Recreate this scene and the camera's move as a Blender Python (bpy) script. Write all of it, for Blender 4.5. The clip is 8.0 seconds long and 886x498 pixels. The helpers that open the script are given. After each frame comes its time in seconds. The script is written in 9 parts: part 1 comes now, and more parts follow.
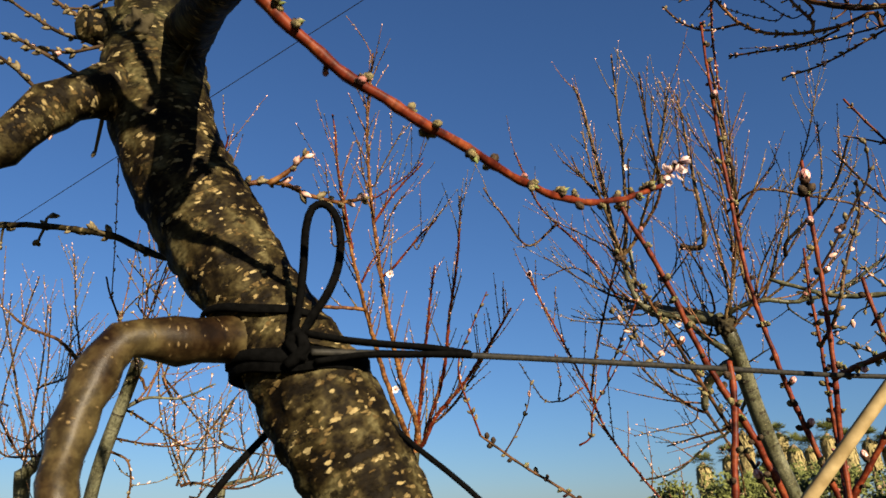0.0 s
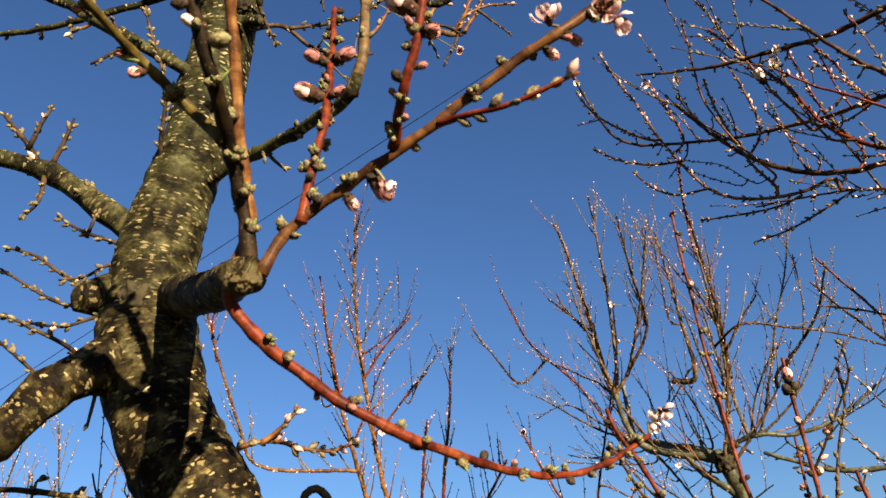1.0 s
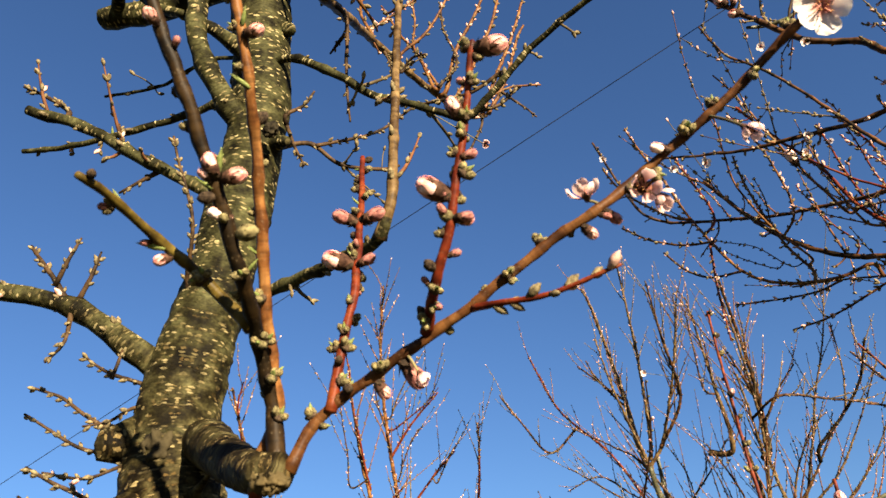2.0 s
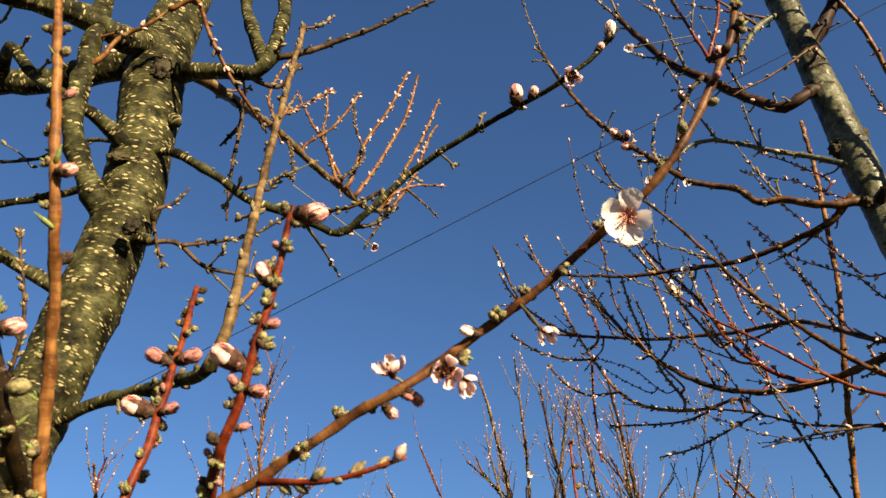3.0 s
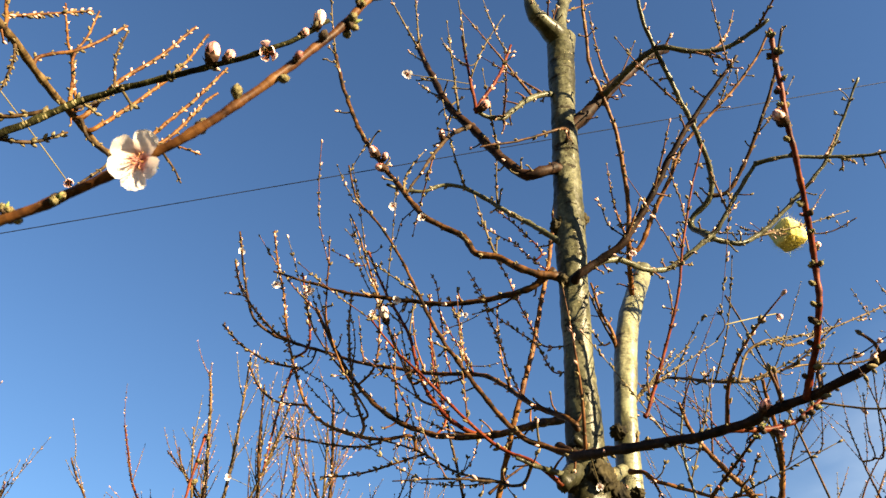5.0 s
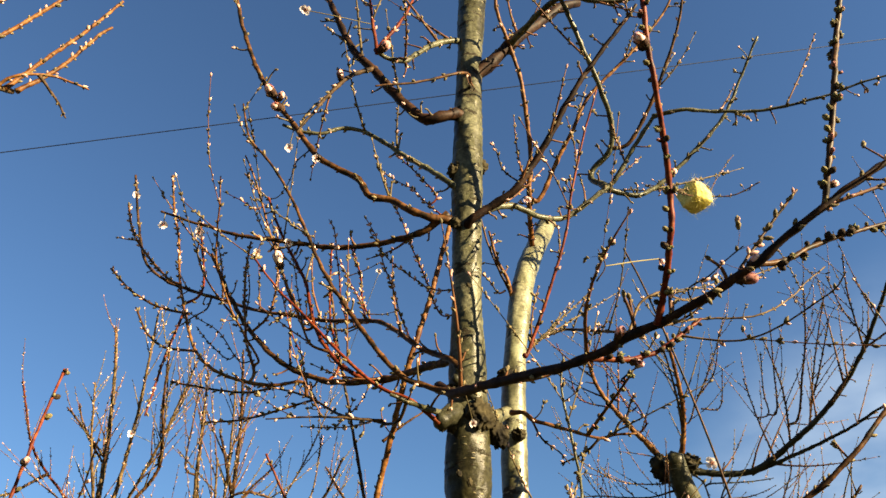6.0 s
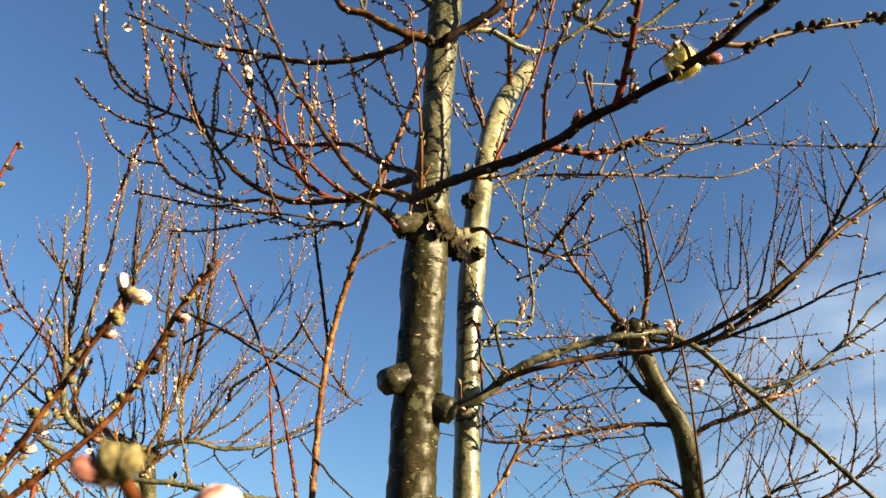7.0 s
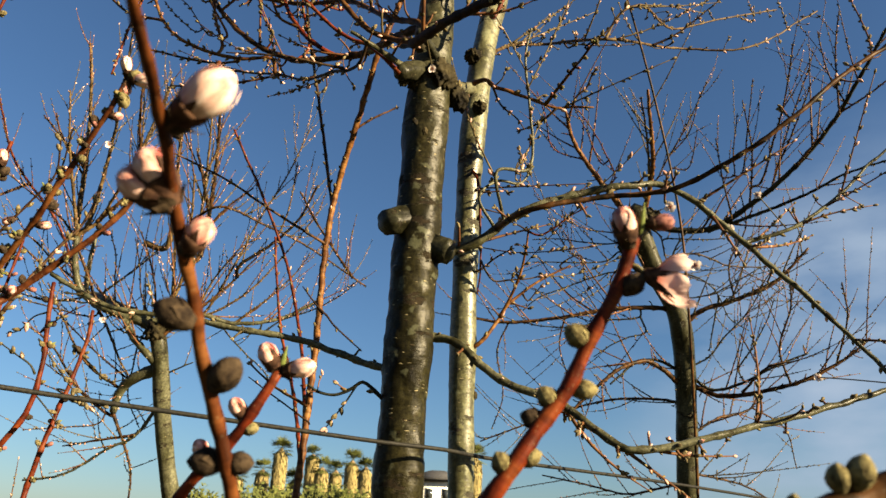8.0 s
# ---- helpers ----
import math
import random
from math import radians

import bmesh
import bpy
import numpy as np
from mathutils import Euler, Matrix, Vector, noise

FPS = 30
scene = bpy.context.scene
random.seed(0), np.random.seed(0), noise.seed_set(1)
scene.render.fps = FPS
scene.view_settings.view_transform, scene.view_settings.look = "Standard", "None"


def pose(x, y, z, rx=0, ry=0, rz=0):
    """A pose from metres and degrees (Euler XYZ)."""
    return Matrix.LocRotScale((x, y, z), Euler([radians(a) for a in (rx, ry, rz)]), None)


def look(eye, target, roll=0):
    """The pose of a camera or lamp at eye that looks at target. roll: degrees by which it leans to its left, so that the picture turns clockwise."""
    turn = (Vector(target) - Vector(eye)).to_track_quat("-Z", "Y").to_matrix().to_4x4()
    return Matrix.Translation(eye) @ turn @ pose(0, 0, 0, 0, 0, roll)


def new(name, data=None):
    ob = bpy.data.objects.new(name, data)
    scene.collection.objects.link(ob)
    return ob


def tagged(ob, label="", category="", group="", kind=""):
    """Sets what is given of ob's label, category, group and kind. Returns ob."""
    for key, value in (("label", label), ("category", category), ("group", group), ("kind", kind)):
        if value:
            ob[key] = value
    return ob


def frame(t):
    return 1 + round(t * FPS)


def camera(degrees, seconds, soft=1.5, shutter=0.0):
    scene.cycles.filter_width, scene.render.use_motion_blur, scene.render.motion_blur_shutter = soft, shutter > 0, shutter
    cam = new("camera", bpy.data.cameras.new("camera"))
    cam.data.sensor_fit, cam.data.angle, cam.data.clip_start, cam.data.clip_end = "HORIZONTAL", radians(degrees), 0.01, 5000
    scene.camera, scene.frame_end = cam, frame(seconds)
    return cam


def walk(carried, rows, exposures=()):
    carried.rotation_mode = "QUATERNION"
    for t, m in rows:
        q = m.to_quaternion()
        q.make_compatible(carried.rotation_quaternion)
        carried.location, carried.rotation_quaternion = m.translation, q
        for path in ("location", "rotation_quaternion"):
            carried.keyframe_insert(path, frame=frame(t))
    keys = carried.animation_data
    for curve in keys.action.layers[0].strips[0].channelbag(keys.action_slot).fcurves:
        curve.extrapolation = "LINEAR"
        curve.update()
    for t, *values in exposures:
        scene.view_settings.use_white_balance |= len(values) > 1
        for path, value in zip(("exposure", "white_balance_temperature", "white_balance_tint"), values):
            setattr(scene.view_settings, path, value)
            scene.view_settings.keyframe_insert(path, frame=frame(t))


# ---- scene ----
cam = camera(63.1, 8.0)
PATH = [
    (0, (0.011, 0.017, 1.611), (0.01, 1.879, 2.342), -1.7),
    (0.5, (0.016, -0.034, 1.691), (0.032, 1.75, 2.595), -1.7),
    (1, (0.019, -0.063, 1.737), (0.067, 1.668, 2.737), -5.2),
    (1.2, (0.011, -0.075, 1.752), (0.06, 1.64, 2.779), -5.8),
    (2.3, (0.035, -0.102, 1.86), (0.017, 1.534, 3.009), -4.7),
    (2.5, (0.061, -0.109, 1.87), (0.125, 1.505, 3.05), -5.1),
    (3, (0.105, -0.136, 1.894), (0.312, 1.414, 3.141), -3.8),
    (3.5, (0.176, -0.16, 1.908), (0.547, 1.331, 3.188), -3.7),
    (4, (0.242, -0.162, 1.897), (0.759, 1.29, 3.172), -2.5),
    (4.2, (0.255, -0.155, 1.888), (0.813, 1.276, 3.169), -0.9),
    (5.3, (0.357, -0.142, 1.882), (1.073, 1.222, 3.157), -0.3),
    (5.5, (0.383, -0.144, 1.878), (1.133, 1.202, 3.153), -1.2),
    (6, (0.439, -0.138, 1.852), (1.275, 1.209, 3.071), -1.7),
    (6.5, (0.501, -0.104, 1.788), (1.431, 1.273, 2.9), -0.2),
    (7, (0.519, -0.082, 1.734), (1.472, 1.379, 2.712), 1.3),
    (7.5, (0.528, -0.069, 1.677), (1.5, 1.462, 2.518), 1.8),
    (8, (0.546, -0.066, 1.626), (1.549, 1.49, 2.383), 2.4),
]
EXPOSURES = [(0.0, 1.93, 6100, 16), (1.0, 2.31, 6250, 16), (2.5, 2.47, 6450, 16), (3.0, 2.39, 6550, 14), (3.5, 2.34, 6600, 14), (4.0, 2.52, 6750, 14), (5.5, 2.99, 7250, 10), (6.0, 2.74, 7200, 10), (7.0, 2.76, 7150, 10), (8.0, 2.29, 7100, 10)]
# a small lens opening, focused on the middle distance
cam.data.dof.use_dof = True
cam.data.dof.focus_distance = 1.3
cam.data.dof.aperture_fstop = 16.0
walk(cam, [(t, look(eye, target, roll)) for t, eye, target, roll in PATH], EXPOSURES)

# ---- light: low winter sun behind the right shoulder, clear sky ----
SUN_AZ, SUN_EL = 150.0, 19.0
world = bpy.data.worlds.new("sky")
scene.world = world
world.use_nodes = True
wn = world.node_tree.nodes
sky = wn.new("ShaderNodeTexSky")
sky.sky_type, sky.sun_disc = "NISHITA", False
sky.sun_elevation, sky.sun_rotation = radians(SUN_EL), radians(SUN_AZ)
sky.altitude, sky.air_density, sky.dust_density, sky.ozone_density = 300, 1.2, 0.6, 7.0
wn["Background"].inputs[1].default_value = 0.027
wl = world.node_tree.links


def thin_clouds(colour):
    """A bank of thin streaky cloud low over the horizon, to the right of where the walk ends."""
    way = wn.new("ShaderNodeTexCoord")
    toward = wn.new("ShaderNodeVectorMath")
    toward.operation = "DOT_PRODUCT"
    az, el = radians(70), radians(6)
    toward.inputs[1].default_value = (math.sin(az) * math.cos(el), math.cos(az) * math.cos(el), math.sin(el))
    wl.new(way.outputs["Generated"], toward.inputs[0])
    bank = wn.new("ShaderNodeMapRange")
    bank.interpolation_type = "SMOOTHSTEP"
    bank.inputs["From Min"].default_value, bank.inputs["From Max"].default_value = 0.90, 0.99
    wl.new(toward.outputs["Value"], bank.inputs["Value"])
    stretch = wn.new("ShaderNodeMapping")
    stretch.inputs["Scale"].default_value = (1, 1, 2.4)
    wl.new(way.outputs["Generated"], stretch.inputs["Vector"])
    nz = wn.new("ShaderNodeTexNoise")
    nz.inputs["Scale"].default_value, nz.inputs["Detail"].default_value = 5.5, 9
    wl.new(stretch.outputs[0], nz.inputs["Vector"])
    streaks = wn.new("ShaderNodeMapRange")
    streaks.inputs["From Min"].default_value, streaks.inputs["From Max"].default_value = 0.30, 0.66
    wl.new(nz.outputs[0], streaks.inputs["Value"])
    mask = wn.new("ShaderNodeMath")
    mask.operation = "MULTIPLY"
    wl.new(bank.outputs[0], mask.inputs[0])
    wl.new(streaks.outputs[0], mask.inputs[1])
    x = wn.new("ShaderNodeMix")
    x.data_type = "RGBA"
    wl.new(mask.outputs[0], x.inputs[0])
    wl.new(colour, x.inputs[6])
    x.inputs[7].default_value = (2.9, 3.9, 5.4, 1)
    return x.outputs[2]


wl.new(thin_clouds(sky.outputs[0]), wn["Background"].inputs[0])
sun_data = bpy.data.lights.new("sun", "SUN")
sun_data.energy, sun_data.angle, sun_data.color = 5.0, radians(0.5), (1.0, 0.83, 0.54)
sun = new("sun", sun_data)
to_sun = Vector((math.sin(radians(SUN_AZ)) * math.cos(radians(SUN_EL)), math.cos(radians(SUN_AZ)) * math.cos(radians(SUN_EL)), math.sin(radians(SUN_EL))))
sun.matrix_world = look(to_sun * 30, (0, 0, 0))


# ---- materials ----
def material(name, rough=0.7, metal=0.0, spec=0.3):
    m = bpy.data.materials.new(name)
    m.use_nodes = True
    n, l = m.node_tree.nodes, m.node_tree.links
    b = n["Principled BSDF"]
    b.inputs["Roughness"].default_value = rough
    b.inputs["Metallic"].default_value = metal
    b.inputs["Specular IOR Level"].default_value = spec
    return m, n, l, b


def tex(n, l, kind, scale, coord, stretch=(1, 1, 1), detail=4.0, **extra):
    mp = n.new("ShaderNodeMapping")
    mp.inputs["Scale"].default_value = stretch
    l.new(coord, mp.inputs["Vector"])
    t = n.new(kind)
    t.inputs["Scale"].default_value = scale
    if kind == "ShaderNodeTexNoise":
        t.inputs["Detail"].default_value = detail
    for k, v in extra.items():
        t.inputs[k].default_value = v
    l.new(mp.outputs[0], t.inputs["Vector"])
    return t.outputs[0]


def ramp(n, l, value, stops):
    r = n.new("ShaderNodeValToRGB")
    e = r.color_ramp.elements
    while len(e) < len(stops):
        e.new(0.5)
    for el, (p, c) in zip(e, stops):
        el.position, el.color = p, (*c, 1) if len(c) == 3 else c
    l.new(value, r.inputs[0])
    return r.outputs[0]


def mix(n, l, fac, a, b, mode="MIX"):
    x = n.new("ShaderNodeMix")
    x.data_type, x.blend_type = "RGBA", mode
    for socket, v in ((x.inputs[0], fac), (x.inputs[6], a), (x.inputs[7], b)):
        if isinstance(v, (int, float)):
            socket.default_value = v
        elif isinstance(v, tuple):
            socket.default_value = (*v, 1)
        else:
            l.new(v, socket)
    return x.outputs[2]


def bump(n, l, b, height, strength, distance, below=None):
    p = n.new("ShaderNodeBump")
    p.inputs["Strength"].default_value, p.inputs["Distance"].default_value = strength, distance
    l.new(height, p.inputs["Height"])
    if below is not None:
        l.new(below, p.inputs["Normal"])
    l.new(p.outputs[0], b.inputs["Normal"])
    return p.outputs[0]


def uv_of(n):
    return n.new("ShaderNodeUVMap").outputs[0]


def obj_of(n):
    return n.new("ShaderNodeTexCoord").outputs["Object"]


def cells(n, l, scale, coord, stretch, wobble, wob_scale):
    """Voronoi cells bent by noise: the distance to the seed, and each cell's random value."""
    mp = n.new("ShaderNodeMapping")
    mp.inputs["Scale"].default_value = stretch
    l.new(coord, mp.inputs["Vector"])
    nz = n.new("ShaderNodeTexNoise")
    nz.inputs["Scale"].default_value, nz.inputs["Detail"].default_value = wob_scale, 3
    l.new(mp.outputs[0], nz.inputs["Vector"])
    sub = n.new("ShaderNodeVectorMath")
    sub.operation = "MULTIPLY_ADD"
    sub.inputs[1].default_value, sub.inputs[2].default_value = (wobble,) * 3, (-wobble / 2,) * 3
    l.new(nz.outputs["Color"], sub.inputs[0])
    add = n.new("ShaderNodeVectorMath")
    l.new(mp.outputs[0], add.inputs[0])
    l.new(sub.outputs[0], add.inputs[1])
    v = n.new("ShaderNodeTexVoronoi")
    v.inputs["Scale"].default_value = scale
    l.new(add.outputs[0], v.inputs["Vector"])
    sep = n.new("ShaderNodeSeparateColor")
    l.new(v.outputs["Color"], sep.inputs[0])
    return v.outputs["Distance"], sep.outputs[0]


def bark_old():
    """Old peach bark: below brown with tan flakes and black cracks, higher up smooth olive grey with short cross-wise lenticels."""
    m, n, l, b = material("old_bark", 0.75, spec=0.05)
    uv, ob = uv_of(n), obj_of(n)
    grain = tex(n, l, "ShaderNodeTexNoise", 190, uv, (0.7, 1.5, 1), detail=10)
    blot = tex(n, l, "ShaderNodeTexNoise", 34, ob, detail=9, Roughness=0.62)
    # smooth skin
    top = ramp(n, l, blot, [(0.38, (0.0036, 0.0033, 0.0012)), (0.46, (0.0130, 0.0128, 0.0046)), (0.56, (0.0290, 0.0292, 0.0116)), (0.66, (0.0500, 0.0505, 0.0218))])
    rings = tex(n, l, "ShaderNodeTexNoise", 40, uv, (0.3, 2.2, 1), detail=9, Roughness=0.6)
    top = mix(n, l, 0.35, top, ramp(n, l, rings, [(0.40, (0.35, 0.31, 0.26)), (0.54, (1.1, 1.08, 1.0))]), "MULTIPLY")
    d1, r1 = cells(n, l, 130, uv, (0.55, 1.8, 1), 0.005, 160)
    dash = mix(n, l, 1.0, ramp(n, l, d1, [(0.30, (1, 1, 1)), (0.35, (0, 0, 0))]), ramp(n, l, r1, [(0.30, (0, 0, 0)), (0.36, (1, 1, 1))]), "MULTIPLY")
    top = mix(n, l, mix(n, l, 0.85, (0, 0, 0), dash), top, ramp(n, l, r1, [(0.32, (0.070, 0.060, 0.026)), (0.7, (0.165, 0.140, 0.068)), (1.0, (0.300, 0.255, 0.135))]))
    # flaking skin
    low = ramp(n, l, blot, [(0.36, (0.0016, 0.0010, 0.0004)), (0.46, (0.0060, 0.0041, 0.0014)), (0.55, (0.0230, 0.0178, 0.0064)), (0.64, (0.0600, 0.0520, 0.0230))])
    d2, r2 = cells(n, l, 125, uv, (0.75, 1.5, 1), 0.014, 110)
    flake = mix(n, l, 1.0, ramp(n, l, d2, [(0.33, (1, 1, 1)), (0.40, (0, 0, 0))]), ramp(n, l, r2, [(0.30, (0, 0, 0)), (0.36, (1, 1, 1))]), "MULTIPLY")
    where = ramp(n, l, tex(n, l, "ShaderNodeTexNoise", 24, ob, detail=3), [(0.36, (0, 0, 0)), (0.48, (1, 1, 1))])
    flake = mix(n, l, 1.0, flake, where, "MULTIPLY")
    low = mix(n, l, flake, low, ramp(n, l, r2, [(0.45, (0.050, 0.033, 0.012)), (0.75, (0.110, 0.082, 0.034)), (1.0, (0.210, 0.172, 0.085))]))
    crack = ramp(n, l, tex(n, l, "ShaderNodeTexNoise", 44, uv, (0.8, 1.3, 1), detail=8, Roughness=0.66), [(0.55, (0, 0, 0)), (0.585, (1, 1, 1))])
    low = mix(n, l, mix(n, l, 0.9, (0, 0, 0), crack), low, (0.0032, 0.0023, 0.0012))
    sep = n.new("ShaderNodeSeparateXYZ")
    l.new(ob, sep.inputs[0])
    wob = n.new("ShaderNodeMath")
    wob.operation = "MULTIPLY_ADD"
    wob.inputs[1].default_value = 0.35
    l.new(blot, wob.inputs[0])
    l.new(sep.outputs[2], wob.inputs[2])
    by_height = n.new("ShaderNodeMapRange")
    by_height.inputs["From Min"].default_value, by_height.inputs["From Max"].default_value = 2.18, 2.50
    l.new(wob.outputs[0], by_height.inputs["Value"])
    base = mix(n, l, by_height.outputs[0], low, top)
    base = mix(n, l, 0.55, base, ramp(n, l, grain, [(0.38, (0.30, 0.27, 0.23)), (0.56, (1.15, 1.1, 1.05))]), "MULTIPLY")
    l.new(base, b.inputs["Base Color"])
    marks = mix(n, l, by_height.outputs[0], flake, dash)
    l.new(ramp(n, l, marks, [(0, (0.70, 0.70, 0.70)), (1, (0.88, 0.88, 0.88))]), b.inputs["Roughness"])
    h = mix(n, l, 0.45, grain, mix(n, l, 0.5, marks, ramp(n, l, crack, [(0, (1, 1, 1)), (1, (0, 0, 0))])))
    bump(n, l, b, h, 0.7, 0.0030)
    return m


def bark_grey(name, tone, shine, old=None):
    """Smooth silver-grey bark with faint rings, dark scars, streaks and lenticels."""
    m, n, l, b = material(name, 0.42, spec=shine)
    uv, ob = uv_of(n), obj_of(n)
    big = tex(n, l, "ShaderNodeTexNoise", 13, ob, (1.2, 1.2, 0.6), detail=9, Roughness=0.6)
    base = ramp(n, l, big, [(p, tuple(c * tone for c in col)) for p, col in ((0.36, (0.026, 0.025, 0.012)), (0.45, (0.058, 0.058, 0.033)), (0.54, (0.088, 0.088, 0.056)), (0.66, (0.128, 0.129, 0.088)))])
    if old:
        # darker tint low on the stem, fading out between 2.25 and 2.65 m
        sep, by_height = n.new("ShaderNodeSeparateXYZ"), n.new("ShaderNodeMapRange")
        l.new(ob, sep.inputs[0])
        l.new(sep.outputs[2], by_height.inputs["Value"])
        by_height.inputs["From Min"].default_value, by_height.inputs["From Max"].default_value = 2.25, 2.65
        base = mix(n, l, by_height.outputs[0], mix(n, l, 1.0, base, old, "MULTIPLY"), base)
    ring = tex(n, l, "ShaderNodeTexNoise", 42, uv, (0.22, 2.2, 1), detail=9, Roughness=0.6)
    base = mix(n, l, 0.35, base, ramp(n, l, ring, [(0.38, (0.42, 0.39, 0.34)), (0.52, (1.08, 1.06, 1.0))]), "MULTIPLY")
    streak = tex(n, l, "ShaderNodeTexNoise", 30, uv, (1.8, 0.3, 1), detail=7)
    base = mix(n, l, 0.4, base, ramp(n, l, streak, [(0.40, (0.45, 0.41, 0.34)), (0.56, (1.1, 1.1, 1.05))]), "MULTIPLY")
    scar = ramp(n, l, tex(n, l, "ShaderNodeTexNoise", 20, uv, (0.55, 1.5, 1), detail=8, Roughness=0.68), [(0.575, (0, 0, 0)), (0.60, (1, 1, 1))])
    base = mix(n, l, mix(n, l, 0.85, (0, 0, 0), scar), base, (0.012, 0.008, 0.0045))
    grit = tex(n, l, "ShaderNodeTexNoise", 150, ob, detail=8, Roughness=0.7)
    base = mix(n, l, 0.7, base, ramp(n, l, grit, [(0.40, (0.35, 0.33, 0.29)), (0.50, (0.95, 0.95, 0.92)), (0.60, (1.45, 1.42, 1.3))]), "MULTIPLY")
    lichen = ramp(n, l, tex(n, l, "ShaderNodeTexNoise", 45, ob, detail=6), [(0.60, (0, 0, 0)), (0.66, (1, 1, 1))])
    base = mix(n, l, mix(n, l, 0.5, (0, 0, 0), lichen), base, (0.11 * tone, 0.115 * tone, 0.07 * tone))
    d1, r1 = cells(n, l, 150, uv, (0.5, 1.9, 1), 0.010, 90)
    flake = mix(n, l, 1.0, ramp(n, l, d1, [(0.16, (1, 1, 1)), (0.30, (0, 0, 0))]), ramp(n, l, r1, [(0.74, (0, 0, 0)), (0.80, (1, 1, 1))]), "MULTIPLY")
    base = mix(n, l, flake, base, ramp(n, l, r1, [(0.88, (0.018, 0.012, 0.007)), (0.91, (0.20, 0.17, 0.10))]))
    l.new(base, b.inputs["Base Color"])
    l.new(ramp(n, l, scar, [(0, (0.36, 0.36, 0.36)), (1, (0.85, 0.85, 0.85))]), b.inputs["Roughness"])
    bump(n, l, b, mix(n, l, 0.45, mix(n, l, 0.5, ring, grit), mix(n, l, 0.6, flake, ramp(n, l, scar, [(0, (1, 1, 1)), (1, (0, 0, 0))]))), 0.9, 0.0026)
    return m


def smooth_bark():
    """Brown skin of a bare limb: fine cross-rings, darker blotches, small pale lenticels."""
    m, n, l, b = material("smooth_brown_bark", 0.42, spec=0.09)
    uv, ob = uv_of(n), obj_of(n)
    big = tex(n, l, "ShaderNodeTexNoise", 22, ob, detail=8, Roughness=0.6)
    base = ramp(n, l, big, [(0.40, (0.0065, 0.0034, 0.0013)), (0.48, (0.016, 0.0102, 0.0040)), (0.54, (0.026, 0.0185, 0.0075)), (0.62, (0.042, 0.033, 0.0140))])
    ring = tex(n, l, "ShaderNodeTexNoise", 85, ob, (1, 1, 1), detail=9, Roughness=0.6)
    base = mix(n, l, 0.75, base, ramp(n, l, ring, [(0.40, (0.35, 0.31, 0.27)), (0.56, (1.15, 1.1, 1.0))]), "MULTIPLY")
    d1, r1 = cells(n, l, 150, uv, (0.75, 1.65, 1), 0.01, 80)
    dot = mix(n, l, 1.0, ramp(n, l, d1, [(0.16, (1, 1, 1)), (0.32, (0, 0, 0))]), ramp(n, l, r1, [(0.78, (0, 0, 0)), (0.84, (1, 1, 1))]), "MULTIPLY")
    base = mix(n, l, dot, base, (0.095, 0.066, 0.028))
    l.new(base, b.inputs["Base Color"])
    bump(n, l, b, mix(n, l, 0.4, ring, dot), 0.6, 0.0016)
    return m


def shoot_skin(name, low, mid, high, rough=0.5):
    """Skin of a one-year shoot: two-tone colour along and round it, pale dots."""
    m, n, l, b = material(name, rough, spec=0.08)
    uv, ob = uv_of(n), obj_of(n)
    along = tex(n, l, "ShaderNodeTexNoise", 48, ob, detail=7)
    base = ramp(n, l, along, [(0.38, low), (0.5, mid), (0.62, high)])
    fine = tex(n, l, "ShaderNodeTexNoise", 240, uv, (1, 0.25, 1), detail=5)
    base = mix(n, l, 0.75, base, ramp(n, l, fine, [(0.3, (0.45, 0.4, 0.36)), (0.65, (1.05, 1.05, 1.05))]), "MULTIPLY")
    dots = tex(n, l, "ShaderNodeTexVoronoi", 420, uv, (0.8, 0.6, 1))
    base = mix(n, l, mix(n, l, 0.07, (0, 0, 0), ramp(n, l, dots, [(0.14, (1, 1, 1)), (0.24, (0, 0, 0))])), base, (0.42, 0.33, 0.2))
    band = tex(n, l, "ShaderNodeTexNoise", 70, uv, (0.35, 1.8, 1), detail=6, Roughness=0.6)
    base = mix(n, l, 0.55, base, ramp(n, l, band, [(0.40, (0.26, 0.24, 0.24)), (0.52, (1.05, 1.05, 1.05)), (0.66, (1.2, 1.25, 1.3))]), "MULTIPLY")
    info = n.new("ShaderNodeObjectInfo")
    base = mix(n, l, 0.3, base, ramp(n, l, info.outputs["Random"], [(0.0, (0.6, 0.6, 0.62)), (1.0, (1.25, 1.15, 1.05))]), "MULTIPLY")
    l.new(base, b.inputs["Base Color"])
    bump(n, l, b, mix(n, l, 0.5, fine, band), 0.5, 0.0014)
    return m


def plain(name, c0, c1, rough, scale=60.0, spec=0.1, relief=0.3, dist=0.001, island=False, sub=0.0):
    m, n, l, b = material(name, rough, spec=spec)
    ob = obj_of(n)
    t = tex(n, l, "ShaderNodeTexNoise", scale, ob, detail=5)
    base = ramp(n, l, t, [(0.35, c0), (0.65, c1)])
    if island:
        g = n.new("ShaderNodeNewGeometry")
        base = mix(n, l, 0.55, base, ramp(n, l, g.outputs["Random Per Island"], [(0.0, (0.45, 0.42, 0.4)), (0.6, (1.0, 1.0, 1.0)), (1.0, (1.5, 1.4, 1.35))]), "MULTIPLY")
    l.new(base, b.inputs["Base Color"])
    if sub:
        b.inputs["Subsurface Weight"].default_value = sub
        b.inputs["Subsurface Radius"].default_value = (0.004, 0.002, 0.0015)
    bump(n, l, b, t, relief, dist)
    return m


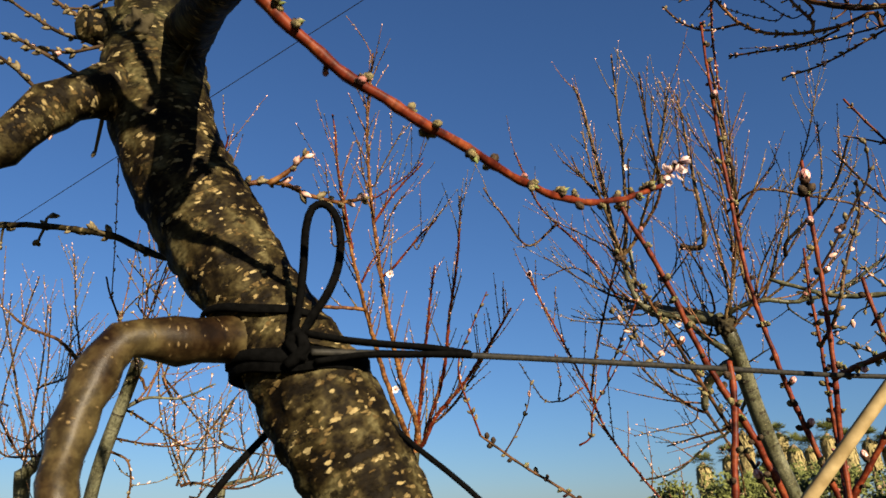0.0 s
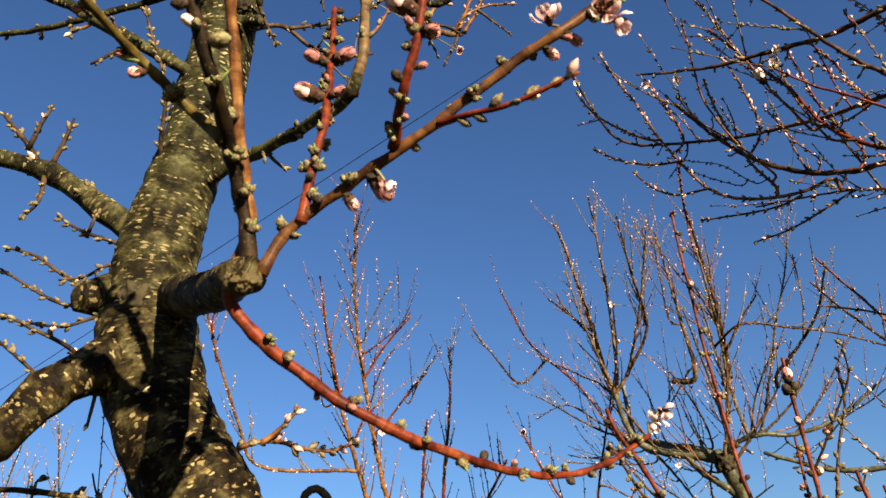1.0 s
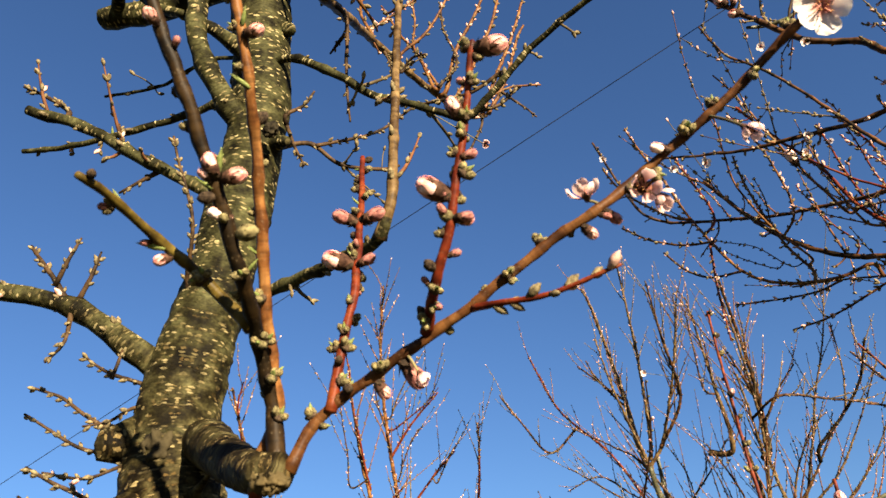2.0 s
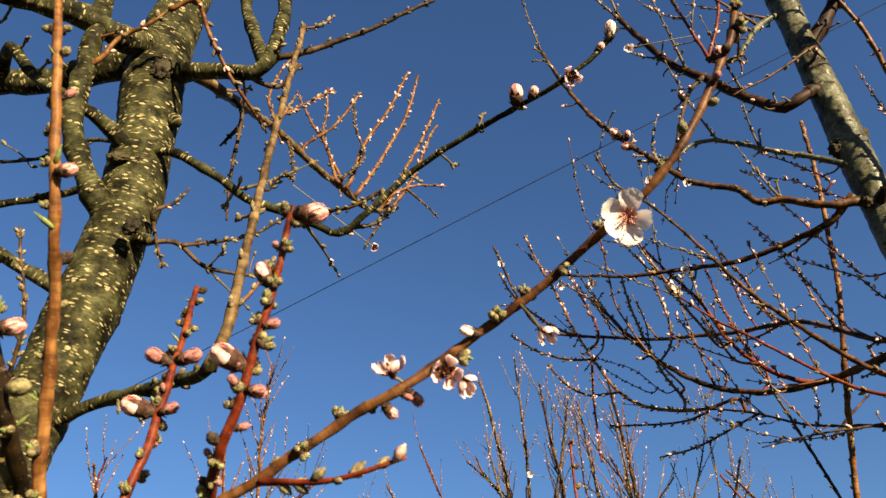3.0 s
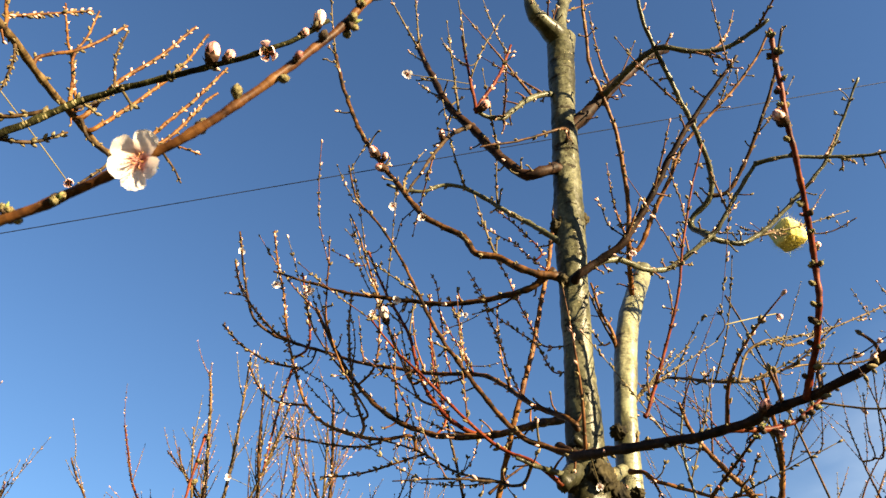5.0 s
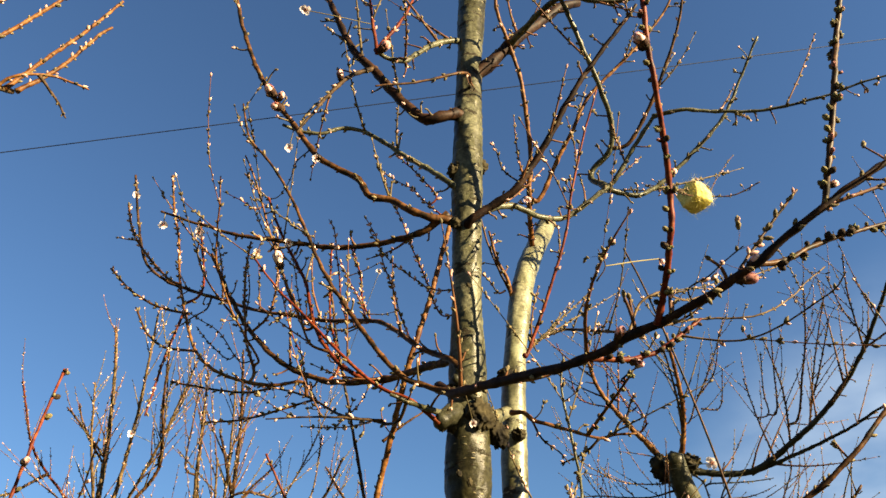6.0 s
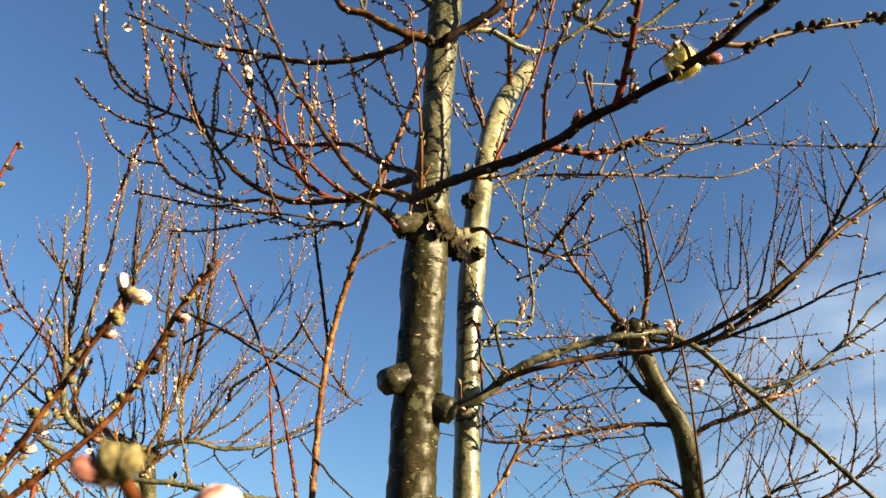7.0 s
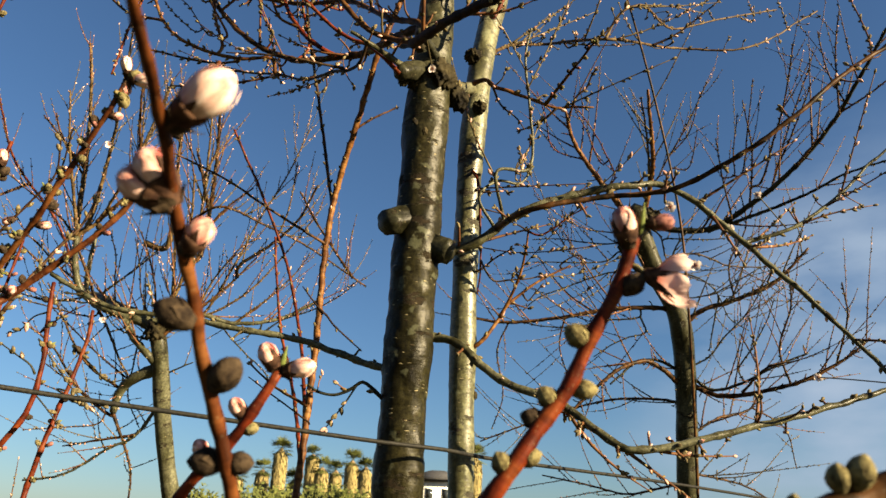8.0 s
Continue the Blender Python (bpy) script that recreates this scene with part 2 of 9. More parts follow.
def bud_petals(name, deep, mid, pale):
    """Folded petals of a closed bud: streaks from base to tip, deeper in the folds."""
    m, n, l, b = material(name, 0.6, spec=0.25)
    ob = obj_of(n)
    t = tex(n, l, "ShaderNodeTexNoise", 5.0, ob, (1, 1, 0.22), detail=4)
    base = ramp(n, l, t, [(0.34, deep), (0.5, mid), (0.66, pale)])
    l.new(base, b.inputs["Base Color"])
    b.inputs["Subsurface Weight"].default_value = 0.15
    b.inputs["Subsurface Radius"].default_value = (0.003, 0.0015, 0.001)
    bump(n, l, b, t, 0.6, 0.0015)
    return m


def petal_skin(name, edge, tip):
    m, n, l, b = material(name, 0.6, spec=0.25)
    ob = obj_of(n)
    t = tex(n, l, "ShaderNodeTexNoise", 160, ob, (1, 1, 1), detail=4)
    uv = uv_of(n)
    sep = n.new("ShaderNodeSeparateXYZ")
    l.new(uv, sep.inputs[0])
    base = ramp(n, l, sep.outputs[1], [(0.0, (0.30, 0.06, 0.05)), (0.14, (0.46, 0.19, 0.15)), (0.34, edge), (1.0, tip)])
    base = mix(n, l, 0.2, base, ramp(n, l, t, [(0.3, (0.7, 0.6, 0.6)), (0.7, (1, 1, 1))]), "MULTIPLY")
    l.new(base, b.inputs["Base Color"])
    tr = n.new("ShaderNodeBsdfTranslucent")
    l.new(base, tr.inputs[0])
    ms = n.new("ShaderNodeMixShader")
    ms.inputs[0].default_value = 0.35
    l.new(b.outputs[0], ms.inputs[1])
    l.new(tr.outputs[0], ms.inputs[2])
    l.new(ms.outputs[0], n["Material Output"].inputs[0])
    bump(n, l, b, t, 0.25, 0.0008)
    return m


MAT = {
    "bark": bark_old(),
    "bark2": bark_grey("grey_bark", 0.72, 0.12),
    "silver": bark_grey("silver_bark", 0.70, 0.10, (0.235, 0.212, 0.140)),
    "pale": bark_grey("pale_grey_bark", 1.5, 0.34, (0.7, 0.7, 0.62)),
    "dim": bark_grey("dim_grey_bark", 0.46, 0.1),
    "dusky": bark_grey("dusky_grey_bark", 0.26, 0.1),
    "smooth": smooth_bark(),
    "red": shoot_skin("red_shoot_skin", (0.042, 0.0065, 0.0022), (0.088, 0.0135, 0.0040), (0.125, 0.029, 0.008), 0.5),
    "orange": shoot_skin("orange_shoot_skin", (0.052, 0.020, 0.006), (0.108, 0.045, 0.0125), (0.160, 0.078, 0.024), 0.5),
    "brown": shoot_skin("brown_shoot_skin", (0.011, 0.0072, 0.0026), (0.042, 0.0185, 0.0060), (0.088, 0.041, 0.0135), 0.5),
    "olive": shoot_skin("olive_shoot_skin", (0.0050, 0.0032, 0.0011), (0.0115, 0.0068, 0.0022), (0.0240, 0.0135, 0.0042), 0.55),
    "amber": shoot_skin("amber_shoot_skin", (0.026, 0.011, 0.0025), (0.062, 0.029, 0.0055), (0.098, 0.052, 0.011), 0.5),
    "russet": shoot_skin("russet_shoot_skin", (0.034, 0.0095, 0.0032), (0.074, 0.0225, 0.0068), (0.112, 0.042, 0.0125), 0.5),
    "sienna": shoot_skin("sienna_shoot_skin", (0.026, 0.010, 0.0035), (0.064, 0.025, 0.0075), (0.105, 0.046, 0.014), 0.5),
    "deep": shoot_skin("deep_red_brown_skin", (0.007, 0.003, 0.0016), (0.017, 0.0075, 0.0036), (0.030, 0.014, 0.0065), 0.6),
    "tan": shoot_skin("tan_shoot_skin", (0.034, 0.020, 0.008), (0.078, 0.049, 0.019), (0.125, 0.084, 0.036), 0.55),
    "ochre": shoot_skin("ochre_shoot_skin", (0.032, 0.022, 0.0045), (0.070, 0.050, 0.0085), (0.105, 0.078, 0.016), 0.5),
    "twig": shoot_skin("twig_skin", (0.011, 0.0068, 0.0034), (0.030, 0.018, 0.0085), (0.058, 0.035, 0.016), 0.65),
    "twigs": plain("fine_twigs", (0.040, 0.016, 0.007), (0.120, 0.052, 0.021), 0.6, 40, island=True),
    "greytwigs": plain("grey_twigs", (0.034, 0.025, 0.011), (0.100, 0.076, 0.035), 0.65, 40, island=True),
    "scale": plain("bud_scales", (0.034, 0.026, 0.0105), (0.165, 0.142, 0.066), 0.9, 5, spec=0.15, relief=0.7, dist=0.0015, island=True),
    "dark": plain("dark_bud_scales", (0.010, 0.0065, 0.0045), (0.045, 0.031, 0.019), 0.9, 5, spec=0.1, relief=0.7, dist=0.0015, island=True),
    "pink": bud_petals("pink_bud_petals", (0.20, 0.050, 0.045), (0.40, 0.185, 0.155), (0.62, 0.43, 0.38)),
    "white": bud_petals("pale_bud_petals", (0.32, 0.13, 0.11), (0.55, 0.38, 0.33), (0.72, 0.61, 0.55)),
    "sepal": plain("sepals", (0.016, 0.007, 0.0045), (0.070, 0.036, 0.022), 0.85, 5, spec=0.1, relief=0.5),
    "rose": plain("rose_bud_tip", (0.10, 0.036, 0.034), (0.27, 0.115, 0.095), 0.7, 6, relief=0.5),
    "leaf": plain("young_leaf", (0.060, 0.080, 0.022), (0.130, 0.155, 0.045), 0.55, 5),
    "petal": petal_skin("petal", (0.66, 0.54, 0.50), (0.74, 0.68, 0.63)),
    "halfpetal": petal_skin("pink_petal", (0.56, 0.33, 0.30), (0.72, 0.56, 0.52)),
    "anther": plain("anthers", (0.26, 0.11, 0.04), (0.48, 0.27, 0.09), 0.7, 300),
    "filament": plain("filaments", (0.34, 0.13, 0.11), (0.52, 0.26, 0.22), 0.6, 200),
    "mixbud": plain("mixed_buds", (0.032, 0.024, 0.0115), (0.165, 0.135, 0.072), 0.85, 300, island=True),
    "mixpink": plain("mixed_pink_buds", (0.25, 0.12, 0.095), (0.55, 0.37, 0.30), 0.6, 200, island=True),
    "strap": plain("black_strap", (0.0008, 0.0008, 0.0008), (0.002, 0.002, 0.002), 0.95, 180, spec=0.02, relief=0.5),
    "wire": plain("weathered_wire", (0.006, 0.006, 0.0055), (0.018, 0.017, 0.014), 0.6, 200, spec=0.1),
    "cable": plain("cable_black", (0.004, 0.004, 0.005), (0.010, 0.010, 0.011), 0.6, 5),
    "cane": plain("dry_cane", (0.16, 0.115, 0.05), (0.27, 0.205, 0.10), 0.6, 45, relief=0.4),
    "fluff": plain("yellow_fluff", (0.40, 0.34, 0.10), (0.58, 0.51, 0.20), 0.95, 55, relief=0.15, dist=0.001),
    "knot": plain("knot_bark", (0.003, 0.0022, 0.0012), (0.036, 0.029, 0.014), 0.85, 38, relief=1.0, dist=0.006),
    "cutface": plain("dry_cut_face", (0.020, 0.015, 0.006), (0.075, 0.056, 0.024), 0.8, 60, relief=0.8, dist=0.003),
    "cutwood": plain("cut_wood", (0.016, 0.012, 0.009), (0.07, 0.05, 0.03), 0.8, 60, relief=0.6),
    "palmtrunk": plain("palm_trunk", (0.12, 0.085, 0.05), (0.24, 0.17, 0.10), 0.85, 3, relief=0.6, dist=0.05),
    "skirt": plain("dead_palm_fronds", (0.13, 0.105, 0.042), (0.27, 0.22, 0.10), 0.85, 6, relief=0.5, dist=0.03),
    "frond": plain("palm_frond", (0.04, 0.05, 0.014), (0.105, 0.115, 0.034), 0.6, 4),
    "render": plain("white_house_wall", (0.70, 0.68, 0.63), (0.80, 0.78, 0.74), 0.9, 3),
    "roof": plain("slate_roof", (0.03, 0.03, 0.034), (0.07, 0.07, 0.075), 0.85, 5),
    "glass": plain("dark_window", (0.02, 0.025, 0.03), (0.04, 0.045, 0.05), 0.12, 2, spec=0.6),
}


def ground_skin():
    m, n, l, b = material("orchard_ground", 0.95, spec=0.1)
    ob = obj_of(n)
    a = tex(n, l, "ShaderNodeTexNoise", 0.6, ob, detail=8)
    f = tex(n, l, "ShaderNodeTexNoise", 35, ob, detail=8)
    base = ramp(n, l, a, [(0.35, (0.06, 0.045, 0.028)), (0.5, (0.06, 0.058, 0.025)), (0.65, (0.04, 0.055, 0.018))])
    base = mix(n, l, 0.5, base, ramp(n, l, f, [(0.3, (0.4, 0.4, 0.4)), (0.7, (1.1, 1.1, 1.1))]), "MULTIPLY")
    l.new(base, b.inputs["Base Color"])
    bump(n, l, b, f, 0.8, 0.03)
    return m


# ---- building blocks ----
def mesh_object(name, verts, faces, mats, parent=None, label="", index=None, uvs=None, smooth=True):
    me = bpy.data.meshes.new(name)
    me.from_pydata([tuple(v) for v in verts], [], faces)
    for m in mats:
        me.materials.append(m)
    if index is not None:
        me.polygons.foreach_set("material_index", index)
    if uvs is not None:
        layer = me.uv_layers.new(name="uv")
        loops = np.empty(len(me.loops), dtype=np.int32)
        me.loops.foreach_get("vertex_index", loops)
        layer.data.foreach_set("uv", np.asarray(uvs, dtype=np.float32)[loops].ravel())
    if smooth:
        me.polygons.foreach_set("use_smooth", [True] * len(me.polygons))
    me.update()
    ob = new(name, me)
    if parent is not None:
        ob.parent = parent
    if label:
        ob["label"] = label
    return ob


def part(name, bm, mat, parent, label=""):
    me = bpy.data.meshes.new(name)
    bm.to_mesh(me)
    bm.free()
    me.materials.append(mat)
    me.polygons.foreach_set("use_smooth", [True] * len(me.polygons))
    ob = new(name, me)
    ob.parent = parent
    if label:
        ob["label"] = label
    return ob


def spline(points, step):
    """A smooth line through the points, sampled every step metres: places and running length."""
    p = [np.array(q, float) for q in points]
    q = [2 * p[0] - p[1]] + p + [2 * p[-1] - p[-2]]
    out = []
    for i in range(1, len(q) - 2):
        a, b, c, d = q[i - 1:i + 3]
        n = max(2, int(np.linalg.norm(c - b) / step))
        ka, kb, kc = (max(1e-5, np.linalg.norm(v) ** 0.5) for v in (b - a, c - b, d - c))
        m1 = kb * ((b - a) / ka - (c - a) / (ka + kb) + (c - b) / kb)
        m2 = kb * ((c - b) / kb - (d - b) / (kb + kc) + (d - c) / kc)
        for k in range(n):
            u = k / n
            out.append((2 * u**3 - 3 * u**2 + 1) * b + (u**3 - 2 * u**2 + u) * m1 + (3 * u**2 - 2 * u**3) * c + (u**3 - u**2) * m2)
    out.append(p[-1])
    out = np.array(out)
    s = np.concatenate([[0], np.cumsum(np.linalg.norm(np.diff(out, axis=0), axis=1))])
    return out, s


def frames_along(line):
    tan = np.gradient(line, axis=0)
    tan /= np.linalg.norm(tan, axis=1)[:, None] + 1e-12
    ref = np.array((0.31, 0.17, 0.93))
    if abs(tan[0] @ ref) > 0.9:
        ref = np.array((0.9, 0.3, 0.1))
    side = np.cross(tan[0], ref)
    side /= np.linalg.norm(side)
    us = []
    for t in tan:
        side = side - t * (side @ t)
        side /= np.linalg.norm(side) + 1e-12
        us.append(side)
    us = np.array(us)
    return tan, us, np.cross(tan, us)


def tube_data(line, s, radius, sides, lump=None, end=0.6):
    """Vertices, faces and uv (metres round, metres along) of a tube with closed, rounded ends."""
    tan, u, v = frames_along(line)
    ang = np.linspace(0, 2 * math.pi, sides, endpoint=False)
    ring = np.cos(ang)[None, :, None] * u[:, None, :] + np.sin(ang)[None, :, None] * v[:, None, :]
    r = np.repeat(radius[:, None], sides, axis=1)
    if lump is not None:
        r = r * lump(line, ring, s, ang)
    verts = line[:, None, :] + ring * r[:, :, None]
    n = len(line)
    uv = np.stack([np.repeat((np.abs(ang - math.pi) * float(radius.mean()))[None, :], n, 0), np.repeat(s[:, None], sides, 1)], -1)
    verts = verts.reshape(-1, 3)
    uv = uv.reshape(-1, 2)
    faces = []
    for i in range(n - 1):
        a, b = i * sides, (i + 1) * sides
        faces += [(a + k, a + (k + 1) % sides, b + (k + 1) % sides, b + k) for k in range(sides)]
    c0, c1 = len(verts), len(verts) + 1
    verts = np.vstack([verts, line[0] - tan[0] * radius[0] * 0.3, line[-1] + tan[-1] * radius[-1] * end])
    uv = np.vstack([uv, (0, 0), (0, s[-1])])
    faces += [(c0, (k + 1) % sides, k) for k in range(sides)]
    e = (n - 1) * sides
    faces += [(c1, e + k, e + (k + 1) % sides) for k in range(sides)]
    return verts, faces, uv


def lumps(amp, freq, seed, rough=0.0, plates=0.0):
    def f(line, ring, s, ang):
        out = np.ones(ring.shape[:2])
        off = Vector((seed * 3.7, seed * 1.3, seed * 2.1))
        for i in range(len(line)):
            for k in range(ring.shape[1]):
                p = Vector(line[i] + ring[i, k] * 0.045)
                a = noise.noise(p * freq + off) * amp
                if rough:
                    a += noise.noise(p * freq * 4.2 + off) * amp * 0.45 + rough * max(0.0, noise.noise(p * freq * 5.5 + off) - 0.12)
                    if plates:
                        q = Vector((p.x * 62, p.y * 62, p.z * 85)) + off
                        a += plates * max(0.0, min(1.0, 1.4 - (p.z - 1.5) * 1.1)) * max(0.0, min(1.0, noise.noise(q) * 7))
                out[i, k] += a
        return out
    return f


# ---- buds and flowers (built along +z, one metre tall for a bud, then scaled) ----
def lathe(profile, sides, petals=0.0):
    verts, faces = [], []
    for z, r in profile:
        for k in range(sides):
            a = 2 * math.pi * k / sides
            rr = r * (1 + petals * math.cos(3 * a + z * 4))
            verts.append((rr * math.cos(a), rr * math.sin(a), z))
    n = len(profile)
    for i in range(n - 1):
        for k in range(sides):
            faces.append((i * sides + k, i * sides + (k + 1) % sides, (i + 1) * sides + (k + 1) % sides, (i + 1) * sides + k))
    faces.append(tuple(range(sides))[::-1])
    faces.append(tuple((n - 1) * sides + k for k in range(sides)))
    return verts, faces


def scale_leaf(core, half, length, tip, seg=5):
    """One scale or sepal that hugs the bud's core and lifts off a little at its tip."""
    zs, rs = [p[0] for p in core], [p[1] for p in core]
    v, f = [], []
    for i in range(seg + 1):
        u = i / seg
        w = half * math.sin(math.pi * (0.3 + 0.7 * u)) * (1 - 0.75 * u**3) + 0.02
        r = float(np.interp(length * u, zs, rs)) * 1.06 + 0.014 + tip * u**3
        for x in (-1, -0.4, 0.4, 1):
            rr = r - 0.03 * abs(x) * (1 - u)
            v.append((rr * math.sin(w * x), rr * math.cos(w * x), length * u + 0.03 * (1 - abs(x))))
    for i in range(seg):
        for k in range(3):
            f.append((i * 4 + k, i * 4 + k + 1, i * 4 + k + 5, i * 4 + k + 4))
    return v, f


def bud_mesh(name, core, core_mat, scale_mat, scales, top, sides=8, cup=0.0):
    """A bud: a core (tight, or a swollen pink ball of folded petals) in overlapping scales, and where it opens a dark calyx."""
    verts, faces, index = [], [], []

    def add(v, f, m, mat):
        o = len(verts)
        verts.extend(tuple(m @ Vector(q)) for q in v)
        faces.extend(tuple(o + i for i in q) for q in f)
        index.extend([mat] * len(f))

    v, f = lathe(core, sides, 0.02)
    add(v, f, Matrix.Identity(4), 0)
    rng = random.Random(name)
    if cup:
        for i in range(5):
            v, f = scale_leaf(core, rng.uniform(0.75, 1.0), rng.uniform(0.9, 1.0), rng.uniform(-0.02, 0.05), 7)
            add(v, f, Matrix.Rotation(i * 2.4 + 0.7, 4, "Z"), 0)
        zs, rs = [q[0] for q in core], [q[1] for q in core]
        bowl = [(cup * k / 6, float(np.interp(cup * k / 6, zs, rs)) * (1.22 - 0.1 * k / 6) + 0.03 * (1 - k / 6)) for k in range(7)]
        v, f = lathe(bowl, sides, 0.04)
        add(v, f, Matrix.Identity(4), 1)
        for i in range(6):
            v, f = scale_leaf([(q, r * 1.35 + 0.02) for q, r in core], rng.uniform(0.5, 0.7), rng.uniform(0.2, 0.32), rng.uniform(0.02, 0.08))
            add(v, f, Matrix.Rotation(i * 1.9, 4, "Z"), 2)
    for i in range(scales):
        a = i * 2.4
        h = rng.uniform(0.75, 1.1) * top
        v, f = scale_leaf(core, rng.uniform(0.55, 0.8), h, rng.uniform(0.0, 0.03))
        add(v, f, Matrix.Rotation(a, 4, "Z"), 1)
    me = bpy.data.meshes.new(name)
    me.from_pydata(verts, [], faces)
    me.materials.append(core_mat)
    me.materials.append(scale_mat)
    me.materials.append(MAT["dark"])
    me.polygons.foreach_set("material_index", index)
    me.polygons.foreach_set("use_smooth", [True] * len(faces))
    return me


def round_profile(points, n=12):
    """A smooth outline through a few (height, radius) pairs."""
    z = np.linspace(0, 1, n + 1)
    c = np.polyfit([p[0] for p in points], [p[1] for p in points], min(5, len(points) - 1))
    return [(float(q), max(0.012, float(np.polyval(c, q)))) for q in z]


TIGHT = round_profile([(0.0, 0.15), (0.15, 0.25), (0.4, 0.345), (0.65, 0.335), (0.85, 0.22), (1.0, 0.03)])
BALLOON = round_profile([(0.0, 0.10), (0.2, 0.18), (0.45, 0.265), (0.7, 0.275), (0.88, 0.21), (1.0, 0.07)])
LONG = round_profile([(0.0, 0.09), (0.2, 0.14), (0.45, 0.22), (0.7, 0.24), (0.88, 0.185), (1.0, 0.06)])


def bud_cluster(name, scales):
    """Two downy flower buds beside a thinner leaf bud, on one short dark base."""
    one = bud_mesh(name + "_one", TIGHT, MAT["scale"], MAT["scale"], scales, 0.78, 12)
    slim = bud_mesh(name + "_slim", round_profile([(0, 0.12), (0.25, 0.20), (0.5, 0.19), (0.8, 0.10), (1, 0.02)]), MAT["leaf"], MAT["scale"], 5, 0.8, 10)
    base = bud_mesh(name + "_base", round_profile([(0, 0.30), (0.3, 0.36), (0.6, 0.30), (1, 0.10)]), MAT["dark"], MAT["dark"], 5, 0.6, 10)
    bm = bmesh.new()
    for me, m in ((base, Matrix.Diagonal((1.0, 1.0, 0.5, 1))),
                  (one, Matrix.Translation((0.10, 0, 0.10)) @ Matrix.Rotation(0.55, 4, "Y") @ Matrix.Scale(0.78, 4)),
                  (one, Matrix.Translation((-0.10, 0.04, 0.10)) @ Matrix.Rotation(-0.62, 4, "Y") @ Matrix.Scale(0.68, 4)),
                  (slim, Matrix.Translation((0, 0.02, 0.16)) @ Matrix.Rotation(0.12, 4, "X") @ Matrix.Scale(0.84, 4))):
        put = [bm.verts.new(m @ v.co) for v in me.vertices]
        kinds = [me.materials[0], me.materials[1], me.materials[2]]
        for p in me.polygons:
            f = bm.faces.new([put[k] for k in p.vertices])
            f.smooth = True
            f.material_index = {MAT["scale"].name: 0, MAT["leaf"].name: 1, MAT["dark"].name: 2}[kinds[p.material_index].name]
    out = bpy.data.meshes.new(name)
    bm.to_mesh(out)
    bm.free()
    for m in (MAT["scale"], MAT["leaf"], MAT["dark"]):
        out.materials.append(m)
    for me in (one, slim, base):
        bpy.data.meshes.remove(me)
    return out


BUD = {
    "trio": bud_cluster("bud_trio", 6),
    "grey": bud_mesh("grey_bud", TIGHT, MAT["scale"], MAT["scale"], 7, 0.72, 14),
    # same form as the grey bud, with shade painted into its dark scales
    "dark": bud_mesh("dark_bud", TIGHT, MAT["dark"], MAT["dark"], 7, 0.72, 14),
    "rose": bud_mesh("rose_bud", LONG, MAT["rose"], MAT["sepal"], 7, 0.6, 14, 0.4),
    "pink": bud_mesh("pink_bud", BALLOON, MAT["pink"], MAT["sepal"], 7, 0.76, 16, 0.48),
    "white": bud_mesh("white_bud", LONG, MAT["white"], MAT["sepal"], 6, 0.60, 16, 0.38),
    "leaf": bud_mesh("leaf_bud", round_profile([(0, 0.06), (0.2, 0.11), (0.5, 0.10), (0.8, 0.05), (1, 0.01)]), MAT["leaf"], MAT["leaf"], 4, 1.0),
}
BUDLABEL = {"trio": "cluster of downy grey-green buds", "grey": "tight grey-green downy bud", "dark": "dark brown bud, shade painted into its colour", "rose": "bud with a rose-red tip", "pink": "swollen pink bud about to open",
            "white": "pale pink, nearly open bud", "leaf": "small green leaf bud"}


def aim(at, way, size, spin=0.0):
    q = Vector(way).to_track_quat("Z", "Y").to_matrix().to_4x4()
    return Matrix.Translation(at) @ q @ Matrix.Rotation(spin, 4, "Z") @ Matrix.Scale(size, 4)


def bud(parent, kind, at, way, size, spin=0.0):
    ob = new("leaf_bud" if kind == "leaf" else "flower_bud", BUD[kind])
    ob.parent = parent
    ob.matrix_basis = Matrix.Translation(-parent.parent.location) @ aim(at, way, size, spin)
    ob["label"] = BUDLABEL[kind]
    return ob


def petal_shape(cup, open_):
    """One rounded petal from the centre outwards: verts, faces, uv along it."""
    v, f, uv = [], [], []
    n, w = 8, 6
    for i in range(n + 1):
        u = i / n
        wide = 0.10 + 0.32 * math.sin(math.pi * min(1.0, u * 0.62 + 0.02)) ** 0.9
        if u > 0.75:
            wide *= math.sqrt(max(0.0, 1 - ((u - 0.75) / 0.26) ** 2)) * 0.98 + 0.02
        for k in range(w + 1):
            x = (k / w * 2 - 1)
            rad = u * math.cos(open_ * u * 0.5)
            z = cup * u * u + 0.10 * x * x * math.sin(u * 3) + 0.03 * math.sin(u * 9 + x * 3)
            if cup >= 0.45 * 1.3 and open_ > 0.5:
                a = x * (0.30 + 0.42 * math.sin(math.pi * min(1, u * 0.72)))
                r = (0.52 - 0.06 * cup) * math.sin(0.35 + u * 2.0)
                r *= 1 + 0.10 * math.sin(7 * a + 5 * u) * u + 0.25 * u * u * (cup > 0.85)
                v.append((r * math.sin(a), r * math.cos(a), 0.95 * u + 0.05 * math.cos(3 * a) + 0.04 * math.sin(9 * a) * u))
                uv.append((k / w, u))
                continue
            v.append((x * wide, rad, z))
            uv.append((k / w, u))
    for i in range(n):
        for k in range(w):
            a = i * (w + 1) + k
            f.append((a, a + 1, a + w + 2, a + w + 1))
    return v, f, uv


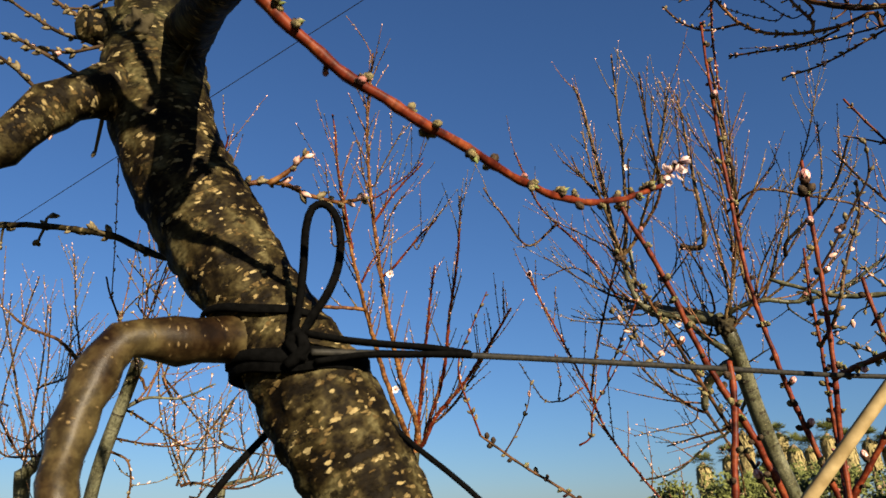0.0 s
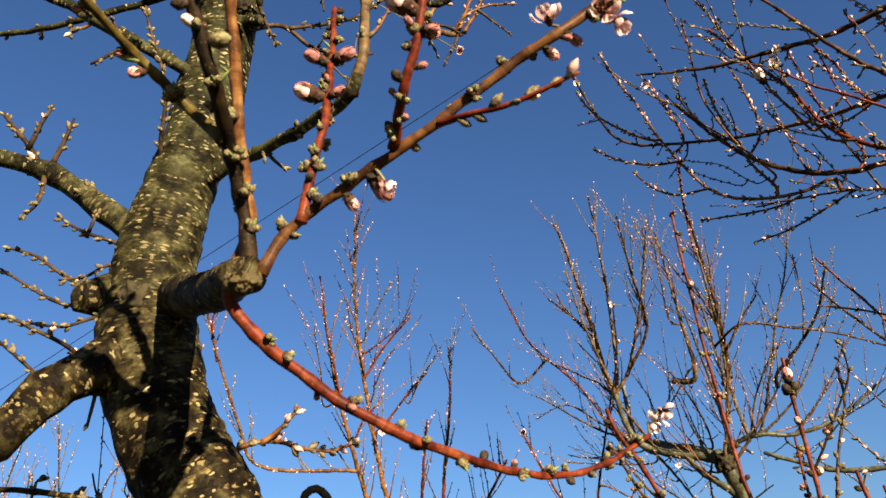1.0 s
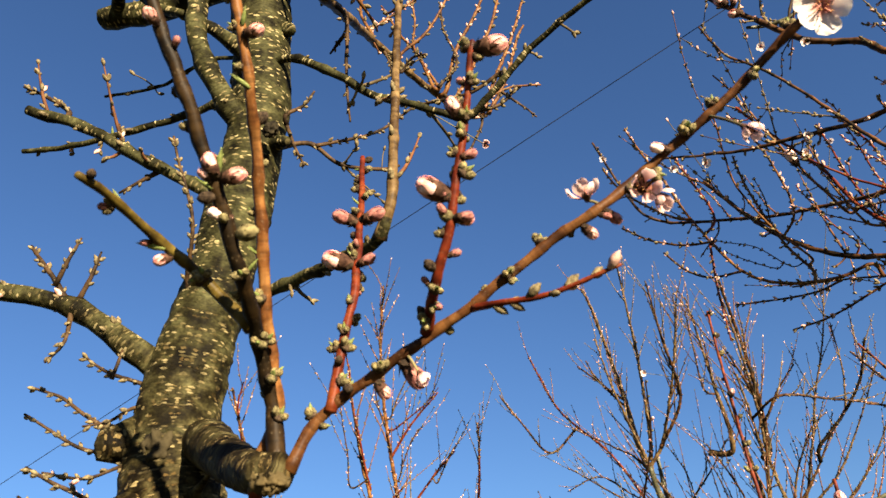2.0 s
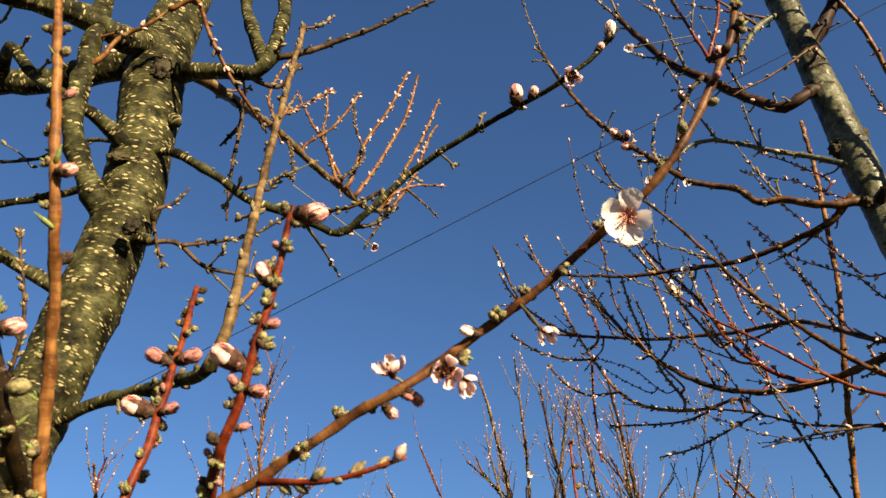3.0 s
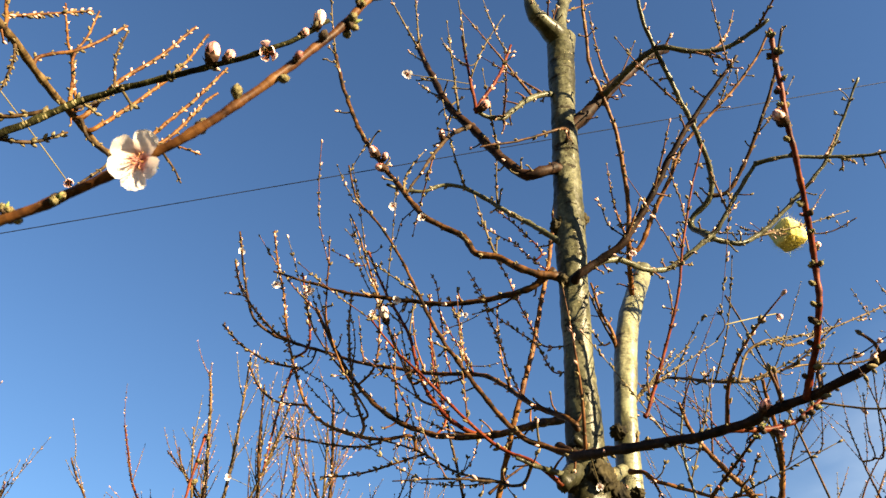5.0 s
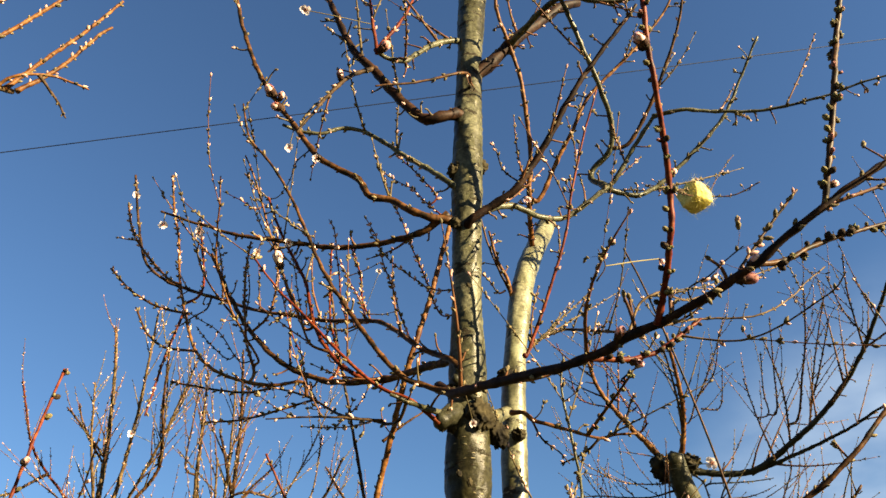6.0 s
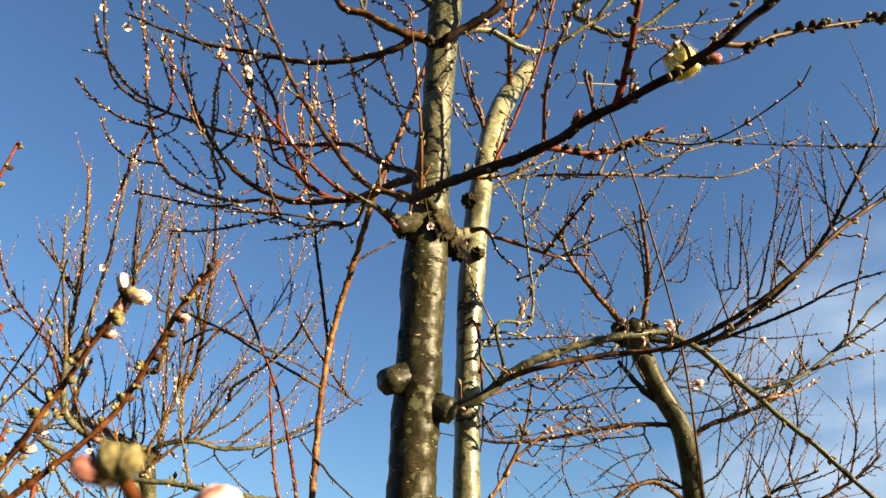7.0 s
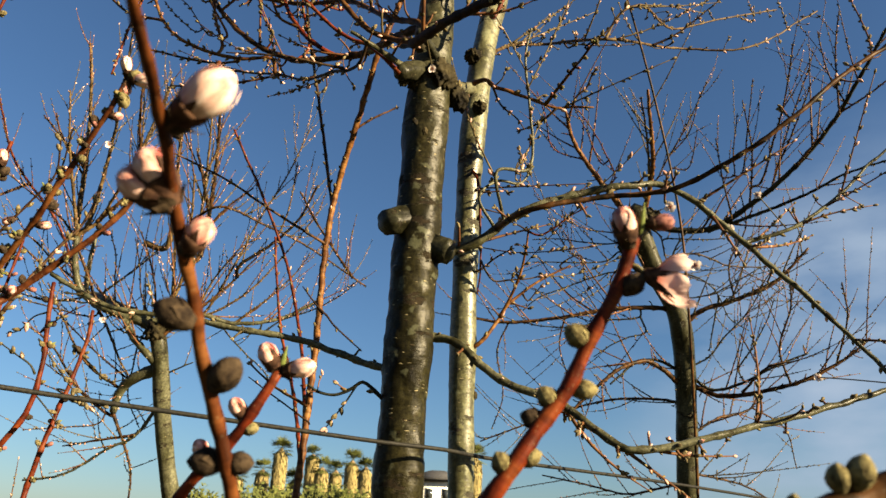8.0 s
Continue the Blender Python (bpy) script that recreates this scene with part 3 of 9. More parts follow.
def flower(parent, at, way, size, cup=0.25, petals=5, stamens=18, spin=0.0, seed=1):
    """A peach flower: separate petals, red calyx, stamens."""
    rng = random.Random(seed)
    base = aim(at, way, size, spin)
    cal = bmesh.new()
    deep = 1.0 if cup < 0.6 else 1.6
    cv, cf = lathe([(-0.30, 0.06), (-0.26, 0.13), (-0.16, 0.18), (-0.04, 0.20), (0.05 * deep, 0.19 * deep)], 12, 0.04)
    core = [(0.0, 0.13), (0.2, 0.19), (0.45, 0.2 * deep), (0.8, 0.24 * deep), (1.0, 0.27 * deep)]
    shapes = [(cv, cf, Matrix.Identity(4))]
    for i in range(5):
        sv, sf = scale_leaf(core, 0.5, 0.55 * deep, 0.14, 5)
        shapes.append((sv, sf, Matrix.Rotation(i * 1.2566 + 0.4, 4, "Z") @ Matrix.Translation((0, 0, -0.3))))
    for sv, sf, sm in shapes:
        put = [cal.verts.new(sm @ Vector(q)) for q in sv]
        for q in sf:
            cal.faces.new([put[k] for k in q]).smooth = True
    ob = part("flower", cal, MAT["sepal" if cup >= 0.6 else "rose"], parent, "open pale pink peach flower with yellow-tipped stamens" if cup < 0.6 else "half-open pale pink peach flower")
    ob.matrix_basis = Matrix.Translation(-parent.parent.location) @ base
    head = ob
    verts, faces, index, uvs = [], [], [], []
    for i in range(petals):
        half_open = cup >= 0.6
        v, f, uv = petal_shape(max(0.6, cup) if half_open else cup * rng.uniform(0.7, 1.4), 0.9 if half_open else 0.4)
        m = Matrix.Rotation(2 * math.pi * i / petals + rng.uniform(-0.2, 0.2), 4, "Z") @ Matrix.Scale(rng.uniform(0.82, 1.08), 4) @ Matrix.Rotation(rng.uniform(-0.55, 0.10) if half_open else rng.uniform(-0.1, 0.25) + cup * 0.5, 4, "X") @ Matrix.Translation((0, 0.06, 0.01 * i))
        o = len(verts)
        verts += [tuple(m @ Vector(q)) for q in v]
        faces += [tuple(o + j for j in q) for q in f]
        index += [0] * len(f)
        uvs += uv
    for i in range(stamens):
        a, r = rng.uniform(0, 6.28), rng.uniform(0.08, 0.42)
        tip = Vector((r * math.cos(a), r * math.sin(a), rng.uniform(0.3, 0.48)))
        o = len(verts)
        w = 0.011
        for p in (Vector((0.03 * math.cos(a), 0.03 * math.sin(a), 0.0)), tip):
            verts += [tuple(p + Vector((w, 0, 0))), tuple(p + Vector((-w * 0.5, w, 0))), tuple(p + Vector((-w * 0.5, -w, 0)))]
        faces += [(o, o + 1, o + 4, o + 3), (o + 1, o + 2, o + 5, o + 4), (o + 2, o, o + 3, o + 5)]
        index += [1] * 3
        uvs += [(0, 0)] * 6
        o = len(verts)
        q = 0.032
        verts += [tuple(tip + Vector(d) * q) for d in ((1, 0, 0), (-1, 0, 0), (0, 1, 0), (0, -1, 0), (0, 0, 1.2), (0, 0, -1.2))]
        faces += [(o, o + 2, o + 4), (o + 2, o + 1, o + 4), (o + 1, o + 3, o + 4), (o + 3, o, o + 4), (o + 2, o, o + 5), (o + 1, o + 2, o + 5), (o + 3, o + 1, o + 5), (o, o + 3, o + 5)]
        index += [2] * 8
        uvs += [(0, 0)] * 6
    body = mesh_object("petals_and_stamens", verts, faces, [MAT["petal" if cup < 0.6 else "halfpetal"], MAT["filament"], MAT["anther"]], None, "", index, uvs)
    # petals and stamens join the flower's one mesh
    bm = bmesh.new()
    bm.from_mesh(body.data)
    for fc in bm.faces:
        fc.material_index += 1
    bm.from_mesh(head.data)
    bm.to_mesh(head.data)
    bm.free()
    for m in (MAT["petal" if cup < 0.6 else "halfpetal"], MAT["filament"], MAT["anther"]):
        head.data.materials.append(m)
    old = body.data
    bpy.data.objects.remove(body)
    bpy.data.meshes.remove(old)
    return head


# ---- trees ----
def tree(name_label, at):
    ob = new("peach_tree")
    ob.location = at
    bpy.context.view_layer.update()
    return tagged(ob, name_label, "tree", "orchard peach trees")


SIDES = {"trunk": 28, "stem": 22, "limb": 12, "stub": 24, "spur": 20, "branch": 8, "shoot": 10, "twig": 7}
STYLE = {}
WOOD = []


def limb(thing, name, skin, r0, r1, points, radii=None, bare=False):
    """One woody part of a tree along a smooth line; buds and side twigs come later."""
    near = STYLE[thing]["near"]
    seed = len(WOOD) + 1
    big = name in ("trunk", "stem", "spur")
    step = {True: 0.0045, False: 0.016}[near] if big else max(0.006, min(0.02, r0 * 1.6))
    line, s = spline(points, step)
    u = s / s[-1]
    rad = r0 + (r1 - r0) * u
    if radii is not None:
        at = [s[int(np.argmin(np.linalg.norm(line - np.array(q), axis=1)))] for q in points]
        rad = np.interp(s, at, radii)
    rng = random.Random(seed)
    if not big:
        rad = rad * (1 + 0.45 * np.exp(-s / (2.2 * r0 + 0.004)))
    gap = STYLE[thing]["gap"] * (2.0 if name in ("limb", "branch") else STYLE[thing].get("dense", 0.5) if near and r0 < 0.0035 else 1.0)
    nodes = []
    if name not in ("trunk", "stem", "stub", "spur"):
        x = gap * rng.uniform(0.8, 1.8)
        while x < s[-1] - gap * 0.2:
            nodes.append(x)
            rad = rad * (1 + 0.26 * np.exp(-(((s - x) / (0.6 * r0 + 0.003)) ** 2)))
            x += gap * rng.uniform(0.7, 1.35)
        wob = np.array([noise.noise_vector(Vector(p) * 38 + Vector((seed, 0, 0))) for p in line])
        line = line + wob * (min(0.0032, r0 * 0.34) * np.minimum(1, s * 30))[:, None]
    else:
        rad = rad * (1 + 0.05 * np.sin(s * 23 + seed) * np.sin(s * 9.1))
        if name == "trunk" and line[0][2] < 0.1:
            rad = rad * (1 + 0.7 * np.exp(-(line[:, 2] - line[0][2]) / 0.12))
    sides = SIDES[name] if near else max(6, int(SIDES[name] * 0.6))
    if name == "trunk" and near:
        sides = 80
    lump = (lumps(0.085, 11, seed, 0.08) if skin in ("bark2", "silver", "pale", "dim", "dusky") else lumps(0.075, 14, seed, 0.07, 0.035)) if big and near else (lumps(0.16, 40, seed, 0.1) if name == "stub" else lumps(0.12, 26, seed) if r0 > 0.006 and near else None)
    v, f, uv = tube_data(line, s, rad, sides, lump, 0.3 if name == "stub" else 0.6)
    ob = mesh_object(name, v - np.array(thing.location), f, [MAT[skin]], thing, "", None, uv)
    WOOD.append((thing, ob, name, skin, line, s, rad, [] if bare or skin == "smooth" and line[0][0] < 0 else nodes, rng))
    return ob


def knot(thing, at, size, seed, stretch=(1, 1, 1), skin="knot", label="rough dark knot in the bark"):
    """A rough dark burl or healed cut on a trunk."""
    bm = bmesh.new()
    bmesh.ops.create_icosphere(bm, subdivisions=4, radius=1.0)
    off = Vector((seed * 1.7, seed * 0.6, seed * 2.9))
    for q in bm.verts:
        d = q.co.normalized()
        r = 1 + 0.34 * noise.noise(d * 1.8 + off) + 0.30 * noise.noise(d * 4.5 + off) + 0.24 * noise.noise(d * 9 + off) + 0.10 * noise.noise(d * 19 + off)
        q.co = Vector((d.x * stretch[0], d.y * stretch[1], d.z * stretch[2])) * r * size + Vector(at) - thing.location
    return part("knot", bm, MAT[skin], thing, label)


def tip_shape():
    v, f = lathe([(-0.12, 0.20), (0.08, 0.22), (0.34, 0.31), (0.66, 0.25), (0.9, 0.10), (1.0, 0.02)], 6)
    return np.array(v), f


BUDV, BUDF = tip_shape()


class Heap:
    """Small pieces gathered into one mesh."""

    def __init__(self):
        self.v, self.f, self.i, self.n = [], [], [], 0

    def add(self, v, f, mat):
        self.v.append(v)
        self.f.extend(tuple(self.n + k for k in q) for q in f)
        self.i.extend([mat] * len(f))
        self.n += len(v)

    def bud(self, at, way, size, mat, fat=1.0):
        t = np.array(way) / np.linalg.norm(way)
        a = np.cross(t, (0.3, 0.5, 0.81))
        a /= np.linalg.norm(a) + 1e-9
        b = np.cross(t, a)
        self.add(np.array(at) + (BUDV[:, :1] * a + BUDV[:, 1:2] * b) * size * fat + BUDV[:, 2:] * t * size, BUDF, mat)

    def done(self, name, mats, parent, label):
        if not self.n:
            return None
        ob = mesh_object(name, np.vstack(self.v) - np.array(parent.matrix_world.translation), self.f, mats, parent, label, self.i)
        tagged(ob, kind="stuff")
        return ob


def outward(line, i, rng, lean):
    """A direction that leaves the line at point i, between along (lean 1) and square off it (lean 0)."""
    t = line[min(i + 1, len(line) - 1)] - line[max(i - 1, 0)]
    t = t / (np.linalg.norm(t) + 1e-12)
    w = np.array([rng.gauss(0, 1) for _ in range(3)])
    w -= t * (w @ t)
    w /= np.linalg.norm(w) + 1e-9
    d = t * lean + w * (1 - lean)
    return d / np.linalg.norm(d), w, t


def dress():
    """Buds and fine side twigs on every branch and shoot."""
    bpy.context.view_layer.update()
    for thing, ob, name, skin, line, s, rad, nodes, rng in WOOD:
        st = STYLE[thing]
        if not nodes:
            continue
        single = st["single"] and name == "shoot" and float(np.median(rad)) > 0.0024
        near_twig = st["near"] and name == "twig"
        heap = Heap()
        twigs = Heap()
        for x in nodes:
            i = int(np.searchsorted(s, x))
            i = min(max(i, 1), len(line) - 2)
            if single:
                count = rng.choice(st.get("count", (1, 2, 2, 3)))
                for c in range(count):
                    d, w, t = outward(line, i, rng, 0.42)
                    size = st.get("single_bud", st["bud"]) * rng.uniform(0.75, 1.2)
                    kind = rng.choices(st["kinds"][0], st["kinds"][1])[0]
                    bud(ob, kind, line[i] + w * rad[i] * 0.8, d, size * (1.6 if kind in ("pink", "white") else 1.0 if kind == "trio" else 1.0), rng.uniform(0, 6))
            else:
                for c in range(rng.choice((2, 2, 3, 3) if near_twig else (1, 1, 2, 2, 3))):
                    d, w, t = outward(line, i, rng, 0.56)
                    size = st["bud"] * rng.uniform(0.6, 1.2) * ((0.74 if skin == "twig" else 1.0) if near_twig else 1.0)
                    heap.bud(line[i] + w * rad[i] * 0.8, d, size, 1 if rng.random() < (0.38 if near_twig and skin != "twig" else st["pinkish"]) else 0)
            # short knobbly spurs with a few buds at the end
            if name in ("limb", "branch") and rng.random() < st.get("spurs", 0.0):
                for c in range(rng.choice((1, 1, 2))):
                    d, w, t = outward(line, i, rng, 0.25)
                    length = rng.uniform(0.010, 0.034) + rad[i]
                    bend = np.array([rng.gauss(0, 0.3) for _ in range(3)]) + np.array((0, 0, 0.3))
                    sl, ss = spline([line[i], line[i] + d * length * 0.6, line[i] + d * length + bend * length * 0.3], 0.007)
                    sr = np.linspace(min(rad[i] * 0.42, 0.0026), min(rad[i] * 0.3, 0.0017), len(sl))
                    v, f, _ = tube_data(sl, ss, sr, 6)
                    twigs.add(v, f, 0)
                    for e in range(rng.choice((1, 2, 3, 3))):
                        dd, w2, _ = outward(sl, len(sl) - 2, rng, 0.55)
                        twigs.bud(sl[-1 - (e > 1)], dd, st["bud"] * rng.uniform(0.7, 1.1), 2 if rng.random() < st["pinkish"] else 1)
            # side twigs
            if name in ("limb", "branch", "shoot") and rng.random() < st["twigs"].get(name, 0):
                d, w, t = outward(line, i, rng, 0.5)
                d = d + np.array((0, 0, st["rise"]))
                d /= np.linalg.norm(d)
                length = rng.uniform(*st["reach"]) * (0.6 if name == "shoot" else 1.0)
                p0 = line[i]
                bend = np.array([rng.gauss(0, 0.25) for _ in range(3)]) + np.array((0, 0, 0.35))
                pts = [p0, p0 + d * length * 0.35, p0 + d * length * 0.7 + bend * length * 0.12, p0 + d * length + bend * length * 0.28]
                tl, ts = spline(pts, 0.03)
                tr = np.linspace(min(rad[i] * 0.55, 0.0024 + length * 0.006), 0.0009, len(tl)) * st["thick"]
                v, f, _ = tube_data(tl, ts, tr, 5)
                twigs.add(v, f, 0)
                y = 0.012
                while y < ts[-1]:
                    k = min(max(int(np.searchsorted(ts, y)), 1), len(tl) - 2)
                    p = tl[k] + (tl[k - 1] - tl[k]) * rng.random()
                    for c in range(rng.choice((1, 1, 2, 2)) if st["near"] else 1):
                        dd, w2, _ = outward(tl, k, rng, 0.6)
                        twigs.bud(p + w2 * tr[k] * 0.7, dd, st["bud"] * rng.uniform(0.55, 1.05), 2 if rng.random() < st["pinkish"] else 1)
                    y += st["gap"] * rng.uniform(0.45, 0.95)
                twigs.bud(tl[-1], tl[-1] - tl[-2], st["bud"] * 0.9, 2 if rng.random() < st["pinkish"] else 1)
        heap.done("bud_spray", [MAT["mixbud"], MAT["mixpink"]], ob, "small grey-brown and pink buds")
        twigs.done("twig_spray", [MAT["twigs"] if rng.random() < (0.2 if skin == "bark" else 0.7) else MAT["greytwigs"], MAT["mixbud"], MAT["mixpink"]], ob, "thin budding side twigs")


# ---- the trees, limb by limb: trunk, limbs, branches, shoots ----
tree_a = tree("old leaning peach tree with rough olive-brown bark, tied with a strap", (0.29, 0.7, 0))
STYLE[tree_a] = {'near': True, 'single': True, 'dense': 0.42, 'gap': 0.029, 'bud': 0.0102, 'count': (1, 1, 2, 2), 'kinds': (('trio', 'grey', 'dark', 'rose', 'pink', 'leaf'), (6, 1, 1.2, 1.5, 0.15, 0.4)), 'pinkish': 0.05, 'spurs': 0.45, 'twigs': {'limb': 0, 'branch': 0.1, 'shoot': 0}, 'rise': 0.5, 'reach': (0.05, 0.16), 'thick': 1.0}
limb(tree_a, "trunk", "bark", 0.0598, 0.0325, [(0.290, 0.700, -0.050), (0.250, 0.690, 0.600), (0.140, 0.675, 1.200), (-0.042, 0.660, 1.605), (-0.101, 0.660, 1.721), (-0.179, 0.660, 1.837), (-0.248, 0.660, 1.953), (-0.290, 0.660, 2.069), (-0.290, 0.660, 2.186), (-0.270, 0.660, 2.302), (-0.251, 0.660, 2.418), (-0.239, 0.661, 2.534), (-0.234, 0.660, 2.650), (-0.240, 0.656, 2.767), (-0.247, 0.649, 2.883), (-0.239, 0.639, 2.999), (-0.218, 0.627, 3.115), (-0.228, 0.620, 3.231)], radii=[0.0598, 0.0536, 0.0503, 0.0470, 0.0475, 0.0472, 0.0510, 0.0500, 0.0455, 0.0405, 0.0405, 0.0405, 0.0433, 0.0457, 0.0465, 0.0421, 0.0362, 0.0325])
limb(tree_a, "limb", "smooth", 0.0191, 0.0115, [(-0.140, 0.660, 1.779), (-0.164, 0.640, 1.776), (-0.197, 0.600, 1.765), (-0.220, 0.580, 1.762), (-0.240, 0.560, 1.756), (-0.252, 0.550, 1.723), (-0.257, 0.540, 1.687), (-0.256, 0.530, 1.651), (-0.249, 0.520, 1.622)])
limb(tree_a, "limb", "bark", 0.0232, 0.0138, [(-0.283, 0.660, 2.040), (-0.293, 0.640, 2.046), (-0.316, 0.620, 2.024), (-0.342, 0.600, 2.005), (-0.364, 0.590, 1.978), (-0.383, 0.580, 1.942), (-0.415, 0.580, 1.927)])
limb(tree_a, "branch", "bark", 0.0040, 0.0030, [(-0.207, 0.660, 1.881), (-0.268, 0.700, 1.879), (-0.338, 0.720, 1.912), (-0.412, 0.740, 1.934), (-0.562, 0.780, 1.961)])
limb(tree_a, "limb", "bark", 0.0152, 0.0084, [(-0.300, 0.660, 2.186), (-0.317, 0.650, 2.204), (-0.351, 0.630, 2.226), (-0.391, 0.620, 2.259), (-0.430, 0.610, 2.279), (-0.465, 0.600, 2.287), (-0.506, 0.580, 2.290)])
limb(tree_a, "twig", "twig", 0.0025, 0.0013, [(-0.326, 0.660, 2.122), (-0.378, 0.650, 2.144), (-0.424, 0.640, 2.176), (-0.459, 0.640, 2.190)])
limb(tree_a, "twig", "twig", 0.0025, 0.0012, [(-0.293, 0.660, 2.084), (-0.319, 0.650, 2.106), (-0.380, 0.640, 2.111), (-0.423, 0.630, 2.136), (-0.445, 0.620, 2.150)])
limb(tree_a, "twig", "twig", 0.0021, 0.0012, [(-0.293, 0.640, 2.046), (-0.321, 0.630, 2.086), (-0.364, 0.620, 2.074), (-0.410, 0.620, 2.084)])
limb(tree_a, "twig", "twig", 0.0033, 0.0017, [(-0.419, 0.610, 2.274), (-0.441, 0.600, 2.310), (-0.478, 0.600, 2.357)])
limb(tree_a, "twig", "twig", 0.0026, 0.0014, [(-0.435, 0.600, 2.297), (-0.422, 0.590, 2.321), (-0.412, 0.590, 2.355)])
limb(tree_a, "twig", "twig", 0.0026, 0.0012, [(-0.414, 0.610, 2.266), (-0.409, 0.600, 2.219), (-0.424, 0.600, 2.199)])
limb(tree_a, "limb", "bark", 0.0078, 0.0058, [(-0.294, 0.660, 2.244), (-0.217, 0.640, 2.277), (-0.149, 0.600, 2.277), (-0.086, 0.540, 2.260), (-0.043, 0.490, 2.247), (-0.036, 0.480, 2.262)])
limb(tree_a, "branch", "tan", 0.0056, 0.0034, [(-0.045, 0.492, 2.246), (-0.031, 0.475, 2.279), (-0.026, 0.477, 2.345), (-0.015, 0.490, 2.559), (0.007, 0.500, 2.825)])
limb(tree_a, "spur", "bark", 0.0265, 0.0135, [(-0.264, 0.660, 2.114), (-0.240, 0.618, 2.097), (-0.192, 0.530, 2.052), (-0.150, 0.457, 2.016), (-0.117, 0.397, 1.992), (-0.105, 0.390, 1.990)])
limb(tree_a, "shoot", "red", 0.0045, 0.0022, [(-0.116, 0.395, 1.991), (-0.125, 0.400, 1.981), (-0.107, 0.410, 1.952), (-0.082, 0.425, 1.931), (-0.052, 0.440, 1.909), (-0.025, 0.447, 1.893), (0.003, 0.465, 1.881), (0.031, 0.485, 1.874), (0.072, 0.530, 1.870), (0.113, 0.570, 1.871), (0.154, 0.600, 1.880), (0.195, 0.630, 1.900), (0.226, 0.650, 1.919)])
limb(tree_a, "shoot", "sienna", 0.0040, 0.0027, [(-0.100, 0.390, 1.990), (-0.082, 0.390, 2.023), (0.006, 0.360, 2.069), (0.034, 0.350, 2.082), (0.099, 0.330, 2.121), (0.128, 0.320, 2.133), (0.163, 0.315, 2.157), (0.198, 0.300, 2.178), (0.231, 0.282, 2.197), (0.260, 0.263, 2.216), (0.311, 0.217, 2.248), (0.373, 0.185, 2.340), (0.409, 0.175, 2.423)])
limb(tree_a, "shoot", "red", 0.0023, 0.0012, [(0.034, 0.350, 2.081), (0.061, 0.330, 2.073), (0.087, 0.320, 2.070), (0.131, 0.300, 2.076)])
limb(tree_a, "shoot", "red", 0.0033, 0.0020, [(0.001, 0.360, 2.070), (0.012, 0.320, 2.088), (0.024, 0.300, 2.118), (0.043, 0.270, 2.199), (0.052, 0.250, 2.241)])
limb(tree_a, "shoot", "red", 0.0034, 0.0021, [(-0.071, 0.385, 2.028), (-0.062, 0.385, 2.081), (-0.054, 0.390, 2.133), (-0.051, 0.400, 2.195), (-0.051, 0.420, 2.292)])
limb(tree_a, "shoot", "orange", 0.0049, 0.0029, [(-0.128, 0.413, 2.003), (-0.113, 0.400, 2.034), (-0.115, 0.375, 2.081), (-0.114, 0.325, 2.163), (-0.112, 0.295, 2.201), (-0.110, 0.260, 2.234), (-0.115, 0.235, 2.283), (-0.125, 0.210, 2.356), (-0.133, 0.200, 2.400)])
limb(tree_a, "shoot", "olive", 0.0056, 0.0038, [(-0.110, 0.397, 1.996), (-0.115, 0.395, 2.040), (-0.120, 0.365, 2.078), (-0.120, 0.315, 2.104), (-0.134, 0.260, 2.166), (-0.146, 0.230, 2.209), (-0.174, 0.190, 2.287), (-0.191, 0.175, 2.330)])
limb(tree_a, "shoot", "ochre", 0.0046, 0.0025, [(-0.122, 0.355, 2.084), (-0.162, 0.340, 2.125), (-0.194, 0.275, 2.142), (-0.204, 0.240, 2.140)])
limb(tree_a, "limb", "bark", 0.0125, 0.0095, [(-0.197, 0.620, 2.854), (-0.122, 0.600, 2.838), (-0.073, 0.580, 2.813), (-0.050, 0.570, 2.843), (-0.033, 0.550, 3.034)])
limb(tree_a, "branch", "bark", 0.0105, 0.0077, [(-0.058, 0.575, 2.832), (-0.083, 0.570, 2.897), (-0.104, 0.565, 2.983), (-0.115, 0.560, 3.042)])
limb(tree_a, "limb", "tan", 0.0090, 0.0068, [(-0.185, 0.622, 2.864), (-0.153, 0.660, 2.871), (-0.126, 0.800, 2.980), (-0.088, 0.980, 3.108), (-0.021, 1.090, 3.123), (0.037, 1.190, 3.152), (0.104, 1.290, 3.172), (0.163, 1.360, 3.234)])
limb(tree_a, "branch", "bark", 0.0066, 0.0028, [(-0.234, 0.660, 2.650), (-0.202, 0.630, 2.682), (-0.139, 0.620, 2.651), (-0.060, 0.640, 2.599), (-0.008, 0.645, 2.582), (0.032, 0.650, 2.565), (0.064, 0.655, 2.557), (0.111, 0.630, 2.586), (0.158, 0.600, 2.618), (0.212, 0.560, 2.636), (0.269, 0.510, 2.638), (0.313, 0.460, 2.625), (0.349, 0.420, 2.622), (0.383, 0.390, 2.633), (0.412, 0.370, 2.660)])
limb(tree_a, "limb", "bark", 0.0219, 0.0179, [(-0.247, 0.646, 2.912), (-0.271, 0.650, 2.933), (-0.346, 0.670, 2.916), (-0.425, 0.680, 2.897), (-0.536, 0.690, 2.898)])
limb(tree_a, "limb", "bark", 0.0192, 0.0143, [(-0.244, 0.643, 2.955), (-0.280, 0.580, 2.881), (-0.327, 0.540, 2.877), (-0.381, 0.500, 2.855), (-0.439, 0.480, 2.846)])
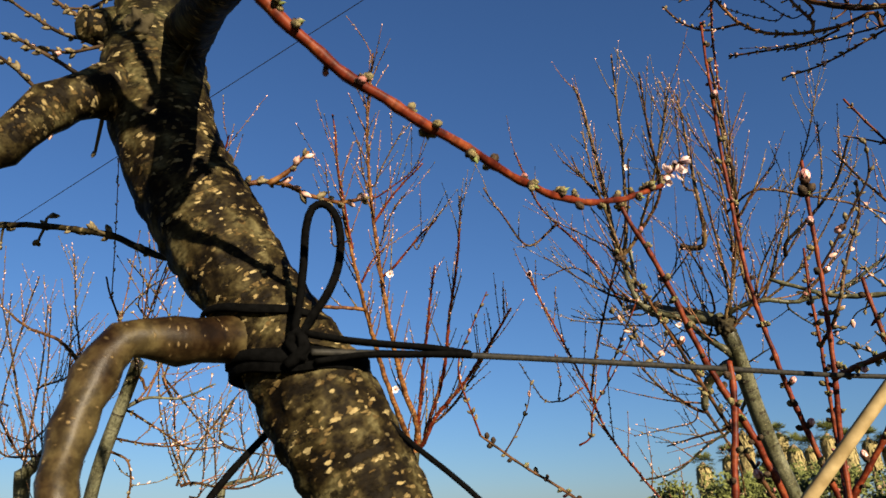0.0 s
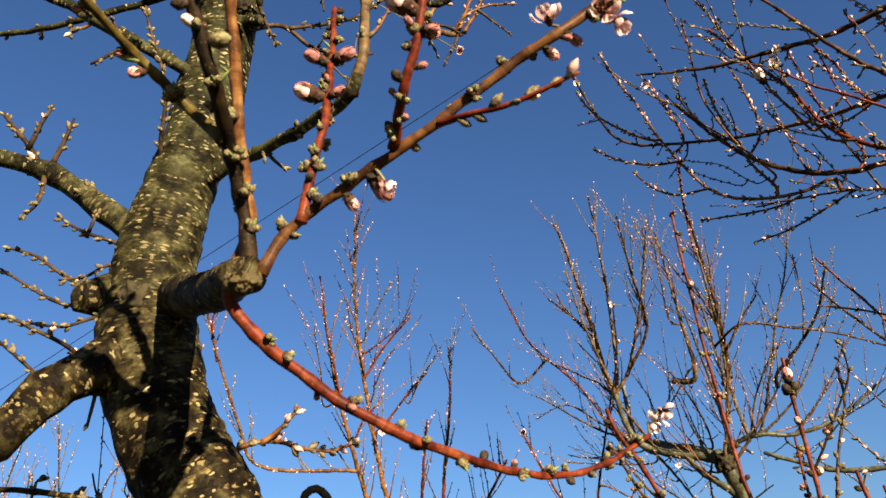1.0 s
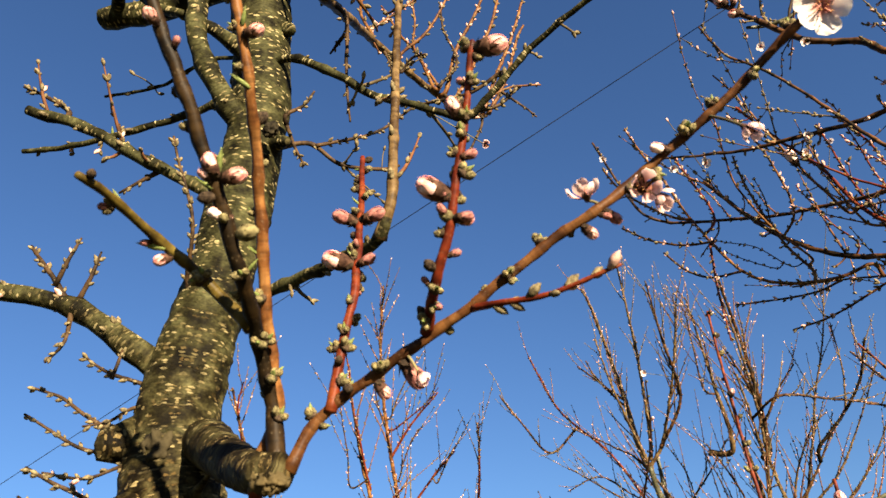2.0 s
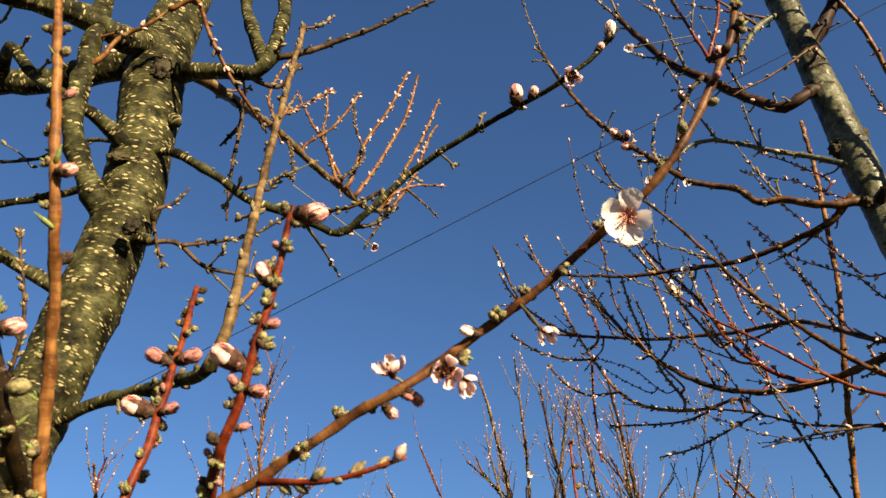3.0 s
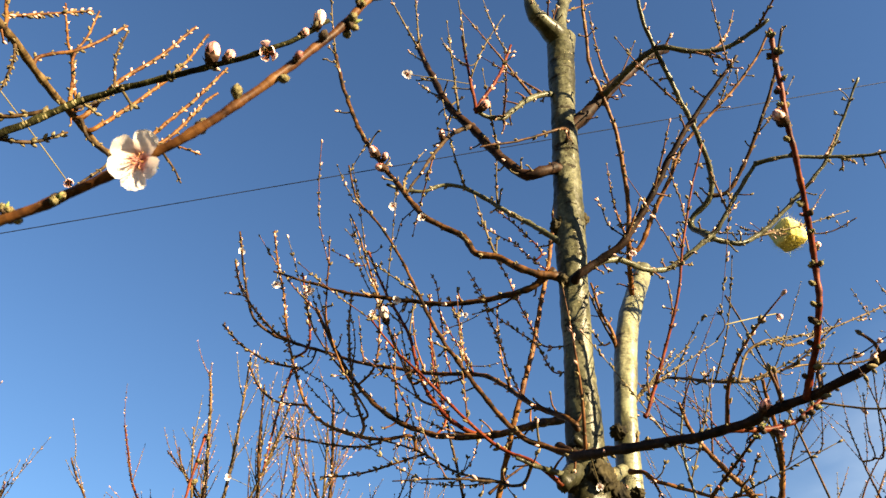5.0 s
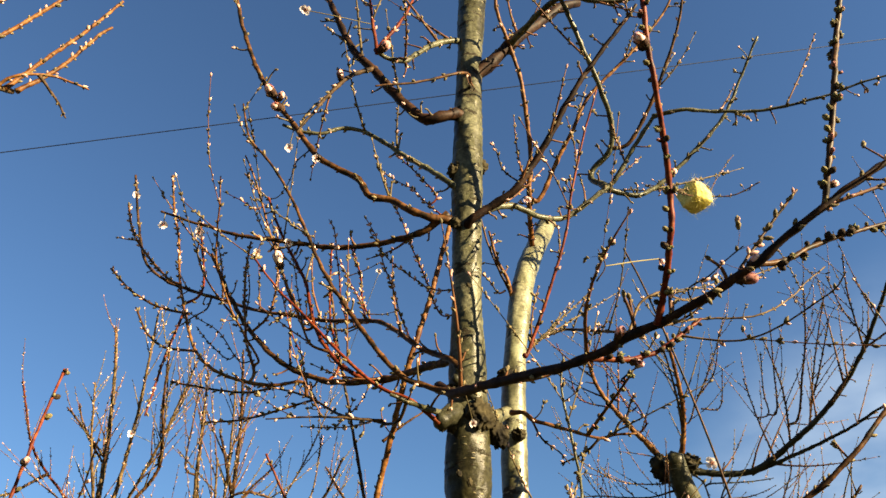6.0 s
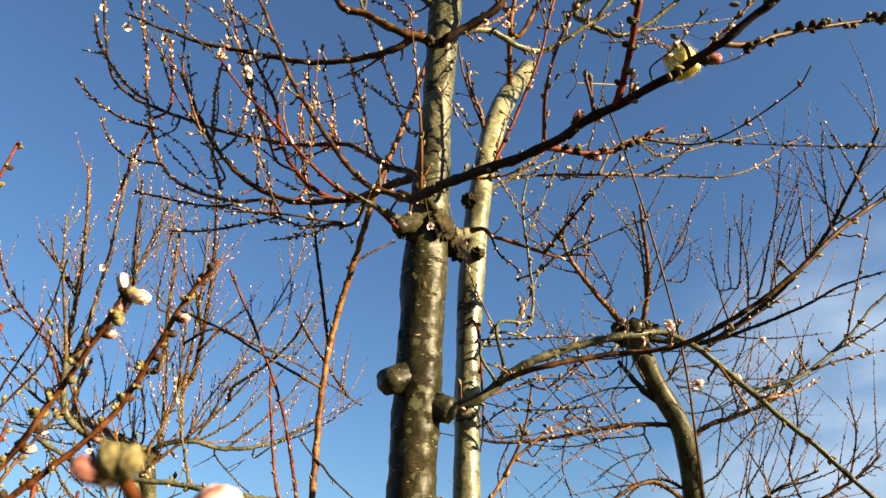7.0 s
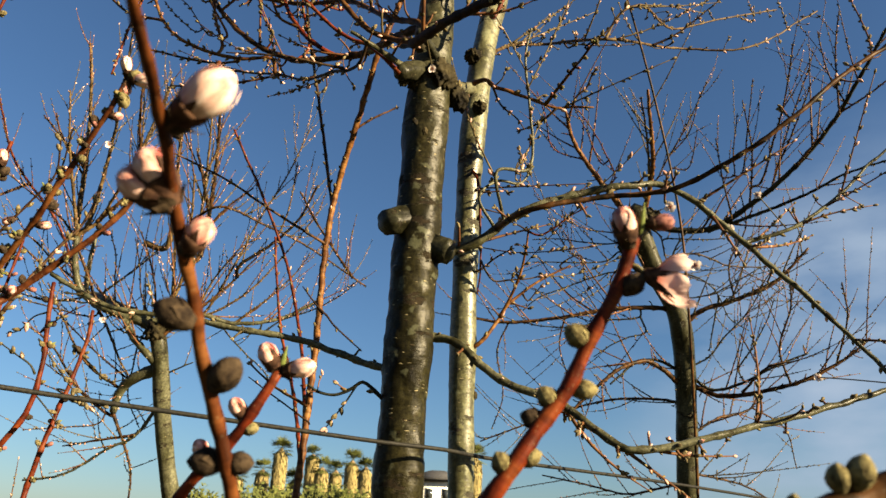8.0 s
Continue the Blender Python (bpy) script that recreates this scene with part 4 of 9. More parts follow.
limb(tree_a, "branch", "bark", 0.0062, 0.0039, [(-0.279, 0.606, 2.611), (-0.297, 0.660, 2.639), (-0.476, 0.700, 2.625), (-0.571, 0.720, 2.632), (-0.630, 0.730, 2.641)])
limb(tree_a, "branch", "bark", 0.0079, 0.0064, [(-0.262, 0.660, 2.404), (-0.267, 0.630, 2.427), (-0.321, 0.600, 2.453), (-0.366, 0.580, 2.473), (-0.419, 0.570, 2.511), (-0.461, 0.560, 2.527), (-0.501, 0.550, 2.538)])
limb(tree_a, "branch", "bark", 0.0036, 0.0024, [(-0.237, 0.658, 2.723), (-0.330, 0.680, 2.756), (-0.424, 0.720, 2.751), (-0.533, 0.750, 2.771)])
limb(tree_a, "branch", "twig", 0.0036, 0.0021, [(-0.201, 0.650, 2.527), (-0.157, 0.660, 2.537), (-0.120, 0.680, 2.514), (-0.068, 0.700, 2.514), (-0.038, 0.720, 2.534)])
limb(tree_a, "twig", "twig", 0.0024, 0.0017, [(-0.149, 0.660, 2.533), (-0.099, 0.680, 2.559), (-0.061, 0.700, 2.590), (-0.011, 0.710, 2.641)])
limb(tree_a, "twig", "twig", 0.0024, 0.0015, [(-0.187, 0.640, 2.558), (-0.174, 0.640, 2.516), (-0.160, 0.640, 2.481)])
limb(tree_a, "twig", "twig", 0.0027, 0.0016, [(-0.187, 0.640, 2.558), (-0.188, 0.630, 2.565), (-0.165, 0.640, 2.594), (-0.151, 0.645, 2.626)])
limb(tree_a, "twig", "orange", 0.0036, 0.0026, [(-0.094, 0.961, 3.097), (-0.103, 0.960, 3.133), (-0.125, 0.960, 3.201), (-0.109, 0.960, 3.300), (-0.076, 0.960, 3.380)])
limb(tree_a, "twig", "orange", 0.0054, 0.0031, [(0.037, 1.190, 3.152), (0.050, 1.180, 3.146), (0.091, 1.160, 3.278), (0.155, 1.140, 3.397), (0.208, 1.120, 3.535)])
limb(tree_a, "twig", "orange", 0.0048, 0.0032, [(0.062, 1.229, 3.158), (0.075, 1.220, 3.162), (0.147, 1.200, 3.295), (0.201, 1.180, 3.413), (0.240, 1.160, 3.573)])
limb(tree_a, "twig", "orange", 0.0040, 0.0022, [(0.025, 1.150, 3.138), (-0.009, 1.160, 3.277), (-0.047, 1.170, 3.362), (-0.098, 1.180, 3.507)])
limb(tree_a, "twig", "orange", 0.0040, 0.0022, [(0.025, 1.150, 3.138), (0.038, 1.160, 3.142), (-0.016, 1.150, 3.295), (-0.009, 1.140, 3.373), (-0.010, 1.130, 3.464)])
limb(tree_a, "twig", "orange", 0.0052, 0.0034, [(0.150, 1.340, 3.217), (0.209, 1.320, 3.359), (0.256, 1.300, 3.457), (0.311, 1.280, 3.615)])
limb(tree_a, "twig", "orange", 0.0053, 0.0034, [(0.170, 1.360, 3.240), (0.235, 1.350, 3.363), (0.287, 1.340, 3.522), (0.308, 1.330, 3.555)])
limb(tree_a, "twig", "orange", 0.0038, 0.0027, [(-0.047, 1.053, 3.121), (-0.048, 1.050, 3.147), (0.020, 1.040, 3.212), (0.081, 1.030, 3.326)])
limb(tree_a, "twig", "orange", 0.0030, 0.0019, [(-0.109, 0.960, 3.149), (-0.111, 0.980, 3.163), (0.018, 0.980, 3.271)])
limb(tree_a, "twig", "orange", 0.0037, 0.0023, [(0.134, 1.327, 3.201), (0.166, 1.300, 3.232), (0.233, 1.300, 3.271), (0.316, 1.300, 3.272)])
limb(tree_a, "twig", "twig", 0.0038, 0.0022, [(0.207, 1.300, 3.259), (0.257, 1.320, 3.222), (0.292, 1.320, 3.175)])
limb(tree_a, "twig", "twig", 0.0030, 0.0017, [(-0.081, 0.997, 3.115), (-0.071, 1.000, 3.089), (-0.061, 1.000, 3.031), (-0.057, 1.000, 2.978)])
limb(tree_a, "twig", "twig", 0.0040, 0.0026, [(0.050, 1.180, 3.146), (0.076, 1.200, 3.115), (0.135, 1.200, 3.075), (0.096, 1.200, 2.966)])
limb(tree_a, "twig", "twig", 0.0033, 0.0022, [(0.037, 1.150, 3.141), (0.088, 1.150, 3.215), (0.064, 1.150, 3.354), (0.063, 1.150, 3.457)])
limb(tree_a, "twig", "twig", 0.0051, 0.0027, [(-0.052, 0.571, 2.836), (-0.004, 0.570, 2.852), (0.115, 0.550, 2.906), (0.162, 0.540, 2.934), (0.207, 0.530, 2.956)])
limb(tree_a, "twig", "twig", 0.0044, 0.0027, [(-0.094, 0.589, 2.821), (-0.047, 0.640, 2.854), (-0.011, 0.620, 2.891)])
limb(tree_a, "twig", "twig", 0.0019, 0.0012, [(-0.019, 0.485, 2.481), (-0.014, 0.500, 2.490), (0.000, 0.490, 2.502), (0.017, 0.480, 2.495)])
limb(tree_a, "twig", "twig", 0.0032, 0.0016, [(0.123, 0.623, 2.595), (0.123, 0.640, 2.625), (0.075, 0.660, 2.609), (0.013, 0.680, 2.617), (-0.030, 0.700, 2.635)])
limb(tree_a, "twig", "twig", 0.0027, 0.0016, [(0.064, 0.655, 2.562), (0.118, 0.660, 2.582), (0.148, 0.670, 2.626)])
limb(tree_a, "twig", "orange", 0.0029, 0.0016, [(-0.225, 0.660, 1.910), (-0.184, 0.680, 1.950), (-0.157, 0.700, 1.959), (-0.134, 0.720, 1.955), (-0.103, 0.740, 1.954), (-0.074, 0.760, 1.968)])
limb(tree_a, "twig", "orange", 0.0027, 0.0015, [(-0.169, 0.690, 1.954), (-0.146, 0.690, 1.970), (-0.129, 0.690, 1.991)])
limb(tree_a, "twig", "twig", 0.0025, 0.0014, [(-0.329, 0.609, 2.015), (-0.347, 0.620, 2.045), (-0.391, 0.600, 2.069), (-0.417, 0.600, 2.084)])
limb(tree_a, "twig", "twig", 0.0022, 0.0014, [(-0.354, 0.594, 1.992), (-0.380, 0.610, 2.023), (-0.397, 0.600, 2.039), (-0.417, 0.600, 2.056)])
limb(tree_a, "limb", "bark", 0.0140, 0.0135, [(-0.238, 0.661, 2.549), (-0.256, 0.630, 2.570), (-0.286, 0.600, 2.625), (-0.310, 0.585, 2.687), (-0.313, 0.570, 2.768), (-0.312, 0.540, 2.972)])
limb(tree_a, "limb", "bark", 0.0124, 0.0089, [(-0.234, 0.659, 2.665), (-0.248, 0.630, 2.692), (-0.280, 0.600, 2.712), (-0.306, 0.585, 2.724)])
limb(tree_a, "twig", "orange", 0.0042, 0.0022, [(-0.313, 0.566, 2.792), (-0.294, 0.560, 2.802), (-0.269, 0.550, 2.846), (-0.234, 0.540, 2.863), (-0.203, 0.530, 2.891)])
limb(tree_a, "limb", "bark", 0.0100, 0.0067, [(-0.508, 0.687, 2.897), (-0.460, 0.610, 2.887), (-0.414, 0.620, 2.832), (-0.346, 0.600, 2.771)])
limb(tree_a, "twig", "orange", 0.0035, 0.0022, [(-0.203, 0.530, 2.891), (-0.166, 0.520, 2.906), (-0.136, 0.530, 2.835), (-0.099, 0.560, 2.769), (-0.062, 0.620, 2.746), (-0.058, 0.660, 2.765)])
limb(tree_a, "twig", "twig", 0.0040, 0.0017, [(-0.142, 0.703, 2.904), (-0.122, 0.720, 2.894), (-0.117, 0.720, 2.728), (-0.111, 0.720, 2.632)])
limb(tree_a, "twig", "twig", 0.0030, 0.0019, [(-0.119, 0.720, 2.839), (-0.148, 0.740, 2.816)])
limb(tree_a, "stub", "bark", 0.0045, 0.0016, [(-0.250, 0.620, 2.048), (-0.233, 0.600, 2.056), (-0.220, 0.590, 2.068)])
limb(tree_a, "stub", "bark", 0.0212, 0.0131, [(-0.328, 0.650, 2.119), (-0.345, 0.630, 2.111), (-0.357, 0.620, 2.109)])
limb(tree_a, "stub", "bark", 0.0120, 0.0060, [(-0.212, 0.650, 2.529), (-0.192, 0.632, 2.520), (-0.182, 0.624, 2.514)])
limb(tree_a, "stub", "bark", 0.0140, 0.0070, [(-0.217, 0.650, 2.772), (-0.196, 0.640, 2.764), (-0.188, 0.633, 2.752)])
limb(tree_a, "twig", "twig", 0.0033, 0.0015, [(-0.456, 0.561, 2.525), (-0.458, 0.570, 2.548), (-0.496, 0.570, 2.581), (-0.533, 0.570, 2.605)])
limb(tree_a, "twig", "twig", 0.0028, 0.0014, [(-0.376, 0.580, 2.474), (-0.380, 0.570, 2.493), (-0.384, 0.565, 2.513)])
limb(tree_a, "twig", "twig", 0.0028, 0.0014, [(-0.336, 0.600, 2.459), (-0.360, 0.600, 2.443), (-0.384, 0.600, 2.428)])
limb(tree_a, "twig", "twig", 0.0026, 0.0014, [(-0.289, 0.660, 2.273), (-0.288, 0.620, 2.297), (-0.275, 0.580, 2.356), (-0.297, 0.560, 2.442), (-0.302, 0.550, 2.469)])
limb(tree_a, "twig", "twig", 0.0028, 0.0013, [(-0.409, 0.610, 2.280), (-0.394, 0.600, 2.309), (-0.389, 0.600, 2.339)])
limb(tree_a, "twig", "twig", 0.0027, 0.0012, [(-0.284, 0.640, 2.159), (-0.325, 0.630, 2.177), (-0.359, 0.620, 2.188), (-0.395, 0.620, 2.213)])
limb(tree_a, "twig", "twig", 0.0024, 0.0011, [(-0.282, 0.640, 2.147), (-0.331, 0.630, 2.150), (-0.356, 0.630, 2.137), (-0.378, 0.620, 2.130)])
limb(tree_a, "twig", "twig", 0.0021, 0.0012, [(-0.357, 0.620, 2.182), (-0.353, 0.620, 2.200), (-0.351, 0.620, 2.216)])

tree_b = tree("peach tree with two smooth silver-grey stems and many budding branches", (1.16, 0.985, 0))
STYLE[tree_b] = {'near': True, 'single': True, 'dense': 0.8, 'single_bud': 0.0095, 'gap': 0.021, 'bud': 0.0094, 'kinds': (('trio', 'grey', 'dark', 'rose', 'pink'), (5, 2, 4, 1, 0.3)), 'pinkish': 0.22, 'spurs': 0.5, 'twigs': {'limb': 0.2, 'branch': 0.2, 'shoot': 0}, 'rise': 0.55, 'reach': (0.08, 0.3), 'thick': 1.0}
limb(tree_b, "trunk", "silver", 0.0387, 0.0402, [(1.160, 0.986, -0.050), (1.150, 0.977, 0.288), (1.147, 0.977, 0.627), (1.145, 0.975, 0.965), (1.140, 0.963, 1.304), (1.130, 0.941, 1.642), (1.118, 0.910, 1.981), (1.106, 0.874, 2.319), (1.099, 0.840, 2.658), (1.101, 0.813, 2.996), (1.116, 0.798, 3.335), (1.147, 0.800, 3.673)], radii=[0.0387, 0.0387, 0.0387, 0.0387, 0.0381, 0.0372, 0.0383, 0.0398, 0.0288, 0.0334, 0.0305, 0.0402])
limb(tree_b, "limb", "bark2", 0.0242, 0.0089, [(1.133, 0.790, 3.660), (1.074, 0.770, 3.660), (1.035, 0.760, 3.669), (1.001, 0.750, 3.752)])
limb(tree_b, "limb", "bark2", 0.0175, 0.0156, [(1.129, 0.790, 3.658), (1.148, 0.790, 3.767), (1.196, 0.790, 3.979)])
limb(tree_b, "stem", "pale", 0.0214, 0.0248, [(1.200, 0.985, 0.050), (1.232, 0.972, 0.328), (1.257, 0.968, 0.607), (1.271, 0.966, 0.885), (1.272, 0.960, 1.164), (1.261, 0.949, 1.442), (1.244, 0.935, 1.721), (1.230, 0.920, 1.999), (1.229, 0.912, 2.278), (1.259, 0.919, 2.556), (1.340, 0.950, 2.835), (1.496, 1.017, 3.113)], radii=[0.0214, 0.0214, 0.0214, 0.0214, 0.0213, 0.0208, 0.0211, 0.0223, 0.0232, 0.0243, 0.0257, 0.0248])
limb(tree_b, "branch", "bark2", 0.0131, 0.0114, [(1.128, 0.860, 2.412), (1.130, 0.880, 2.406), (1.164, 0.885, 2.411), (1.220, 0.900, 2.448)])
limb(tree_b, "limb", "deep", 0.0121, 0.0060, [(1.104, 0.808, 3.081), (1.080, 0.800, 3.112), (1.026, 0.800, 3.078), (1.000, 0.820, 3.074), (0.926, 0.860, 3.176), (0.892, 0.880, 3.245), (0.851, 0.900, 3.305), (0.806, 0.920, 3.425), (0.758, 0.940, 3.590)])
limb(tree_b, "branch", "bark2", 0.0079, 0.0046, [(1.119, 0.798, 3.377), (1.101, 0.800, 3.401), (1.008, 0.800, 3.327), (0.926, 0.800, 3.213), (0.880, 0.800, 3.200), (0.858, 0.800, 3.210)])
limb(tree_b, "branch", "red", 0.0043, 0.0029, [(0.858, 0.800, 3.206), (0.918, 0.780, 3.353), (0.952, 0.770, 3.484)])
limb(tree_b, "branch", "red", 0.0043, 0.0028, [(0.862, 0.800, 3.199), (0.842, 0.790, 3.289), (0.820, 0.790, 3.457)])
limb(tree_b, "branch", "twig", 0.0057, 0.0023, [(0.896, 0.880, 3.254), (0.843, 0.870, 3.193), (0.789, 0.860, 3.092), (0.746, 0.860, 2.987), (0.725, 0.870, 2.934)])
limb(tree_b, "limb", "bark2", 0.0066, 0.0036, [(1.099, 0.822, 2.869), (1.061, 0.820, 2.902), (0.979, 0.900, 3.026), (0.900, 0.950, 3.105), (0.858, 0.970, 3.110), (0.815, 0.980, 3.081), (0.768, 1.000, 3.082), (0.727, 1.000, 3.080)])
limb(tree_b, "limb", "brown", 0.0074, 0.0040, [(1.057, 0.820, 2.800), (0.995, 0.840, 2.807), (0.967, 0.860, 2.830), (0.944, 0.880, 2.857), (0.907, 0.900, 2.865), (0.888, 0.920, 2.920), (0.849, 0.940, 2.949), (0.805, 0.950, 2.970), (0.760, 0.970, 3.045), (0.671, 0.990, 3.176), (0.627, 1.000, 3.273), (0.589, 1.000, 3.369), (0.549, 1.000, 3.507)])
limb(tree_b, "limb", "brown", 0.0068, 0.0025, [(1.050, 0.822, 2.817), (1.013, 0.860, 2.784), (0.979, 0.920, 2.790), (0.938, 0.970, 2.793), (0.882, 1.020, 2.801), (0.832, 1.060, 2.818), (0.768, 1.100, 2.833), (0.716, 1.140, 2.852), (0.601, 1.200, 2.894), (0.546, 1.210, 2.903)])
limb(tree_b, "limb", "brown", 0.0079, 0.0040, [(1.102, 0.857, 2.489), (1.089, 0.859, 2.502), (1.076, 0.951, 2.533), (1.059, 1.062, 2.556), (1.016, 1.136, 2.568), (0.976, 1.229, 2.602), (0.928, 1.284, 2.637), (0.883, 1.321, 2.679), (0.848, 1.358, 2.733), (0.812, 1.376, 2.780), (0.754, 1.395, 2.879), (0.706, 1.413, 2.979)])
limb(tree_b, "limb", "brown", 0.0056, 0.0031, [(1.103, 0.861, 2.446), (1.070, 0.840, 2.479), (1.057, 0.951, 2.567), (1.047, 1.043, 2.655), (1.033, 1.099, 2.703), (0.971, 1.247, 2.768), (0.911, 1.321, 2.803), (0.832, 1.395, 2.840), (0.760, 1.469, 2.891), (0.679, 1.506, 2.918), (0.624, 1.543, 2.952), (0.577, 1.543, 2.981), (0.540, 1.543, 3.061), (0.483, 1.543, 3.260)])
limb(tree_b, "limb", "brown", 0.0050, 0.0020, [(1.024, 0.790, 2.394), (0.999, 0.840, 2.424), (0.965, 0.860, 2.443), (0.867, 0.930, 2.618), (0.829, 0.950, 2.696), (0.799, 0.970, 2.784), (0.751, 0.990, 2.895), (0.709, 1.000, 2.959), (0.668, 1.010, 3.007), (0.636, 1.020, 3.119)])
limb(tree_b, "branch", "red", 0.0036, 0.0017, [(1.023, 0.830, 2.355), (0.966, 0.840, 2.392), (0.944, 0.860, 2.406), (0.910, 0.880, 2.433), (0.788, 0.930, 2.567), (0.752, 0.950, 2.611), (0.701, 0.970, 2.683)])
limb(tree_b, "branch", "red", 0.0050, 0.0029, [(1.027, 1.118, 2.564), (0.982, 1.136, 2.588), (0.948, 1.173, 2.645), (0.923, 1.210, 2.730), (0.899, 1.229, 2.844), (0.834, 1.247, 2.969), (0.793, 1.284, 3.110)])
limb(tree_b, "branch", "bark2", 0.0057, 0.0029, [(1.048, 0.844, 2.380), (0.934, 0.800, 2.366), (0.914, 0.800, 2.370)])
limb(tree_b, "branch", "twig", 0.0027, 0.0023, [(0.946, 0.802, 2.367), (0.951, 0.840, 2.348), (0.947, 0.951, 2.394), (0.954, 1.099, 2.466), (0.947, 1.247, 2.562), (0.929, 1.395, 2.644), (0.876, 1.506, 2.696)])
limb(tree_b, "branch", "twig", 0.0024, 0.0011, [(0.948, 0.893, 2.369), (0.850, 0.920, 2.366), (0.767, 0.960, 2.361)])
limb(tree_b, "limb", "deep", 0.0079, 0.0030, [(1.026, 0.834, 2.423), (1.024, 0.790, 2.394), (1.013, 0.690, 2.358), (1.015, 0.620, 2.339), (1.025, 0.530, 2.316), (1.033, 0.460, 2.305), (1.034, 0.400, 2.298), (1.043, 0.355, 2.298), (1.058, 0.310, 2.303), (1.074, 0.270, 2.314), (1.107, 0.190, 2.351), (1.144, 0.130, 2.388), (1.178, 0.100, 2.413), (1.205, 0.060, 2.436)])
limb(tree_b, "shoot", "red", 0.0037, 0.0027, [(1.040, 0.355, 2.295), (1.037, 0.340, 2.314), (1.015, 0.300, 2.338), (1.003, 0.272, 2.372), (0.997, 0.255, 2.417), (0.975, 0.230, 2.459), (0.944, 0.200, 2.500), (0.920, 0.175, 2.549), (0.910, 0.160, 2.590), (0.903, 0.140, 2.664)])
limb(tree_b, "shoot", "brown", 0.0031, 0.0033, [(1.124, 0.160, 2.366), (1.125, 0.140, 2.409), (1.140, 0.120, 2.472), (1.146, 0.100, 2.526), (1.179, 0.080, 2.625), (1.189, 0.060, 2.680), (1.256, 0.040, 2.833)])
limb(tree_b, "shoot", "red", 0.0037, 0.0020, [(1.031, 0.470, 2.304), (1.082, 0.460, 2.311), (1.127, 0.450, 2.325), (1.166, 0.440, 2.351), (1.228, 0.430, 2.401)])
limb(tree_b, "shoot", "brown", 0.0032, 0.0018, [(1.087, 0.240, 2.327), (1.128, 0.227, 2.338), (1.168, 0.209, 2.363), (1.271, 0.165, 2.407), (1.320, 0.135, 2.423)])
limb(tree_b, "twig", "brown", 0.0019, 0.0014, [(1.077, 0.263, 2.317), (1.105, 0.259, 2.352), (1.156, 0.221, 2.424), (1.172, 0.203, 2.449)])
limb(tree_b, "branch", "tan", 0.0042, 0.0022, [(1.255, 0.918, 2.521), (1.340, 0.984, 2.641), (1.432, 1.035, 2.734), (1.521, 1.075, 2.802), (1.567, 1.084, 2.829), (1.572, 0.875, 2.714), (1.906, 0.932, 2.879), (2.040, 0.847, 2.883), (2.150, 0.800, 2.945), (2.234, 0.773, 3.019), (2.315, 0.748, 3.084)])
limb(tree_b, "branch", "tan", 0.0032, 0.0020, [(1.572, 0.875, 2.714), (1.607, 0.854, 2.793), (1.648, 0.834, 2.823), (1.906, 0.933, 2.944), (2.065, 0.894, 3.030), (2.309, 0.860, 3.163)])
limb(tree_b, "limb", "bark2", 0.0069, 0.0042, [(1.109, 0.770, 2.814), (1.119, 0.783, 2.828), (1.181, 0.776, 2.860), (1.271, 0.784, 2.871), (1.336, 0.781, 2.895), (1.390, 0.736, 2.941), (1.429, 0.702, 2.984), (1.447, 0.661, 3.034), (1.472, 0.576, 3.111)])
limb(tree_b, "branch", "bark2", 0.0050, 0.0019, [(1.469, 0.580, 3.109), (1.503, 0.533, 3.104), (1.586, 0.478, 3.092), (1.648, 0.423, 3.077), (1.727, 0.322, 3.069), (1.775, 0.256, 3.076), (1.825, 0.196, 3.075)])
limb(tree_b, "branch", "bark2", 0.0061, 0.0028, [(1.421, 0.711, 2.973), (1.432, 0.721, 2.977), (1.502, 0.707, 2.978), (1.550, 0.683, 3.005), (1.639, 0.589, 3.113), (1.674, 0.530, 3.171), (1.694, 0.476, 3.249), (1.708, 0.391, 3.351)])
limb(tree_b, "limb", "deep", 0.0087, 0.0034, [(1.099, 0.829, 2.785), (1.083, 0.797, 2.789), (1.117, 0.761, 2.822), (1.144, 0.726, 2.842), (1.182, 0.656, 2.925), (1.215, 0.560, 3.042), (1.288, 0.415, 3.202)])
limb(tree_b, "limb", "deep", 0.0150, 0.0110, [(1.102, 0.800, 3.245), (1.155, 0.760, 3.310), (1.202, 0.720, 3.382), (1.294, 0.700, 3.508), (1.354, 0.680, 3.589), (1.414, 0.670, 3.636)])
limb(tree_b, "branch", "bark2", 0.0078, 0.0045, [(1.187, 0.729, 3.360), (1.219, 0.548, 3.359), (1.276, 0.510, 3.333), (1.335, 0.467, 3.326), (1.367, 0.409, 3.332), (1.383, 0.367, 3.342)])
limb(tree_b, "branch", "bark2", 0.0074, 0.0043, [(1.432, 0.721, 2.977), (1.429, 0.765, 3.059), (1.448, 0.704, 3.104), (1.427, 0.666, 3.156), (1.365, 0.626, 3.212), (1.172, 0.528, 3.401), (1.127, 0.489, 3.464)])
limb(tree_b, "branch", "orange", 0.0063, 0.0035, [(1.393, 0.972, 2.939), (1.314, 0.870, 3.016), (1.299, 0.826, 3.104), (1.262, 0.781, 3.186), (1.229, 0.745, 3.272), (1.186, 0.721, 3.349), (1.138, 0.695, 3.413), (1.103, 0.651, 3.509), (1.072, 0.609, 3.585)])
limb(tree_b, "branch", "orange", 0.0057, 0.0029, [(1.314, 0.870, 3.016), (1.335, 0.868, 3.010), (1.362, 0.806, 3.102), (1.380, 0.752, 3.172), (1.399, 0.704, 3.250), (1.445, 0.650, 3.323), (1.493, 0.589, 3.390), (1.544, 0.518, 3.482), (1.563, 0.459, 3.556)])
